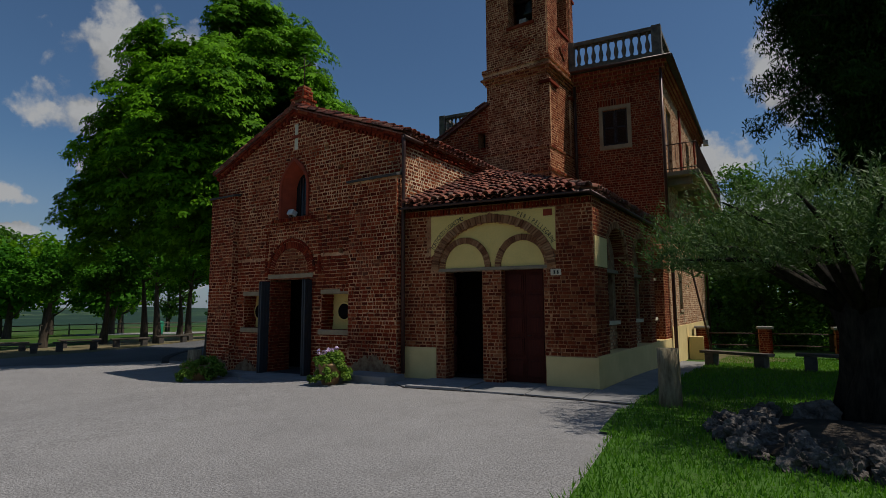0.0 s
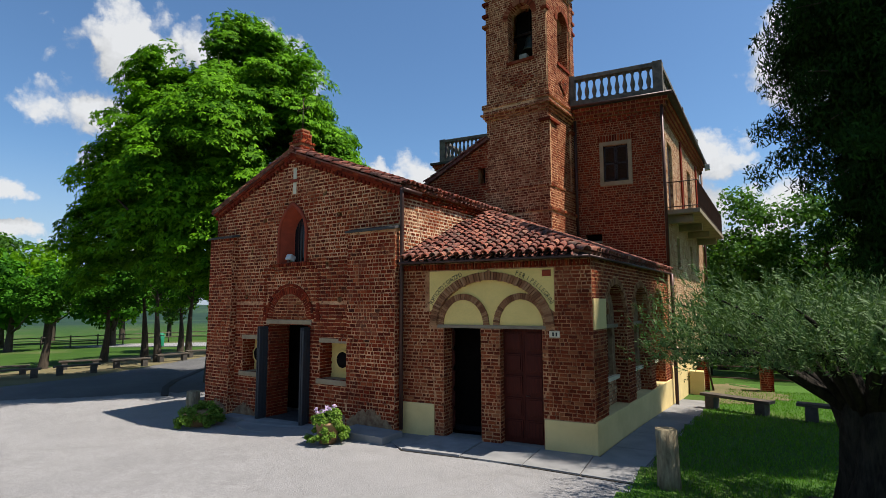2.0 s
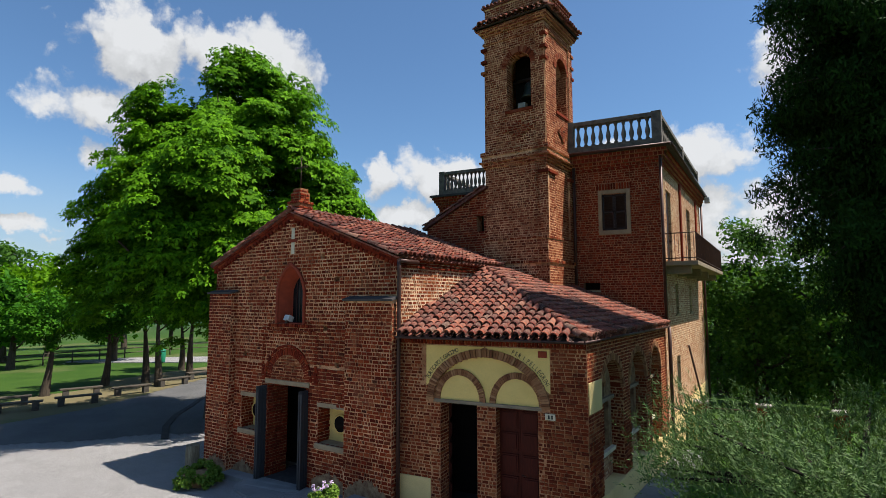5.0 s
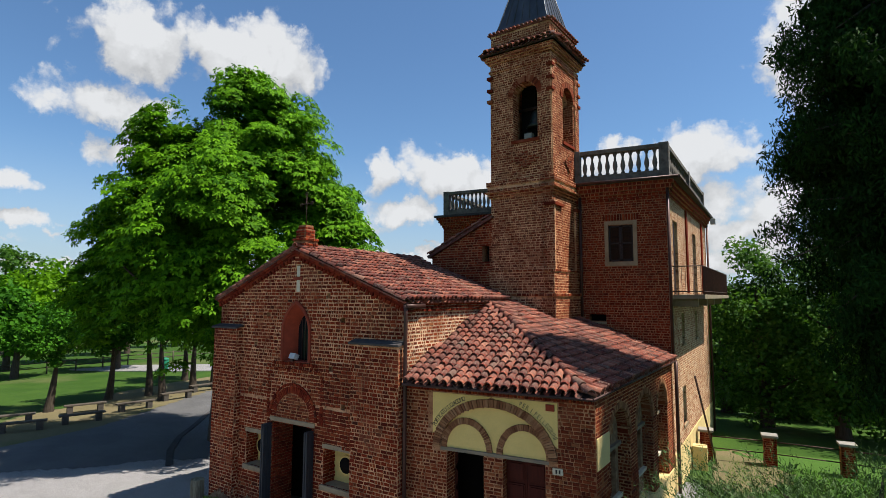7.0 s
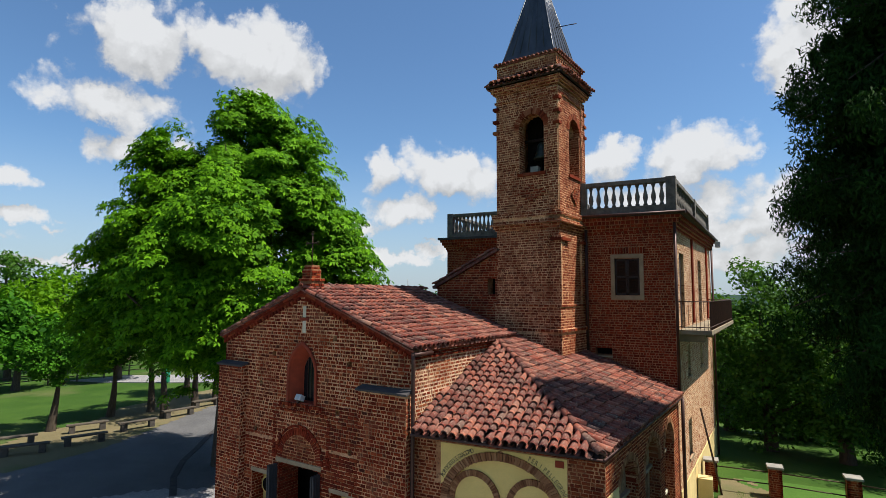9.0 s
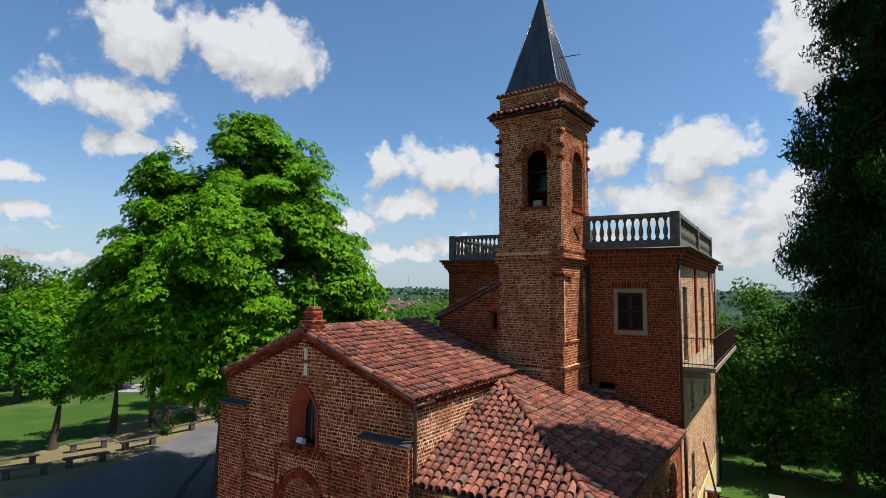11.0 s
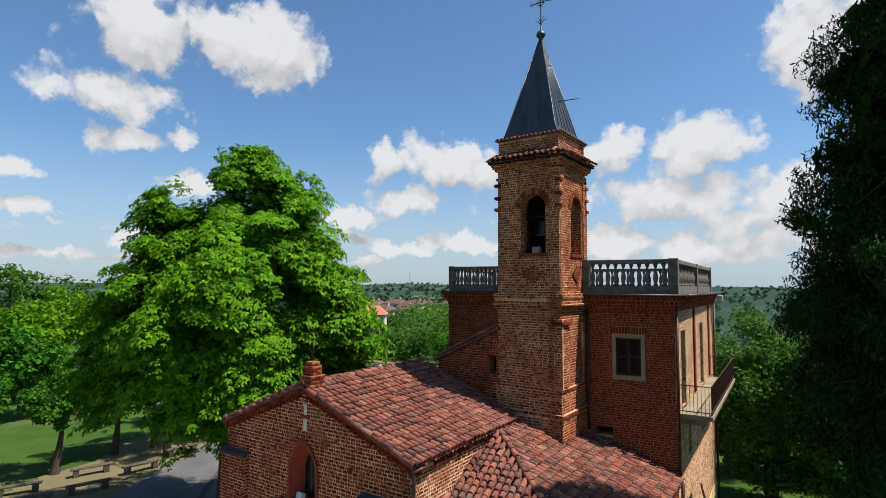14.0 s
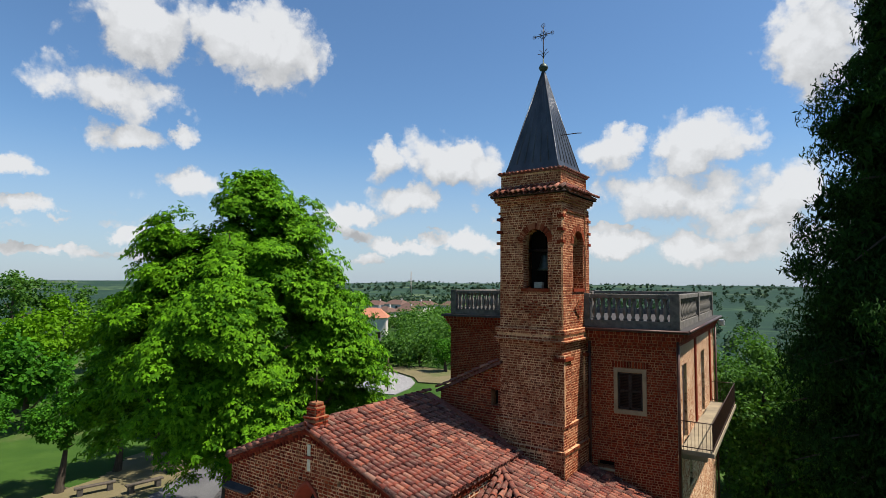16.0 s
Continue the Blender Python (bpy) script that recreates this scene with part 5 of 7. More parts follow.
for i in range(4):
    sx, sy = ((0, -1), (1, 0), (0, 1), (-1, 0))[i]
    for k in range(15):
        f = -0.04 + (TW + 0.08) * (k + 0.5) / 15
        mid_ = tpt(f if sx == 0 else (TW + 0.03 if sx > 0 else -0.03), f if sy == 0 else (TW + 0.03 if sy > 0 else -0.03))
        bm = bmesh.new()
        box(bm, -0.052, 0.052, -0.09, 0.09, 15.405, 15.47, None, 0.02)
        bmesh.ops.transform(bm, matrix=Matrix.Translation((*mid_, 0)) @ Matrix.Rotation(math.atan2(TU.y, TU.x) + (math.pi / 2 if sy == 0 else 0), 4, "Z"), verts=bm.verts)
        part("tile_end", bm, M_TILE, coping)
# spire with standing seams
cx, cy = TW / 2, TW / 2
bm = bmesh.new()
hw = 1.02
lo = [bm.verts.new((*tpt(cx + sx * hw, cy + sy * hw), 15.44)) for sx, sy in ((-1, -1), (1, -1), (1, 1), (-1, 1))]
mid = [bm.verts.new((*tpt(cx + sx * 0.93, cy + sy * 0.93), 15.75)) for sx, sy in ((-1, -1), (1, -1), (1, 1), (-1, 1))]
hi = [bm.verts.new((*tpt(cx + sx * 0.035, cy + sy * 0.035), 19.32)) for sx, sy in ((-1, -1), (1, -1), (1, 1), (-1, 1))]
for a, b in ((lo, mid), (mid, hi)):
    for i in range(4):
        bm.faces.new((a[i], a[(i + 1) % 4], b[(i + 1) % 4], b[i]))
bm.faces.new(hi)
bm.faces.new(lo[::-1])
spire = part("spire", bm, M_SPIRE, tower, "dark sheet metal spire")
for i in range(4):
    a, b = Vector(cs[0]), None
    sx, sy = ((-1, -1), (1, -1), (1, 1), (-1, 1))[i]
    pipe("hip_seam", spire, [(*tpt(cx + sx * hw, cy + sy * hw), 15.46), (*tpt(cx + sx * 0.93, cy + sy * 0.93), 15.76), (*tpt(cx + sx * 0.03, cy + sy * 0.03), 19.32)], 0.022, M_SPIRE)
for f in (-0.66, -0.33, 0.0, 0.33, 0.66):
    pipe("seam", spire, [(*tpt(cx + f * 0.93, cy - 0.935), 15.76), (*tpt(cx + f * 0.04, cy - 0.04), 19.27)], 0.010, M_SPIRE)
    pipe("seam", spire, [(*tpt(cx + 0.935, cy + f * 0.93), 15.76), (*tpt(cx + 0.04, cy + f * 0.04), 19.27)], 0.010, M_SPIRE)
top = Vector((*tpt(cx, cy), 0))
bm = bmesh.new()
lathe(bm, [(0.04, 19.24), (0.06, 19.29), (0.045, 19.32), (0.12, 19.36), (0.17, 19.44), (0.17, 19.48), (0.12, 19.57), (0.03, 19.63), (0.02, 19.8)], 16, Matrix.Translation(top))
part("finial_ball", bm, M_BRONZE, tower, "greenish bronze ball")
bm = bmesh.new()
tube(bm, [(0, 0, 19.69), (0, 0, 21.06)], 0.018, 6)
tube(bm, [(-0.36, 0, 20.70), (0.36, 0, 20.70)], 0.016, 6)
for x, z, r in ((0, 21.06, 0.07), (-0.36, 20.70, 0.06), (0.36, 20.70, 0.06), (0, 20.70, 0.13)):
    tube(bm, [(x + r * math.cos(t), 0, z + r * math.sin(t)) for t in (2 * math.pi * i / 10 for i in range(11))], 0.011, 5)
for k in range(8):
    t = math.pi * k / 4 + 0.39
    tube(bm, [(0.06 * math.cos(t), 0, 20.70 + 0.06 * math.sin(t)), (0.22 * math.cos(t), 0, 20.70 + 0.22 * math.sin(t))], 0.008, 4)
for sg in (-1, 1):
    tube(bm, [(0, 0, 19.84), (sg * 0.10, 0, 19.98), (sg * 0.22, 0, 20.02)], 0.012, 5)
    tube(bm, [(0, 0, 19.92), (sg * 0.07, 0, 20.08), (sg * 0.15, 0, 20.16)], 0.010, 5)
bmesh.ops.transform(bm, matrix=Matrix.Translation(top) @ Matrix.Rotation(math.atan2(TU.y, TU.x), 4, "Z"), verts=bm.verts)
part("spire_cross", bm, M_IRON, tower, "ornate wrought iron cross")
pipe("lamp_arm", tower, [(*tpt(cx + 0.6, cy), 16.84), (*tpt(cx + 1.2, cy + 0.2), 16.88), (*tpt(cx + 1.35, cy + 0.2), 16.86)], 0.016, M_IRON, "thin iron arm on the spire")
# bell and small floodlight in the front opening
bell = thing("bell", "dark bronze bell hanging in the belfry", "bell")
bm = bmesh.new()
lathe(bm, [(0.02, 0.62), (0.10, 0.60), (0.17, 0.50), (0.20, 0.30), (0.26, 0.12), (0.34, 0.0), (0.30, 0.0)], 20, Matrix.Translation((*tpt(1.36, 0.85), 12.0)))
part("body", bm, M_BRONZE, bell)
pipe("yoke", bell, [(*tpt(0.5, 0.85), 12.72), (*tpt(2.2, 0.85), 12.72)], 0.06, M_SHUTTER)
bl = thing("floodlight", "small grey floodlight on the belfry sill", "lamp")
bm = bmesh.new()
box(bm, -0.14, 0.14, -0.10, 0.10, 0.03, 0.24, None, 0.015)
box(bm, -0.09, 0.09, -0.115, -0.10, 0.07, 0.20, None, 0.004)
bmesh.ops.transform(bm, matrix=bel[0].matrix(1.42, 11.36, -0.16), verts=bm.verts)
part("housing", bm, M_STONE, bl)

# ---- house behind the tower, with a balustraded terrace roof ----
house = thing("house", "tall brick house with a balustraded flat roof, balcony and stone-framed window", "house")
HF = Wall((-4.2, 19.10), (-0.85, 19.10), 3.0, 9.75, 0.4, None, [rect(1.46, 2.27, 7.24, 8.52), rect(0.76, 1.32, 5.18, 5.44)])
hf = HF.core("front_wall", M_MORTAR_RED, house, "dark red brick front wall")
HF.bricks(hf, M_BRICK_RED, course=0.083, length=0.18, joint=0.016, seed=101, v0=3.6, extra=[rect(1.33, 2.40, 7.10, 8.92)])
Wall(HF.at(1.28, 0, 0.0)[:2], HF.at(2.45, 0, 0.0)[:2], 8.66, 8.90, 0.05).bricks(hf, M_BRICK, course=0.24, length=0.095, joint=0.02, seed=4, bond=0, proud=0.03, name="flat_arch")
win = new("window")
win.parent = house
tagged(win, "shuttered window in a pale stone frame")
for a, b, c, d in ((1.33, 1.46, 7.10, 8.65), (2.27, 2.40, 7.10, 8.65), (1.46, 2.27, 8.52, 8.65), (1.46, 2.27, 7.10, 7.24)):
    HF.slab("frame", win, M_SILL, a, b, c, d, -0.2, 0.03, bevel=0.006)
HF.slab("pane", win, M_GLASS, 1.46, 2.27, 7.24, 8.52, -0.22, -0.2)
for a, b in ((1.47, 1.86), (1.87, 2.26)):
    bm = bmesh.new()
    for x0, x1, z0, z1 in ((a, a + 0.05, 7.25, 8.51), (b - 0.05, b, 7.25, 8.51), (a, b, 7.25, 7.32), (a, b, 8.44, 8.51), (a, b, 7.85, 7.91)):
        box(bm, x0, x1, 0.0, 0.04, z0, z1)
    slats = bmesh.new()
    for i in range(22):
        z = 7.33 + i * 0.051
        box(slats, a + 0.045, b - 0.045, -0.004, 0.004, -0.028, 0.028, Matrix.Translation((0, 0.02, z)) @ Matrix.Rotation(radians(40), 4, "X"))
    for q, nm in ((bm, "shutter"), (slats, "louvre")):
        bmesh.ops.transform(q, matrix=HF.matrix(0, 0, -0.03), verts=q.verts)
        ob = part(nm, q, M_SHUTTER, win, "dark brown louvred shutter" if nm == "shutter" else "")
        if nm == "louvre":
            tagged(ob, kind="stuff")
# near-black slab painted as the shade in the vent
HF.slab("vent_back", house, M_DARK, 0.7, 1.4, 5.1, 5.5, -0.42, -0.38)
HF.slab("vent_frame", house, M_SILL, 0.72, 1.34, 5.12, 5.18, -0.1, 0.03, "pale vent sill", 0.005)
pipe("downpipe", house, [HF.at(0.52, 9.7, 0.08), HF.at(0.52, 4.6, 0.08)], 0.05, M_PIPE, "dark downpipe beside the tower")
pipe("downpipe", house, [(-0.79, 18.98, 9.7), (-0.79, 18.98, 4.0)], 0.05, M_PIPE, "dark downpipe on the corner")

HS = Wall((-0.85, 19.10), (0.24, 29.60), -0.8, 9.75, 0.4, None,
          [rect(1.05, 2.05, 6.12, 8.75), rect(5.9, 6.9, 6.12, 8.75), rect(2.3, 2.95, 4.35, 5.45), rect(5.8, 6.45, 4.35, 5.45), rect(2.0, 2.75, 1.55, 2.85)])
# lit copy of the house masonry: brick and joints coloured as if in sun
hs = HS.core("side_wall", M_MORTAR_PALE, house, "brick side wall with sunlight put into its pale colour")
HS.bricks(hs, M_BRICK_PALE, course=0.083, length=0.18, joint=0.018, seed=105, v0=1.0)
HS.slab("plinth", house, M_PLASTER, 0.0, 10.55, -0.9, 1.0, -0.1, 0.03, "yellow plastered plinth")
for a, b, c, d, nm in ((1.05, 2.05, 6.12, 8.75, "balcony_door"), (5.9, 6.9, 6.12, 8.75, "balcony_door"), (2.3, 2.95, 4.35, 5.45, "window"), (5.8, 6.45, 4.35, 5.45, "window"), (2.0, 2.75, 1.55, 2.85, "window")):
    o = new(nm)
    o.parent = house
    tagged(o, "closed brown louvred shutters in a plain opening")
    for k in (0, 1):
        bm = bmesh.new()
        m0, m1 = a + (b - a) / 2 * k + 0.01, a + (b - a) / 2 * (k + 1) - 0.01
        box(bm, m0, m1, 0, 0.04, c, d, None, 0.005)
        slats = bmesh.new()
        for i in range(int((d - c - 0.1) / 0.06)):
            box(slats, m0 + 0.05, m1 - 0.05, -0.012, 0.0, c + 0.06 + i * 0.06, c + 0.095 + i * 0.06)
        for q, sn in ((bm, "shutter"), (slats, "louvre")):
            bmesh.ops.transform(q, matrix=HS.matrix(0, 0, -0.1), verts=q.verts)
            ob = part(sn, q, M_SHUTTER, o)
            if sn == "louvre":
                tagged(ob, kind="stuff")
    HS.slab("sill", o, M_SILL, a - 0.08, b + 0.08, c - 0.08, c, -0.1, 0.05)
for u in (3.95, 8.6):
    HS.slab("lesene", house, M_BRICK_RED, u, u + 0.32, 6.2, 9.5, 0.0, 0.06, "flat brick strip")
pipe("downpipe", house, [HS.at(10.45, 9.6, 0.1), HS.at(10.45, 4.5, 0.1), HS.at(10.45, -0.4, 0.1)], 0.05, M_PIPE, "rusty downpipe")
# hidden and far walls that close the house
Wall((0.24, 29.6), (-11.4, 29.6), -0.8, 9.75, 0.3).core("back_wall", M_MORTAR_RED, house)
hl = Wall((-11.40, 23.72), (-4.2, 23.72), 0, 9.75, 0.4)
hlo = hl.core("left_front_wall", M_MORTAR_RED, house, "dark red brick wall of the rear wing")
hl.bricks(hlo, M_BRICK_RED, course=0.083, length=0.18, joint=0.016, seed=109, v0=5.5)
Wall((-11.4, 29.6), (-11.4, 23.72), -0.8, 9.75, 0.4).core("left_wall", M_MORTAR_RED, house)
Wall((-4.2, 23.72), (-4.2, 19.1), 0, 9.75, 0.4).core("inner_wall", M_MORTAR_RED, house)

# cornice and terrace
OUT = 0.36
ring = [(-4.2, 19.10 - OUT), (-0.80 + OUT, 19.10 - OUT), (0.24 + OUT, 29.6 + OUT), (-11.4 - OUT, 29.6 + OUT), (-11.4 - OUT, 23.72 - OUT), (-4.2, 23.72 - OUT)]
plate("terrace_slab", house, M_SLATE, [(x, y, 10.02) for x, y in ring], 0.10, "dark projecting roof slab")
for z0, z1, o in ((9.45, 9.55, 0.06), (9.55, 9.66, 0.13), (9.66, 9.80, 0.20), (9.80, 9.92, 0.27)):
    HF.slab("cornice", house, M_MORTAR_RED, 0.0, HF.len + o, z0, z1, -0.2, o, "stepped brick cornice")
    HS.slab("cornice", house, M_MORTAR_RED, -o + 0.2, HS.len, z0, z1, -0.2, o - 0.004)
    hl.slab("cornice", house, M_MORTAR_RED, -o, hl.len, z0, z1, -0.2, o)
    for w, a, b in ((HF, 0.0, HF.len + o), (HS, -o, HS.len), (hl, -o, hl.len)):
        Wall(w.at(a, 0, o)[:2], w.at(b, 0, o)[:2], z0, z1, 0.02).bricks(house, M_BRICK_RED, course=z1 - z0, length=0.15, joint=0.015, bond=0.2, seed=int(z0 * 100) + 7, name="cornice_bricks")
for w, L in ((HF, HF.len), (hl, hl.len)):
    for i in range(int(L / 0.2)):
        w.slab("dentil", house, M_BRICK_RED, i * 0.2, i * 0.2 + 0.1, 9.36, 9.45, -0.05, 0.06)
pipe("gutter", house, [(-0.80 + OUT, 18.8, 9.98), (0.24 + OUT, 29.9, 9.98)], 0.06, M_PIPE, "dark gutter")
pipe("gutter", house, [(-4.0, 19.1 - OUT, 9.98), (-0.80 + OUT, 19.1 - OUT, 9.98)], 0.05, M_PIPE, "dark gutter")
tp = thing("floodlight", "small pale floodlight under the roof edge of the house", "lamp")
bm = bmesh.new()
box(bm, -0.12, 0.12, -0.12, 0.12, -0.14, 0.14, None, 0.03)
bmesh.ops.transform(bm, matrix=HS.matrix(10.2, 9.72, 0.42), verts=bm.verts)
part("housing", bm, M_LAMP, tp)

# balustrade
bal = new("balustrade")
bal.parent = house
tagged(bal, "weathered cast stone balustrade round the roof terrace")
bm = bmesh.new()
lathe(bm, [(0.075, 0.0), (0.075, 0.05), (0.045, 0.08), (0.06, 0.14), (0.085, 0.24), (0.07, 0.34), (0.04, 0.44), (0.035, 0.52), (0.06, 0.58), (0.075, 0.61), (0.075, 0.66)], 10)
BALUSTER = bpy.data.meshes.new("baluster")
bm.to_mesh(BALUSTER)
bm.free()
BALUSTER.materials.append(M_BALUSTER)


def balustrade_run(a, b, posts, n, zb=10.05):
    w = Wall(a, b, zb, 11.2, 0.2)
    w.slab("kerb", bal, M_BALUSTER, 0, w.len, zb - 0.03, zb + 0.24, -0.12, 0.12, bevel=0.01)
    w.slab("handrail", bal, M_BALUSTER, 0, w.len, zb + 1.00, zb + 1.15, -0.13, 0.13, bevel=0.02)
    ps_ = [p * w.len for p in posts]
    for p in ps_:
        w.slab("post", bal, M_BALUSTER, p - 0.15, p + 0.15, zb, zb + 1.17, -0.152, 0.152, bevel=0.012)
    for p, q in zip(ps_, ps_[1:]):
        for i in range(n):
            u = p + 0.17 + (q - p - 0.34) * (i + 0.5) / n
            ob = new("baluster", BALUSTER)
            ob.parent = bal
            ob.matrix_basis = Matrix.Translation(w.at(u, zb + 0.24)) @ Matrix.Diagonal((1, 1, 0.78 / 0.66, 1))


balustrade_run((-3.95, 19.12), (-0.86, 19.12), (0.05, 1.0), 10)
balustrade_run((-0.86, 19.12), (0.10, 29.3), (0.0, 0.5, 1.0), 13)
balustrade_run((-11.2, 23.74), (-4.6, 23.74), (0.0, 0.5, 1.0), 14)
balustrade_run((-11.2, 29.3), (-11.2, 23.74), (0.0, 1.0), 14)
balustrade_run((0.10, 29.3), (-11.2, 29.3), (0.0, 0.5, 1.0), 20)

# balcony with an iron railing
balc = new("balcony")
balc.parent = house
tagged(balc, "narrow balcony with a dark iron railing")
HS.slab("slab", balc, M_CONCRETE_DARK, 0.15, 8.9, 5.98, 6.12, 0.0, 1.05, "stained concrete slab", 0.01)
for u in (0.5, 2.9, 5.3, 8.3):
    HS.slab("bracket", balc, M_CONCRETE_DARK, u, u + 0.2, 5.72, 5.98, 0.0, 0.8, bevel=0.02)
bm = bmesh.new()
for a, b in (((0.18, 0.02), (0.18, 1.0)), ((0.18, 1.0), (8.87, 1.0)), ((8.87, 1.0), (8.87, 0.02))):
    for z in (6.22, 7.05):
        tube(bm, [HS.at(a[0], z, a[1]), HS.at(b[0], z, b[1])], 0.018, 6)
    L = math.hypot(b[0] - a[0], b[1] - a[1])
    for i in range(int(L / 0.115) + 1):
        f = i * 0.115 / L
        p = (a[0] + (b[0] - a[0]) * f, a[1] + (b[1] - a[1]) * f)
        tube(bm, [HS.at(p[0], 6.12, p[1]), HS.at(p[0], 7.05, p[1])], 0.009, 4, False)
part("railing", bm, M_IRON, balc, "dark iron railing with upright rods")

# ---- ground ----
def ground_sheet():
    vs, fs = [], []
    radii = [0.0] + [1.4 * 1.105 ** i for i in range(80)]
    radii = [r for r in radii if r < 4600] + [4600]
    na = 180
    vs.append((0, 8, ground_z(0, 8) - 0.02))
    for r in radii[1:]:
        for k in range(na):
            a = 2 * math.pi * k / na
            x, y = r * math.sin(a), 8 + r * math.cos(a)
            z = ground_z(x, y) - 0.02
            az = math.degrees(math.atan2(x, y))
            # rolling hills in the distance
            z += smooth(500, 3600, r) * (26 + 4 * math.sin(az * 0.21 + 1.0) + 3 * math.sin(az * 0.55))
            z += smooth(400, 1500, r) * 7 * noise.noise(Vector((x / 420, y / 420, 0)))
            vs.append((x, y, z))
    for k in range(na):
        fs.append((0, 1 + (k + 1) % na, 1 + k))
    for i in range(len(radii) - 2):
        o = 1 + i * na
        for k in range(na):
            fs.append((o + k, o + (k + 1) % na, o + na + (k + 1) % na, o + na + k))
    fs = [f[::-1] for f in fs]
    return mesh_from("ground", vs, fs, M_FIELDS, True)


kf = Nodes("meadows_and_hazed_fields", 0.95, 0, 0.1)
near = kf.mix(kf.range(kf.noise(0.35, 6, 0.65), 0.35, 0.66), (0.028, 0.072, 0.008), (0.052, 0.105, 0.014))
near = kf.mix(kf.range(kf.noise(0.09, 5, 0.6), 0.54, 0.68, 0, 0.6), near, (0.15, 0.14, 0.06))
near = kf.mix(kf.range(kf.noise(16, 4), 0.35, 0.7, 0, 0.5), near, (0.03, 0.05, 0.015))
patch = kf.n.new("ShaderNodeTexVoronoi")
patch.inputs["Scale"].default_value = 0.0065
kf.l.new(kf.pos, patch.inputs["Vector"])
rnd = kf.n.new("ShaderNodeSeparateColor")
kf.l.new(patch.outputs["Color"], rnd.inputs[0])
# far tones carry the haze of distance in their bluish colour
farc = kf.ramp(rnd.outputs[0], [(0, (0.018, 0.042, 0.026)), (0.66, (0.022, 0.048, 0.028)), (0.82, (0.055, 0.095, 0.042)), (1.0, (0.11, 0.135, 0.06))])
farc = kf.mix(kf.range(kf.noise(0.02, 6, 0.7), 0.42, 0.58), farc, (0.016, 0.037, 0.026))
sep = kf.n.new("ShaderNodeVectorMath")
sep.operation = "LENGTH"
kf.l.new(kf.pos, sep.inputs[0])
# haze-toned colours take over between 120 and 260 m out
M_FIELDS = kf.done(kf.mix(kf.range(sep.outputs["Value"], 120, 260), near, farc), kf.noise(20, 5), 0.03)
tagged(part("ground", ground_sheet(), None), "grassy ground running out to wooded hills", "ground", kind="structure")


def laid_sheet(name, outline, material, lift, label, category, step=0.6, kind="structure"):
    """A sheet that follows the ground inside a plan outline (a function x, y -> inside)."""
    x0, x1, y0, y1, inside = outline
    vs, fs, idx = [], [], {}
    nx, ny = int((x1 - x0) / step), int((y1 - y0) / step)

    def vert(i, j):
        if (i, j) not in idx:
            x, y = x0 + i * step, y0 + j * step
            idx[i, j] = len(vs)
            vs.append((x, y, ground_z(x, y) + lift))
        return idx[i, j]
    for i in range(nx):
        for j in range(ny):
            if inside(x0 + (i + 0.5) * step, y0 + (j + 0.5) * step):
                fs.append((vert(i, j), vert(i + 1, j), vert(i + 1, j + 1), vert(i, j + 1)))
    return tagged(part(name, mesh_from(name, vs, fs, material, True), None), label, category, kind=kind)


def road_edge(y):
    """The x where the yard and road end towards the trees on the left."""
    if y < 13:
        return -27.2 - (13 - y) * 0.35
    if y < 17:
        return -27.2
    return -27.2 - (y - 17) * 0.38


def lawn_edge(y):
    return -1.08 + 0.12 * math.sin(y * 1.3) * 0.4 if y < 9.6 else -1.08 + (y - 9.6) * 0.135


# edge of the shade-coloured lane, set just inside the chestnut's shadow
LANE_SHADE_X = lambda y: min(-14.6, -18.9 + (y - 14.5) * (1.1 if y < 14.5 else 1.5)) + 0.2 * math.sin(y * 2.1)
laid_sheet("yard", (-62, 3, -6, 66, lambda x, y: x > road_edge(y) and x < lawn_edge(y) + 0.2 and y < 36 and not (y > 20 and x > -1.5)), M_YARD, 0.0,
           "pale sunlit asphalt yard with fine gravel", "yard", 0.4)
laid_sheet("lane", (-62, -14, 10.5, 40, lambda x, y: road_edge(y) < x < LANE_SHADE_X(y) and y < 36), M_LANE_SHADE, 0.012, "asphalt lane, dark with the tree shade put into its colour", "road", 0.25)
laid_sheet("verge", (-36, -24, -8, 40, lambda x, y: road_edge(y) - 5.5 + math.sin(y) * 0.5 < x < road_edge(y) + 0.15), M_DRYSOIL, 0.02, "dry trodden verge under the trees", "verge", 0.3)
laid_sheet("lawn", (-1.6, 9, -3, 26, lambda x, y: x > lawn_edge(y)), M_LAWN, 0.035, "short green lawn beside the church", "lawn", 0.2)
laid_sheet("gravel_patch", (-1.0, 4.2, 19.5, 26.5, lambda x, y: x > 0.1 + 0.05 * (y - 20) and (x - 0.3) ** 2 / 5 + (y - 22.6) ** 2 / 8 + 0.5 * noise.noise(Vector((x * 1.7, y * 1.7, 0))) < 1.0), M_DRYSOIL, 0.05, "dry yellowish gravel beside the house", "gravel", 0.12)
# concrete apron before the portico: cast slabs, a lighter ramp, dark weedy joints
def front_line(x):
    pts = ((-6.6, 11.0), (-5.6, 10.15), (-3.7, 10.22), (-0.95, 9.98))
    for (xa, ya), (xb, yb) in zip(pts, pts[1:]):
        if x <= xb:
            return ya + (yb - ya) * (x - xa) / (xb - xa)
    return pts[-1][1]


def strip(x0, x1, lift):
    return [(x0, front_line(x0), lift + ground_z(x0, 10.2)), (x1, front_line(x1), lift + ground_z(x1, 10.2)), (x1, 11.5, lift), (x0, 11.5, lift)]


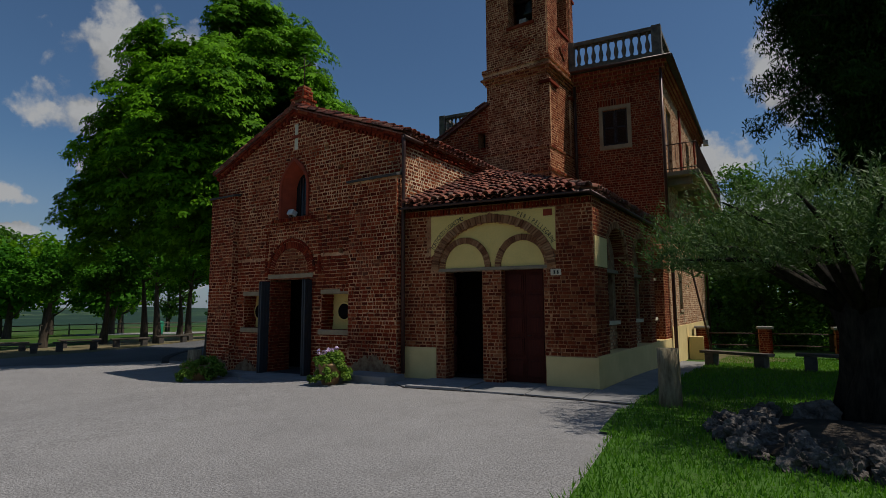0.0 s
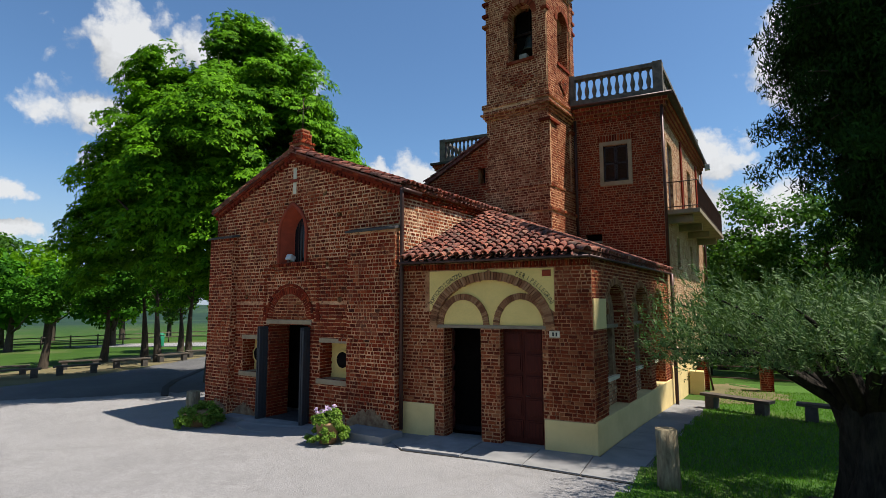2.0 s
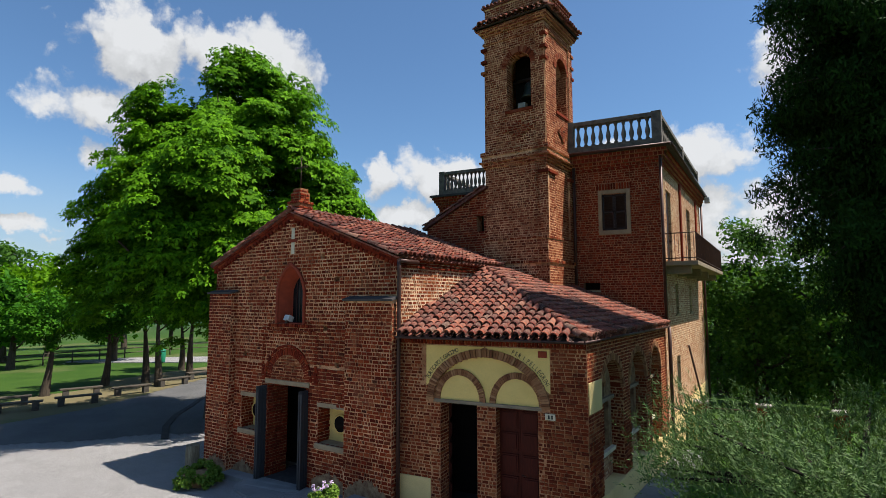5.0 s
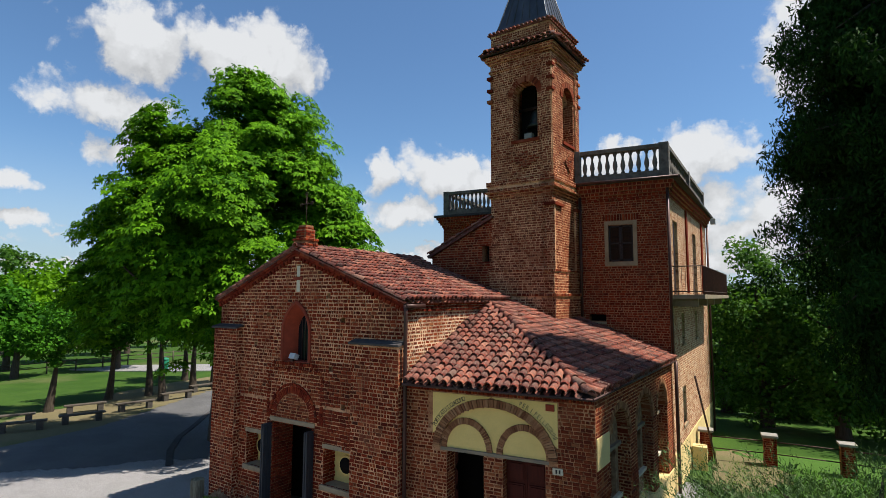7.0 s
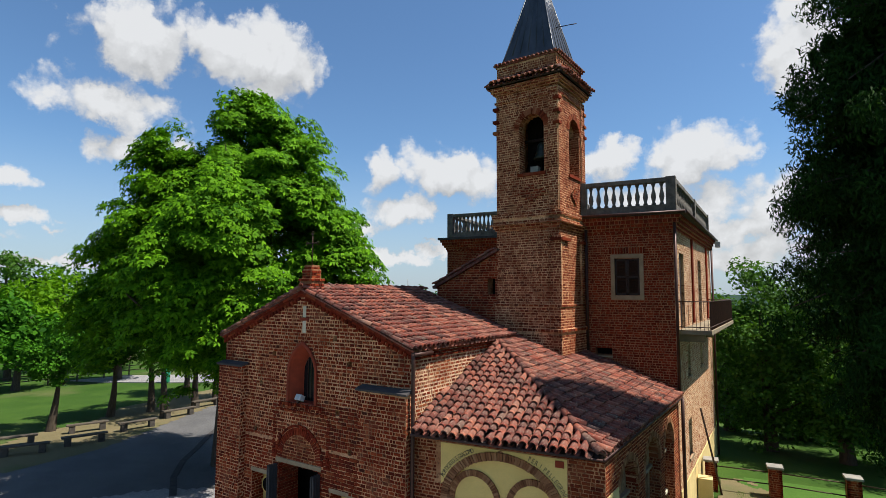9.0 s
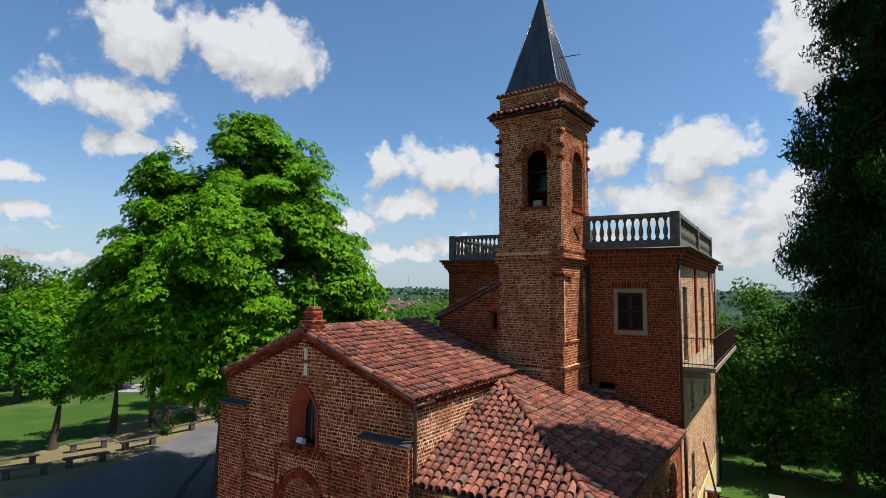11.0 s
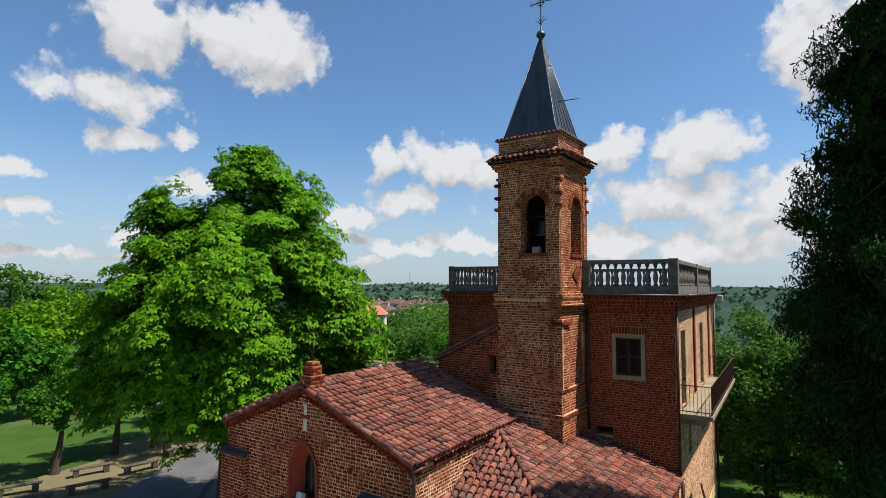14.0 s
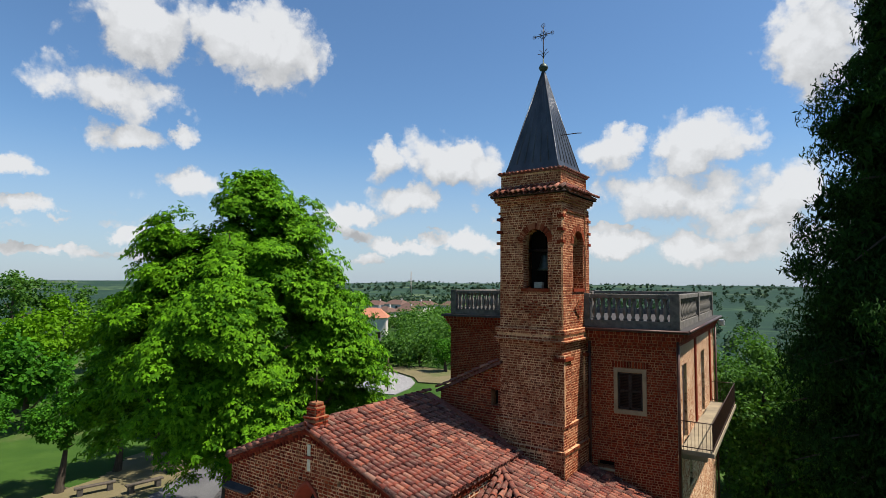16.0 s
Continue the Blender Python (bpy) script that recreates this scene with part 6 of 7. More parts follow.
tagged(plate("pavement_bed", None, M_SOIL, [(-6.53, 10.99, 0.012), (-5.61, 10.125, 0.012), (-3.7, 10.195, 0.012), (-0.95, 9.955, 0.012), (-0.98, 10.62, 0.012), (-1.86, 11.5, 0.012), (-6.5, 11.5, 0.012)], 0.15),
       "dark weedy joint round the concrete slabs", "pavement", kind="structure")
for x0, x1, lift, mat in ((-6.5, -5.62, 0.03, M_CONCRETE), (-5.60, -4.32, 0.055, M_CONCRETE_PALE), (-4.30, -3.02, 0.034, M_CONCRETE), (-3.00, -1.92, 0.036, M_CONCRETE), (-1.90, -0.98, 0.032, M_CONCRETE)):
    q = strip(x0, x1, lift)
    if x1 > -1.0:
        q = q[:2] + [(x1, 10.6, lift), (x0, 11.42, lift)]
    tagged(plate("pavement", None, mat, q, 0.12), "grey cast concrete slab before the portico doors", "pavement", kind="structure")
for i in range(6):
    y0, y1 = 10.62 + i * 1.62, 10.62 + (i + 1) * 1.62 - 0.015
    q = plate("pavement", None, M_CONCRETE, [(-1.86 + 0.125 * (y0 - 10.6), y0, ground_z(0, y0) + 0.034), (-0.98 + 0.135 * (y0 - 10.6), y0, ground_z(0, y0) + 0.034),
                                              (-0.98 + 0.135 * (y1 - 10.6), y1, ground_z(0, y1) + 0.034), (-1.86 + 0.125 * (y1 - 10.6), y1, ground_z(0, y1) + 0.034)], 0.2)
    tagged(q, "grey concrete path slab beside the portico", "pavement", kind="structure")
# church step with a rounded front
st = [fac.at(u, -0.14, d) for u, d in ((1.1, 0.0), (1.1, 0.42))] + [fac.at(3.4 + 1.15 * math.cos(a), -0.14, 0.42 + 0.75 * math.sin(a)) for a in (math.pi * (1 - i / 16) for i in range(17))] + [fac.at(u, -0.06, d) for u, d in ((5.8, 0.42), (5.8, 0.0))]
plate("church_step", None, M_CONCRETE, st, 0.3)
tagged(bpy.data.objects["church_step"], "low worn step with a rounded front at the church door", "step")
bm = bmesh.new()
box(bm, 6.2, 7.6, -0.95, -0.22, -0.2, 0.16, None, 0.02)
bmesh.ops.transform(bm, matrix=fac.matrix(), verts=bm.verts)
tagged(part("stone_block", bm, M_CONCRETE), "low grey stone block at the corner of the church", "step")

# ---- trees and plants ----
def leaf_cloud(name, centres, per, spread, size, material, parent, seed, aspect=0.6, droop=0.0, kind="stuff", updir=0.55, fold=0.25):
    """Many small folded leaves scattered in clumps. centres: (x, y, z, r) rows; spread: flattening of a clump."""
    g = np.random.default_rng(seed)
    c = np.asarray(centres, float)
    n = len(c) * per
    ci = np.repeat(np.arange(len(c)), per)
    d = g.normal(size=(n, 3))
    d /= np.linalg.norm(d, axis=1)[:, None]
    rad = g.random(n) ** 0.45
    pos = c[ci, :3] + d * rad[:, None] * c[ci, 3:4] * np.array([1, 1, spread])
    nrm = d * 0.6 + g.normal(size=(n, 3)) * 0.5 + np.array([0, 0, updir])
    nrm /= np.linalg.norm(nrm, axis=1)[:, None]
    ax = np.cross(nrm, g.normal(size=(n, 3)))
    ax[:, 2] -= droop
    ax /= np.linalg.norm(ax, axis=1)[:, None]
    sd = np.cross(nrm, ax)
    sd /= np.linalg.norm(sd, axis=1)[:, None]
    s = size * g.uniform(0.6, 1.3, n)[:, None]
    tip, root = pos + ax * s * 0.5, pos - ax * s * 0.5
    lift = nrm * s * fold * 0.5
    l, r = pos + sd * s * 0.5 * aspect + lift, pos - sd * s * 0.5 * aspect + lift
    vs = np.stack([root, r, tip, l], 1).reshape(-1, 3)
    me = bpy.data.meshes.new(name)
    me.vertices.add(n * 4)
    me.vertices.foreach_set("co", vs.ravel())
    me.loops.add(n * 4)
    me.loops.foreach_set("vertex_index", np.arange(n * 4, dtype=np.int32))
    me.polygons.add(n)
    me.polygons.foreach_set("loop_start", np.arange(0, n * 4, 4, dtype=np.int32))
    me.materials.append(material)
    me.update(calc_edges=True)
    me.validate()
    ob = new(name, me)
    ob.parent = parent
    if kind:
        tagged(ob, kind=kind)
    return ob


def limbs(parent, base, height, r0, n, reach, seed, material=M_BARK, lean=(0, 0), first=0.25):
    """A tapered trunk and its limbs; gives the limb ends."""
    r = random.Random(seed)
    bm = bmesh.new()
    b = Vector(base)
    pts = [b + Vector((lean[0] * t + 0.12 * math.sin(3 * t + seed), lean[1] * t + 0.12 * math.cos(2.3 * t + seed), height * t)) for t in (i / 8 for i in range(9))]
    tube(bm, [pts[0] - Vector((0, 0, 0.3))] + pts, [r0 * 1.35] + [r0 * (1.15 - 0.95 * (i / 8) ** 0.8) for i in range(9)], 10)
    part("trunk", bm, material, parent)
    ends = []
    for i in range(n):
        t = first + (0.95 - first) * (i / max(1, n - 1))
        p = pts[int(t * 8)].lerp(pts[min(8, int(t * 8) + 1)], t * 8 % 1)
        a = i * 2.4 + r.uniform(-0.4, 0.4)
        L = reach * (1.1 - 0.6 * t) * r.uniform(0.75, 1.1)
        e = p + Vector((math.cos(a) * L, math.sin(a) * L, L * r.uniform(0.35, 0.8)))
        m = p.lerp(e, 0.5) + Vector((0, 0, -0.08 * L))
        rr = r0 * 0.42 * (1.1 - 0.7 * t)
        bm = bmesh.new()
        tube(bm, [p, m, e], [rr, rr * 0.65, rr * 0.2], 6)
        part("limb", bm, material, parent)
        ends.append(e)
    return ends


def lobed_crown(centre, rx, ry, rz, n, clump, seed, shape=None, shell=0.55):
    """Clump centres through an uneven rounded crown."""
    r = random.Random(seed)
    out = []
    tries = 0
    while len(out) < n and tries < n * 40:
        tries += 1
        d = Vector((r.gauss(0, 1), r.gauss(0, 1), r.gauss(0, 1))).normalized()
        k = shell + (1 - shell) * r.random() ** 0.6
        k *= 0.80 + 0.34 * noise.noise(d * 2.3 + Vector((seed, 0, 0)))* 1.4 + 0.1
        p = Vector((centre[0] + d.x * rx * k, centre[1] + d.y * ry * k, centre[2] + d.z * rz * k))
        if shape and not shape(p):
            continue
        out.append((p.x, p.y, p.z, clump * r.uniform(0.7, 1.3)))
    return out


def palmate_crown(name, centres, per, material, parent, seed, axis, size=0.22, dome=0.42):
    """Domed sprays of fingered leaves; centres: (x, y, z, r) rows, axis: plan place of the trunk."""
    g = np.random.default_rng(seed)
    c = np.asarray(centres, float)
    n = len(c) * per
    ci = np.repeat(np.arange(len(c)), per)
    out = np.c_[c[ci, 0] - axis[0], c[ci, 1] - axis[1], np.zeros(n)]
    out /= np.maximum(np.linalg.norm(out, axis=1), 0.3)[:, None]
    th, rr = g.random(n) * 2 * math.pi, np.sqrt(g.random(n))
    rad = np.c_[np.cos(th), np.sin(th), np.zeros(n)]
    R = c[ci, 3]
    sag = (rr ** 2) * dome * R + 0.28 * R * rr * (rad * out).sum(1)
    pos = c[ci, :3] + rad * (rr * R)[:, None] + np.c_[np.zeros((n, 2)), -sag + g.normal(size=n) * 0.13 * R]
    nrm = np.array([0, 0, 0.85]) + rad * (0.55 * rr)[:, None] + out * 0.4 + g.normal(size=(n, 3)) * 0.32
    nrm /= np.linalg.norm(nrm, axis=1)[:, None]
    ax = rad * 0.7 + out * 0.5 + g.normal(size=(n, 3)) * 0.5
    ax -= nrm * (ax * nrm).sum(1)[:, None]
    ax /= np.linalg.norm(ax, axis=1)[:, None]
    sd = np.cross(nrm, ax)
    s = (size * g.uniform(0.65, 1.25, n))[:, None]
    cols = [pos]
    for ang, ln in ((-58, 0.82), (0, 1.0), (58, 0.82)):
        d = ax * math.cos(radians(ang)) + sd * math.sin(radians(ang))
        w = np.cross(nrm, d)
        tip = pos + d * s * ln - nrm * s * 0.30 * ln
        mid = pos + d * s * 0.62 * ln - nrm * s * 0.05
        cols += [mid - w * s * 0.21, tip, mid + w * s * 0.21]
    vs = np.stack(cols, 1).reshape(-1, 3)
    base = np.arange(n, dtype=np.int32)[:, None] * 10
    idx = np.concatenate([np.concatenate([base, base + 1 + 3 * k, base + 2 + 3 * k, base + 3 + 3 * k], 1) for k in range(3)], 1).ravel()
    me = bpy.data.meshes.new(name)
    me.vertices.add(len(vs))
    me.vertices.foreach_set("co", vs.ravel())
    me.loops.add(len(idx))
    me.loops.foreach_set("vertex_index", idx)
    me.polygons.add(n * 3)
    me.polygons.foreach_set("loop_start", np.arange(0, n * 12, 4, dtype=np.int32))
    me.materials.append(material)
    me.update(calc_edges=True)
    ob = new(name, me)
    ob.parent = parent
    return tagged(ob, kind="stuff")


# the large horse chestnut beside the church
chest = thing("tree", "large full-leaved horse chestnut tree behind the church corner", "tree")
gz = ground_z(-19.5, 17.6)
limbs(chest, (-19.5, 17.6, gz), 13.2, 0.42, 20, 5.4, 5)
LOBES = (((-19.6, 17.4, 8.2), 5.6, 5.4, 5.6, 400, 3), ((-18.6, 17.9, 11.6), 3.4, 3.6, 3.0, 140, 8), ((-19.3, 18.2, 14.9), 1.6, 1.6, 2.6, 62, 31), ((-17.4, 18.4, 14.2), 1.7, 1.7, 1.9, 52, 34), ((-21.5, 15.4, 12.9), 1.3, 1.3, 2.2, 48, 9), ((-20.6, 17.0, 12.2), 2.2, 2.0, 2.2, 54, 35),
         ((-15.6, 18.5, 10.6), 2.2, 2.2, 2.3, 70, 10), ((-14.2, 18.6, 8.3), 1.9, 2.0, 2.2, 60, 32), ((-24.3, 15.6, 6.2), 2.0, 2.1, 2.5, 60, 12), ((-24.4, 16.0, 9.0), 1.9, 2.0, 2.0, 50, 33),
         ((-17.6, 14.8, 7.0), 1.6, 1.6, 1.8, 42, 13), ((-16.2, 16.0, 6.9), 1.9, 1.9, 2.2, 50, 15), ((-15.6, 19.2, 5.6), 2.4, 2.4, 2.6, 70, 16),
         ((-17.6, 13.9, 8.9), 2.0, 1.9, 2.2, 56, 27), ((-16.6, 14.6, 10.2), 1.7, 1.7, 1.9, 46, 28), ((-18.0, 14.6, 6.6), 1.9, 1.8, 2.0, 54, 29),
         ((-16.2, 17.6, 12.4), 2.0, 2.0, 2.0, 55, 17), ((-21.8, 16.4, 10.2), 2.2, 2.0, 2.5, 60, 18))
crown = []
for centre, rx, ry, rz, n, sd in LOBES:
    crown += lobed_crown(centre, rx, ry, rz, n, 0.72, sd, lambda p, n=n: p.z > 2.7 + max(0.0, p.x + 20.5) * 0.22 and (n < 56 or noise.noise(p * 0.5) < 0.15), 0.5)
palmate_crown("crown", crown, 82, M_LEAF, chest, 21, (-19.2, 17.2))

# lopped lime trees along the verge
for i, (x, y, h, rc) in enumerate(((-33.0, 17.7, 3.6, 1.9), (-33.6, 21.3, 3.7, 1.9), (-32.8, 23.4, 4.6, 2.7), (-30.6, 22.8, 4.8, 2.8), (-31.5, 25.9, 4.8, 2.9), (-31.7, 27.9, 4.8, 2.9), (-37.5, 15.0, 3.6, 2.2), (-34.2, 12.6, 3.8, 2.4), (-36.5, 29.0, 4.0, 2.2))):
    t = thing("tree", "small lopped lime tree with a dense rounded crown", "tree", "lime trees along the verge")
    limbs(t, (x, y, ground_z(x, y)), h, 0.24, 6, 1.5, 30 + i, M_BARK, (0.15 * math.sin(i * 2), 0.1), 0.7)
    leaf_cloud("crown", lobed_crown((x, y, h + 0.35), rc * 1.08, rc * 1.08, 1.6, 46, 0.6, 40 + i, None, 0.45), 150, 0.7, 0.185, M_LEAF_LIME, t, 60 + i, 0.7)


def park_tree(x, y, h, rx, rz, mat, seed, label, n=60, per=60, leaf=0.5, clump=1.2, group="trees round the meadow"):
    t = thing("tree", label, "tree", group)
    z = ground_z(x, y)
    limbs(t, (x, y, z), h * 0.75, 0.2 + h * 0.012, 7, rx * 0.8, seed)
    leaf_cloud("crown", lobed_crown((x, y, z + h - rz), rx, rx, rz, n, clump, seed, None, 0.4), per, 0.7, leaf, mat, t, seed + 500, 0.65)
    return t


far_l = "bright green broadleaf tree at the far side of the meadow"
for i, (x, y, h, rx, rz, m) in enumerate((
        (-62, 33, 11.0, 4.5, 4.2, M_LEAF_YOUNG), (-58, 27, 9.0, 4.0, 3.6, M_LEAF_YOUNG), (-56, 36, 9.5, 3.6, 3.6, M_LEAF_YOUNG), (-66, 44, 12, 4.5, 4.6, M_LEAF_LIME),
        (-82, 37.5, 17.0, 5.0, 7.5, M_LEAF_WOOD), (-81, 44, 13.0, 5.0, 5.0, M_LEAF_WOOD), (-80, 51, 12.5, 5.0, 5.0, M_LEAF_WOOD), (-76, 58, 12.0, 5.0, 5.0, M_LEAF_WOOD),
        (-70, 64, 12.0, 5.0, 5.0, M_LEAF_LIME), (-64, 70, 11.0, 5.0, 5.0, M_LEAF_WOOD), (-58, 76, 11, 5, 5, M_LEAF_WOOD), (-88, 30, 13, 5, 6, M_LEAF_WOOD), (-50, 24, 7.5, 3.2, 2.8, M_LEAF_LIME), (-48, 31, 7.0, 2.8, 2.6, M_LEAF_LIME))):
    park_tree(x, y, h, rx, rz, m, 100 + i, far_l if m in (M_LEAF_YOUNG, M_LEAF_LIME) else "tall dark green tree at the edge of the meadow")

# valley trees behind the fence
for i, (x, y, top, rx, rz) in enumerate(((2.6, 32.0, 9.0, 2.8, 4.6), (5.6, 31.0, 8.8, 3.0, 4.8), (9.0, 30.0, 9.5, 3.4, 5.0), (4.5, 38.0, 8.2, 3.6, 5.5), (14.0, 32, 10, 4.0, 5.5), (8.5, 40.0, 8.2, 4.2, 6.0), (0.9, 38, 7.6, 2.4, 4.5), (12.5, 46, 8.0, 4.5, 6), (3.0, 50, 6.5, 4.5, 6), (7.5, 55, 6.0, 4.5, 6), (18, 42, 9, 4.5, 6))):
    h = top - ground_z(x, y)
    park_tree(x, y, h, rx, rz, M_LEAF_WOOD, 140 + i, "dense dark green tree on the slope behind the fence", 90, 150, 0.22, 0.95, "trees on the slope")
# shrubs and maize-like growth in the middle distance
mid = thing("woodland", "mixed green trees and hedges in the middle distance", "woods", kind="stuff")
cl = []
rg = random.Random(77)
for i in range(230):
    az = radians(rg.uniform(-38, -22))
    d = rg.uniform(78, 190)
    x, y = d * math.sin(az), d * math.cos(az)
    if 118 < d < 160 and -34.0 < math.degrees(az) < -31.2:
        continue
    hh = rg.uniform(1.5, 5.0) + (3.0 if math.degrees(az) > -30 else 0)
    if d < 140 and -35.4 < math.degrees(az) < -32.4:
        hh = min(hh, 1.6)
    for j in range(3):
        cl.append((x + rg.uniform(-1.5, 1.5), y + rg.uniform(-1.5, 1.5), ground_z(x, y) + hh * (0.3 + 0.3 * j), hh * 0.45))
leaf_cloud("hedge_leaves", cl, 90, 0.8, 0.55, M_LEAF_WOOD, mid, 778, 0.7)
def hill_z(x, y):
    """The rolling ground far out, as the ground sheet has it."""
    r, az = math.hypot(x, y - 8), math.degrees(math.atan2(x, y))
    z = ground_z(x, y) + smooth(500, 3600, r) * (26 + 4 * math.sin(az * 0.21 + 1.0) + 3 * math.sin(az * 0.55))
    return z + smooth(400, 1500, r) * 7 * noise.noise(Vector((x / 420, y / 420, 0)))


wood = thing("woodland", "dark woods covering the valley and the far slopes", "woods", kind="stuff")
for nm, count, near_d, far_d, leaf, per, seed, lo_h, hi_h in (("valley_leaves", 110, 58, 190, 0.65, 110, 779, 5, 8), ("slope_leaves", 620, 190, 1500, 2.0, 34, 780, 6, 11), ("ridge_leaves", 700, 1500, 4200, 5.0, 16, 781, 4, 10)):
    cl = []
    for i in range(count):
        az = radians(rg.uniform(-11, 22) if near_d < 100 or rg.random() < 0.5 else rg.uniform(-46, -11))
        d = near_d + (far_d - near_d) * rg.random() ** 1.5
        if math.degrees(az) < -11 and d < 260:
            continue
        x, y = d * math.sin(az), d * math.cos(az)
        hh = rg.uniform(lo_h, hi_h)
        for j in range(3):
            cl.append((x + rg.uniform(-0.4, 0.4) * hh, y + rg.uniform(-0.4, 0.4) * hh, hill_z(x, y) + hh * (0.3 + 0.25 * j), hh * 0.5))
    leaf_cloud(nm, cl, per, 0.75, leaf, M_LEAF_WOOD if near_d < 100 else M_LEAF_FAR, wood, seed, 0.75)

# the great dark conifer
def conifer(x, y, top, r_low, r_full, n, seed, label):
    con = thing("tree", label, "tree")
    cb = Vector((x, y, ground_z(x, y)))
    bm = bmesh.new()
    tube(bm, [cb + Vector((0, 0, top * f)) for f in (-0.02, 0.08, 0.33, 0.66, 1.0)], [0.7, 0.55, 0.45, 0.3, 0.05], 10)
    part("trunk", bm, M_BARK, con)
    rc = random.Random(seed)
    inner, near_side, far_side = [], [], []
    for i in range(n):
        z = 4.0 + (top - 4.2) * (i / n) + rc.uniform(-0.3, 0.3)
        a = i * 2.399 + rc.uniform(-0.3, 0.3)
        full = r_low + (r_full - r_low) * smooth(4.5, 8.5, z) if z < top * 0.62 else r_full * (1 - 0.85 * (z - top * 0.62) / (top * 0.38))
        reach = full * rc.choice((0.72, 0.8, 0.86, 0.92, 1.0, 1.14))
        p = cb + Vector((0, 0, z))
        e = p + Vector((math.cos(a) * reach, math.sin(a) * reach, rc.uniform(-1.3, 0.5)))
        mdl = p.lerp(e, 0.55) + Vector((0, 0, 0.3))
        bm = bmesh.new()
        tube(bm, [p, mdl, e], [0.06, 0.04, 0.012], 5)
        part("limb", bm, M_BARK, con)
        for s in range(10):
            f = 0.12 + 0.9 * s / 9
            q = p.lerp(mdl, f / 0.55) if f < 0.55 else mdl.lerp(e, (f - 0.55) / 0.45)
            k = 1.15 - 0.6 * f
            c = (q.x + rc.uniform(-0.45, 0.45), q.y + rc.uniform(-0.45, 0.45), q.z - 0.15 + rc.uniform(-0.45, 0.3), 0.85 * k * rc.uniform(0.8, 1.2))
            (inner if f < 0.55 else near_side if c[0] < x + 0.8 else far_side).append(c)
    leaf_cloud("inner_sprays", inner, 56, 0.8, 0.5, M_NEEDLE, con, seed + 30, 0.42, 0.7, updir=0.3)
    leaf_cloud("sprays", near_side, 215, 0.8, 0.155, M_NEEDLE, con, seed + 31, 0.26, 0.9, updir=0.3)
    leaf_cloud("sprays", far_side, 60, 0.8, 0.3, M_NEEDLE, con, seed + 32, 0.3, 0.7, updir=0.3)


conifer(5.35, 15.9, 20.3, 1.6, 3.0, 320, 9, "very tall dark conifer with drooping feathery sprays")

# the old olive tree in a ring of rocks
olive = thing("olive_tree", "old olive tree with a thick dark gnarled trunk and silvery leaves", "tree")
bm = bmesh.new()
ob_ = Vector((2.15, 9.3, 0.0))
for k in range(7):
    a = k * 0.9
    tube(bm, [ob_ + Vector((0.34 * math.cos(a), 0.34 * math.sin(a), -0.1)), ob_ + Vector((0.22 * math.cos(a + 0.4), 0.22 * math.sin(a + 0.4), 0.7)), ob_ + Vector((0.20 * math.cos(a + 0.9), 0.20 * math.sin(a + 0.9), 1.3)),
              ob_ + Vector((0.30 * math.cos(a + 1.2), 0.30 * math.sin(a + 1.2), 1.75))], [0.24, 0.20, 0.19, 0.12], 9)
for v in bm.verts:
    d = Vector((v.co.x - ob_.x, v.co.y - ob_.y, 0))
    v.co += d * 0.35 * noise.noise(v.co * 3.2)
part("trunk", bm, M_BARK_OLIVE, olive, "gnarled dark trunk")
def olive_shoots(name, bases, material, parent, seed, per=15):
    """Upright shoots set with narrow paired leaves; bases: (x, y, z, dx, dy) rows with the outward lean."""
    g = np.random.default_rng(seed)
    c = np.asarray(bases, float)
    n = len(c)
    d = np.c_[c[:, 3:5] * 0.55, np.full(n, 0.75)] + g.normal(size=(n, 3)) * 0.38
    d /= np.linalg.norm(d, axis=1)[:, None]
    ln = g.uniform(0.22, 0.5, n)
    ci = np.repeat(np.arange(n), per)
    f = np.tile((np.arange(per) + 0.5) / per, n)
    p = c[ci, :3] + d[ci] * (ln[ci] * f)[:, None]
    r = np.cross(d[ci], g.normal(size=(n * per, 3)))
    r /= np.linalg.norm(r, axis=1)[:, None]
    ax = d[ci] * 0.75 + r * 0.75
    ax /= np.linalg.norm(ax, axis=1)[:, None]
    sd = np.cross(ax, d[ci])
    sd /= np.linalg.norm(sd, axis=1)[:, None]
    L = (0.085 * g.uniform(0.7, 1.25, n * per) * (1.15 - 0.5 * f))[:, None]
    vs = np.stack([p, p + ax * L * 0.5 + sd * L * 0.11, p + ax * L, p + ax * L * 0.5 - sd * L * 0.11], 1).reshape(-1, 3)
    k = n * per
    me = bpy.data.meshes.new(name)
    me.vertices.add(k * 4)
    me.vertices.foreach_set("co", vs.ravel())
    me.loops.add(k * 4)
    me.loops.foreach_set("vertex_index", np.arange(k * 4, dtype=np.int32))
    me.polygons.add(k)
    me.polygons.foreach_set("loop_start", np.arange(0, k * 4, 4, dtype=np.int32))
    me.materials.append(material)
    me.update(calc_edges=True)
    ob = new(name, me)
    ob.parent = parent
    return tagged(ob, kind="stuff")


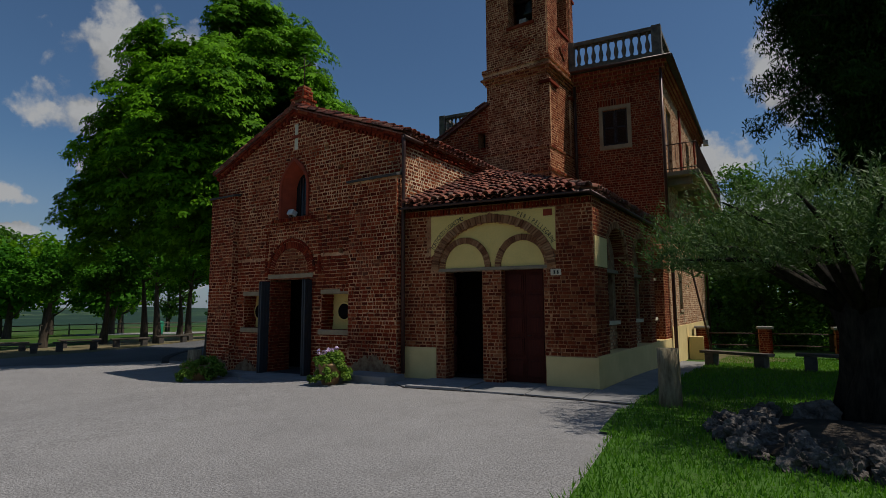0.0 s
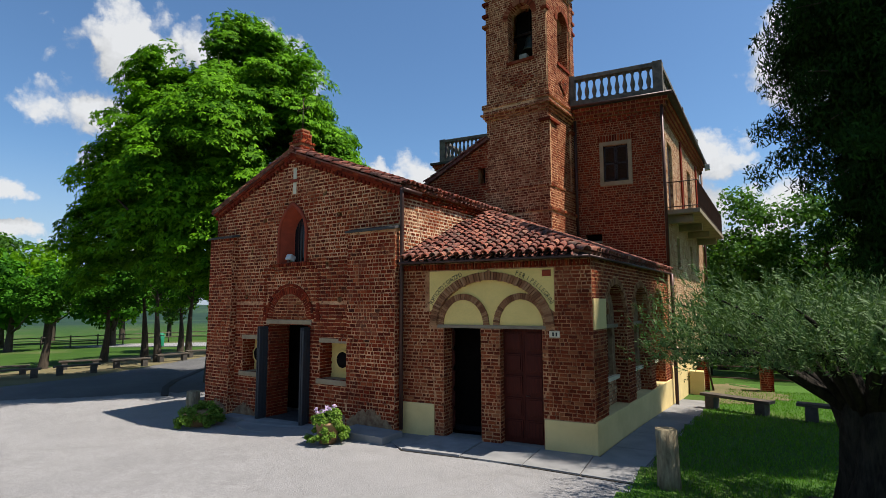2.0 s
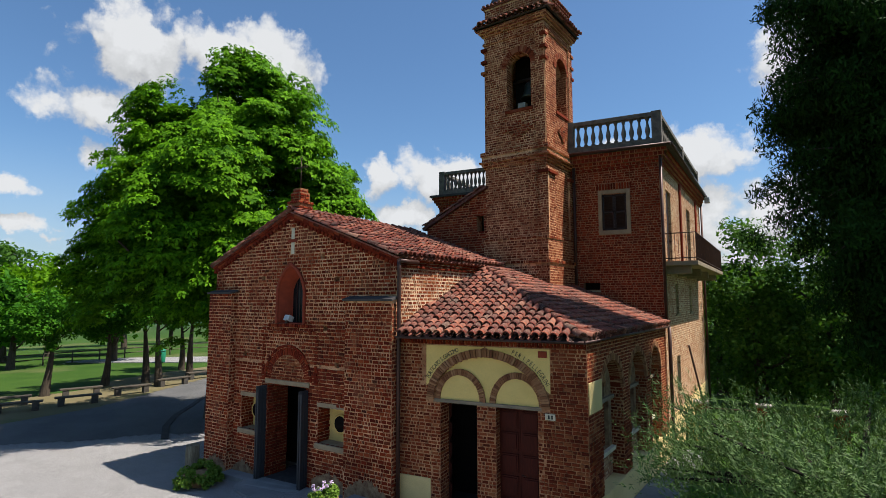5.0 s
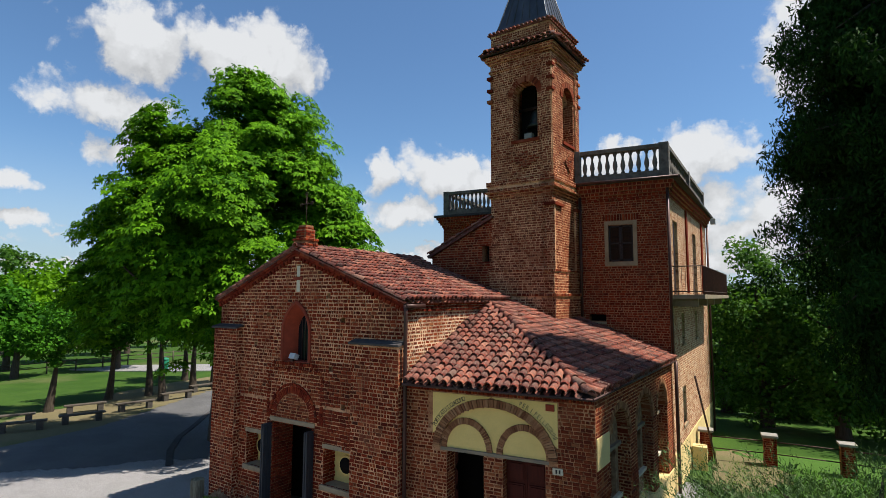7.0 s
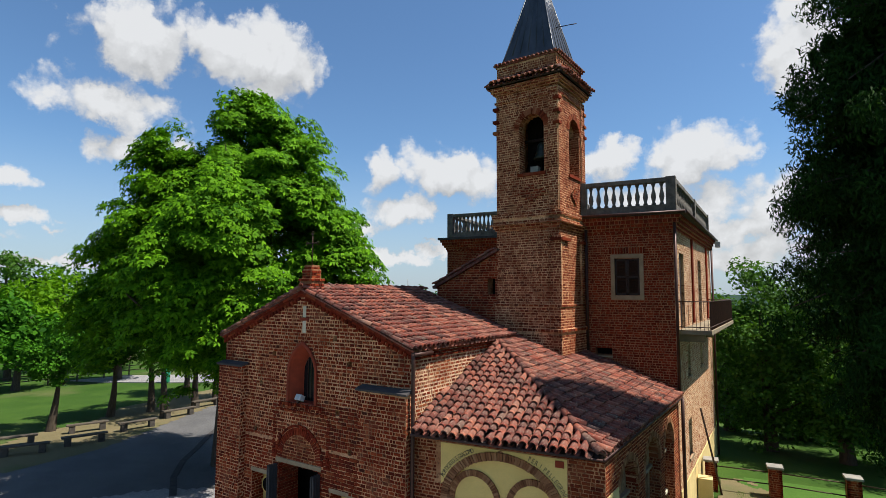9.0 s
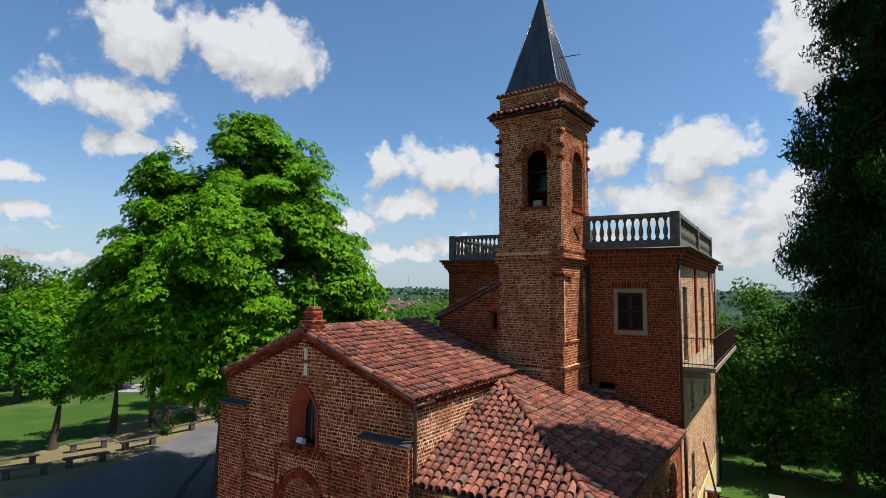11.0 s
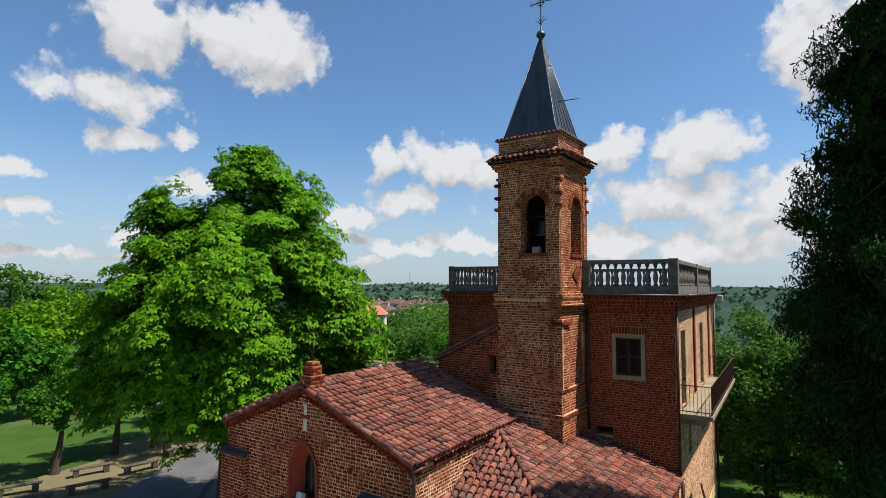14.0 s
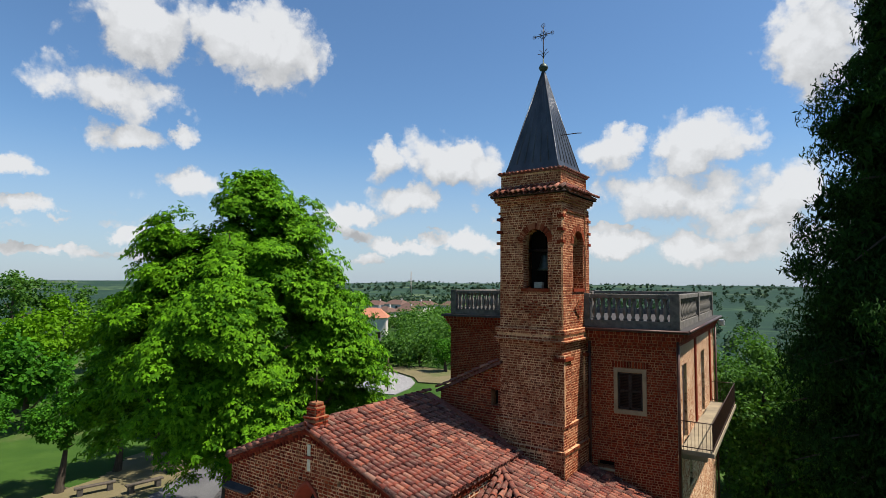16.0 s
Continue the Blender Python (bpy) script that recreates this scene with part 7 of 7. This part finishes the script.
cl = []
ro = random.Random(4)
for k in range(26):
    a = k * 2.4
    L = ro.uniform(1.3, 2.35)
    p = ob_ + Vector((0.25 * math.cos(a), 0.25 * math.sin(a), 1.6))
    e = p + Vector((math.cos(a) * L, math.sin(a) * L, ro.uniform(0.85, 1.75) - 0.12 * L))
    md = p.lerp(e, 0.5) + Vector((0, 0, 0.35))
    bm = bmesh.new()
    tube(bm, [p, md, e], [0.09, 0.05, 0.012], 6)
    part("limb", bm, M_BARK_OLIVE, olive)
    for j in range(190):
        f = 0.30 + 0.74 * ro.random() ** 0.8
        q = p.lerp(md, f / 0.5) if f < 0.5 else md.lerp(e, (f - 0.5) / 0.5)
        w = 0.50 * (1.25 - 0.55 * f)
        x, y, z = q.x + ro.gauss(0, w * 0.6), q.y + ro.gauss(0, w * 0.6), q.z + ro.uniform(-0.42, 0.34)
        h = math.hypot(x - ob_.x, y - ob_.y) + 0.1
        cl.append((x, y, max(2.12 + 0.1 * ro.random(), z), (x - ob_.x) / h, (y - ob_.y) / h))
olive_shoots("leaves", cl, M_OLIVE, olive, 41)


def rock(x, y, z, s, seed, squash=0.7):
    bm = bmesh.new()
    bmesh.ops.create_icosphere(bm, subdivisions=4, radius=1.0)
    for v in bm.verts:
        p = v.co.copy()
        k = 1 + 0.45 * noise.noise(p * 1.3 + Vector((seed, 0, 0))) + 0.36 * noise.noise(p * 3.1 + Vector((0, seed, 0))) + 0.20 * noise.noise(p * 8 + Vector((0, 0, seed)))
        v.co = p * k
    bmesh.ops.transform(bm, matrix=Matrix.Translation((x, y, z)) @ Matrix.Rotation(seed, 4, "Z") @ Matrix.Diagonal((s, s * 0.75, s * squash, 1)), verts=bm.verts)
    return tagged(part("rock", bm, M_ROCK), "rough pitted grey rock edging the olive bed", "rock", "rocks round the olive tree")


rk = random.Random(8)
for i in range(34):
    a = 1.9 + (i % 17) * 0.235 + rk.uniform(-0.06, 0.06)
    rd = 1.62 + 0.14 * math.sin(i * 1.7) - (0.26 if i >= 17 else 0.0)
    rock(1.95 + rd * math.cos(a) * 1.02, 8.05 + rd * math.sin(a) * 1.0, 0.07 + (0.07 if i >= 17 else 0.0), rk.uniform(0.15, 0.26), i + 1.0, rk.uniform(0.65, 1.0))
bm = bmesh.new()
bmesh.ops.create_icosphere(bm, subdivisions=3, radius=1.0)
for v in bm.verts:
    v.co *= 1 + 0.1 * noise.noise(v.co * 3)
bmesh.ops.transform(bm, matrix=Matrix.Translation((1.95, 8.1, 0.0)) @ Matrix.Diagonal((1.6, 1.65, 0.2, 1)), verts=bm.verts)
tagged(part("earth_bed", bm, M_SOIL), "mound of brown soil round the olive tree", "soil", kind="structure")


def blades(name, spots, h, material, label, seed):
    g = np.random.default_rng(seed)
    p = np.asarray(spots, float)
    n = len(p)
    a = g.random(n) * 2 * math.pi
    hh = h * g.uniform(0.5, 1.4, n)
    w = 0.006 + 0.006 * g.random(n)
    dx, dy = np.cos(a) * w, np.sin(a) * w
    lx, ly = g.normal(size=n) * hh * 0.35, g.normal(size=n) * hh * 0.35
    vs = np.stack([np.c_[p[:, 0] - dx, p[:, 1] - dy, p[:, 2]], np.c_[p[:, 0] + dx, p[:, 1] + dy, p[:, 2]], np.c_[p[:, 0] + lx, p[:, 1] + ly, p[:, 2] + hh]], 1).reshape(-1, 3)
    me = bpy.data.meshes.new(name)
    me.vertices.add(n * 3)
    me.vertices.foreach_set("co", vs.ravel())
    me.loops.add(n * 3)
    me.loops.foreach_set("vertex_index", np.arange(n * 3, dtype=np.int32))
    me.polygons.add(n)
    me.polygons.foreach_set("loop_start", np.arange(0, n * 3, 3, dtype=np.int32))
    me.materials.append(material)
    me.update(calc_edges=True)
    return tagged(new(name, me), label, "grass", kind="stuff")


gs = []
rg = random.Random(12)
for _ in range(90000):
    y = 4.0 + 20.0 * rg.random() ** 1.5
    x = rg.uniform(-1.3, 7.5)
    if x > lawn_edge(y) - 0.04 + rg.uniform(0, 0.15) and ((x - 1.95) / 1.55) ** 2 + ((y - 8.05) / 1.55) ** 2 > 1:
        gs.append((x, y, ground_z(x, y) + 0.03))
blades("grass", gs, 0.07, M_GRASS, "short green grass blades on the lawn", 3)

# ---- benches, posts, fences and pots ----
def bench(m, length, label, group, back=False):
    b = thing("bench", label, "bench", group, at=m)
    bm = bmesh.new()
    box(bm, -length / 2, length / 2, -0.19, 0.19, 0.38, 0.46, None, 0.015)
    part("seat", bm, M_BENCH, b)
    for x in (-length * 0.36, length * 0.36):
        bm = bmesh.new()
        box(bm, x - 0.14, x + 0.14, -0.16, 0.16, -0.12, 0.38, None, 0.02)
        part("leg", bm, M_LEG, b, "rough dark stone support")
    return b


bench(pose(0.88, 18.25, ground_z(1, 18) + 0.0, 0, 0, -30), 2.0, "weathered plank bench on stone supports on the lawn", "lawn benches")
bench(pose(3.4, 17.2, ground_z(3.4, 17) + 0.04, 0, 0, -12), 2.3, "weathered plank bench on stone supports on the lawn", "lawn benches")
for x, y, rz in ((-29.4, 14.6, 58), (-28.7, 17.0, 66), (-29.2, 20.2, 75), (-29.9, 23.4, 78), (-31.6, 15.2, 60), (-31.2, 18.6, 66), (-30.9, 26.3, 80)):
    bench(pose(x, y, ground_z(x, y) + 0.03, 0, 0, rz), 2.0, "low stone and plank bench under the lime trees", "benches under the trees")

# cut tree-trunk posts
for x, y, h, r in ((-0.45, 9.96, 0.97, 0.17), (-14.05, 11.95, 0.75, 0.2)):
    p = thing("post", "thick cut tree trunk standing as a bollard", "bollard", "trunk bollards")
    bm = bmesh.new()
    z = ground_z(x, y)
    rings = tube(bm, [(x, y, z - 0.1), (x, y, z + h * 0.3), (x - 0.01, y, z + h * 0.7), (x - 0.01, y, z + h)], [r * 1.12, r * 1.03, r, r * 0.97], 18)
    for v in bm.verts:
        d = Vector((v.co.x - x, v.co.y - y, 0))
        v.co += d * 0.12 * noise.noise(Vector((math.atan2(d.y, d.x) * 2.2, v.co.z * 2, x)))
    part("trunk", bm, M_BARK_PALE, p)

# fence of brick pillars and rails behind the lawn
PILLARS = [(0.0, 23.9), (2.15, 24.0), (4.5, 23.8), (7.0, 23.4), (9.5, 23.0)]
fence = thing("fence", "fence of short brick pillars joined by thin rails behind the lawn", "fence")
for x, y in PILLARS:
    z = ground_z(x, y)
    pil = new("pillar")
    pil.parent = fence
    ws = [(-0.21, -0.21), (0.21, -0.21), (0.21, 0.21), (-0.21, 0.21)]
    for i in range(4):
        a, b = ws[i], ws[(i + 1) % 4]
        w = Wall((x + a[0], y + a[1]), (x + b[0], y + b[1]), z - 0.3, z + 1.1, 0.1)
        q = w.core("core", M_MORTAR_RED, pil)
        if i < 2:
            w.bricks(pil, M_BRICK, course=0.08, length=0.22, joint=0.014, seed=int(x * 10) + i)
    bm = bmesh.new()
    box(bm, x - 0.27, x + 0.27, y - 0.27, y + 0.27, z + 1.1, z + 1.19, None, 0.02)
    part("cap", bm, M_STONE, pil, "stone cap")
for (x0, y0), (x1, y1) in zip(PILLARS, PILLARS[1:]):
    for h in (0.48, 0.92):
        pipe("rail", fence, [(x0, y0, ground_z(x0, y0) + h), (x1, y1, ground_z(x1, y1) + h)], 0.022, M_IRON)

# wooden post-and-rail fence across the meadow
mf = thing("fence", "low dark post and rail fence across the meadow", "fence")
prev = None
for i in range(16):
    x, y = -52.0 + 0.3 * i, 18.0 + i * 2.2
    z = ground_z(x, y)
    pipe("post", mf, [(x, y, z - 0.2), (x, y, z + 1.05)], 0.06, M_BENCH)
    if prev:
        for h in (0.5, 0.92):
            pipe("rail", mf, [(prev[0], prev[1], prev[2] + h), (x, y, z + h)], 0.04, M_BENCH)
    prev = (x, y, z)


litter = thing("litter_bin", "green round litter bin at the far side of the meadow", "bin", at=pose(-42.4, 31.8, ground_z(-42.4, 31.8)))
bm = bmesh.new()
lathe(bm, [(0.24, -0.05), (0.27, 0.1), (0.29, 0.92), (0.27, 0.95), (0.22, 0.95)], 18)
part("body", bm, M_BIN, litter)
bm = bmesh.new()
lathe(bm, [(0.31, 0.98), (0.32, 1.02), (0.22, 1.12), (0.05, 1.18)], 18)
part("lid", bm, M_BIN, litter)


def potted(x, y, r, h, label, flowers, seed, leafs=900):
    p = thing("potted_plant", label, "potted plant", "plants before the church")
    z = ground_z(x, y) + 0.01
    bm = bmesh.new()
    lathe(bm, [(r * 0.55, 0), (r * 0.80, h * 0.62), (r * 0.90, h * 0.66), (r * 0.90, h * 0.74), (r * 0.74, h * 0.74)], 20, Matrix.Translation((x, y, z)))
    part("pot", bm, M_POT, p, "tan clay pot")
    rr = random.Random(seed)
    cl = []
    for i in range(46):
        a, e = rr.uniform(0, 6.28), rr.random()
        cl.append((x + math.cos(a) * r * (1.22 - 0.75 * e * e), y + math.sin(a) * r * (1.22 - 0.75 * e * e), z + h * (0.14 + 0.95 * e) * rr.uniform(0.8, 1.08), r * rr.uniform(0.22, 0.36)))
    leaf_cloud("leaves", cl, leafs // 46 * 2, 0.8, 0.07, M_HERB, p, seed, 0.6)
    if flowers:
        fl = [(x + rr.uniform(-r, r) * 0.7, y + rr.uniform(-r, r) * 0.7, z + h * rr.uniform(1.05, 1.3), 0.05) for _ in range(9)]
        leaf_cloud("blossom", fl, 14, 1.0, 0.05, M_FLOWER, p, seed + 1, 0.8)


potted(-7.45, 10.05, 0.33, 0.62, "pot overflowing with bright green trailing leaves and pale flowers", True, 5, 2600)
potted(-12.6, 11.0, 0.48, 0.50, "low pot of bright green leaves beside the church corner", False, 6, 2600)
tr = thing("potted_plant", "cluster of purple flowers at the edge of the lawn", "flowers")
leaf_cloud("blossom", [(-0.77 + 0.05 * i, 4.3 + 0.04 * (i % 3), 0.12 + 0.02 * i, 0.05) for i in range(6)], 14, 1.0, 0.05, M_FLOWER, tr, 71, 0.8)

# things against the house
bm = bmesh.new()
box(bm, -0.45, 0.05, 22.3, 22.8, -0.4, 0.55, None, 0.02)
tagged(part("meter_box", bm, M_PLASTER), "low yellow plastered box against the house wall", "box")
p = thing("pole", "rusty pole leaning against the house wall", "pole")
pipe("rod", p, [(0.35, 23.3, -0.3), (-0.25, 21.6, 3.2)], 0.035, M_IRON)

# ---- distant houses ----
M_RENDER = plain("cream_render", (0.62, 0.56, 0.50), (0.54, 0.48, 0.42), 0.5, 0.9)
M_ROOF_BROWN = plain("brown_roof", (0.14, 0.075, 0.055), (0.10, 0.06, 0.045), 0.6, 0.9)
M_ROOF_FAR = plain("orange_roof", (0.42, 0.17, 0.095), (0.33, 0.13, 0.075), 0.6, 0.9)


def far_house(x, y, w, d, h, rz, roof_h, label, roof_mat=M_ROOF_FAR):
    z = ground_z(x, y)
    hs_ = thing("distant_house", label, "house", "houses in the distance", at=pose(x, y, z, 0, 0, rz))
    bm = bmesh.new()
    box(bm, -w / 2, w / 2, -d / 2, d / 2, -1, h)
    part("wall", bm, M_RENDER, hs_)
    bm = bmesh.new()
    e = 0.5
    vs = [bm.verts.new(v) for v in ((-w / 2 - e, -d / 2 - e, h), (w / 2 + e, -d / 2 - e, h), (w / 2 + e, d / 2 + e, h), (-w / 2 - e, d / 2 + e, h), (-w / 2 + d * 0.25, 0, h + roof_h), (w / 2 - d * 0.25, 0, h + roof_h))]
    for f in ((0, 1, 5, 4), (2, 3, 4, 5), (1, 2, 5), (3, 0, 4), (3, 2, 1, 0)):
        bm.faces.new([vs[i] for i in f])
    rf = part("roof", bm, roof_mat, hs_)
    bm = bmesh.new()
    box(bm, w * 0.2, w * 0.2 + 0.5, -0.3, 0.3, h + roof_h * 0.5, h + roof_h + 0.6)
    part("chimney", bm, M_RENDER, rf)
    for k in range(max(2, int(w / 3.2))):
        for fl in range(max(1, int(h / 3.0))):
            bm = bmesh.new()
            xx = -w / 2 + (k + 0.5) * w / max(2, int(w / 3.2))
            box(bm, xx - 0.55, xx + 0.55, -d / 2 - 0.05, -d / 2 + 0.1, 0.9 + fl * 3.0, 2.4 + fl * 3.0)
            part("window", bm, M_SHUTTER, hs_)
    return hs_


def polar(az, d):
    return d * math.sin(radians(az)), d * math.cos(radians(az))


x, y = polar(-34.0, 135)
far_house(x, y, 7.0, 7.5, 5.8, 28, 2.3, "two-storey pale house with an orange tiled roof among trees")
for az, d, w, h, lab in ((-32.6, 185, 6, 4.6, "small white house among trees"), (-31.4, 235, 9, 6.0, "brick house with a brown roof among trees"), (-29.4, 225, 10, 5.6, "house with a grey-brown roof among trees"),
                         (-30.4, 205, 8, 4.2, "low brown-roofed house among trees"), (-28.4, 255, 9, 5.4, "pale house among trees"), (-25.4, 240, 10, 5.5, "pale house among trees"), (-33.6, 250, 9, 5.5, "pale house among trees")):
    x, y = polar(az, d)
    far_house(x, y, w, 7.5, h, 25 + az, 1.9, lab, M_ROOF_BROWN)
x, y = polar(-30.0, 900)
mast = thing("radio_mast", "thin lattice radio mast on the far hill", "mast")
z = ground_z(x, y) + 6
for sx, sy in ((-1.6, -1.6), (1.6, -1.6), (0, 1.6)):
    pipe("leg", mast, [(x + sx, y + sy, z - 5), (x + sx * 0.3, y + sy * 0.3, z + 42)], 0.25, M_STONE)
# lamp pole, pale road and a small tree in the gap beside the ridge
lp = thing("street_pole", "thin dark pole beside the far road", "pole")
pipe("pole", lp, [(-32.2, 50.8, ground_z(-32.2, 50.8) - 0.3), (-32.2, 50.8, ground_z(-32.2, 50.8) + 3.9)], 0.075, M_IRON)


def flat_sheet(name, pts, material, lift, label, category):
    tagged(plate(name, None, material, [(x, y, ground_z(x, y) + lift) for x, y in pts], 0.1), label, category, kind="structure")


flat_sheet("road", [(-37.5, 48), (-30.5, 49.5), (-30.9, 53.5), (-32.2, 57.0), (-34.5, 60), (-38.5, 63.0), (-46, 66), (-48, 63), (-42.5, 61.2), (-40.5, 60.0), (-39.0, 57.6), (-38.0, 55)], M_YARD, 0.06, "pale sunlit road beyond the church", "road")
flat_sheet("verge", [(-46, 66.4), (-38.4, 63.3), (-34.3, 60.4), (-31.9, 57.2), (-28, 57.5), (-27, 66), (-34, 69), (-42, 71)], M_DRYSOIL, 0.045, "dry straw-coloured grass beside the far road", "verge")
flat_sheet("track", [(-51.5, 29.0), (-47.5, 29.6), (-42.5, 31.6), (-37.5, 34.2), (-35.5, 38.5), (-38.5, 38.8), (-44.0, 36.2), (-50.0, 33.2)], M_YARD, 0.05, "pale sandy track across the meadow", "road")
park_tree(-33.2, 67.0, 4.6, 1.9, 1.7, M_LEAF_LIME, 171, "small round broadleaf tree beside the far road", 40, 110, 0.26, 0.7)
park_tree(-39.0, 70.5, 3.4, 1.6, 1.3, M_LEAF_WOOD, 172, "low dark bush beside the far road", 30, 90, 0.26, 0.7)

# low dark kerb curving along the road
kerb = thing("kerb", "low dark stone kerb curving along the shaded road", "kerb", kind="structure")
KERB = [(-18.2, 14.1), (-20.0, 15.5), (-21.6, 17.2), (-22.7, 18.8), (-24.3, 20.9), (-25.6, 22.9), (-26.6, 25.4)]
for (xa, ya), (xb, yb) in zip(KERB, KERB[1:]):
    n = max(1, int(math.hypot(xb - xa, yb - ya) / 0.9))
    for i in range(n):
        a, b = Vector((xa, ya)).lerp(Vector((xb, yb)), i / n), Vector((xa, ya)).lerp(Vector((xb, yb)), (i + 0.97) / n)
        bm = bmesh.new()
        box(bm, 0, (b - a).length, -0.13, 0.13, -0.15, 0.045, None, 0.012)
        bmesh.ops.transform(bm, matrix=pose(a.x, a.y, ground_z(a.x, a.y), 0, 0, math.degrees(math.atan2(b.y - a.y, b.x - a.x))), verts=bm.verts)
        part("kerb_stone", bm, M_SLATE, kerb)
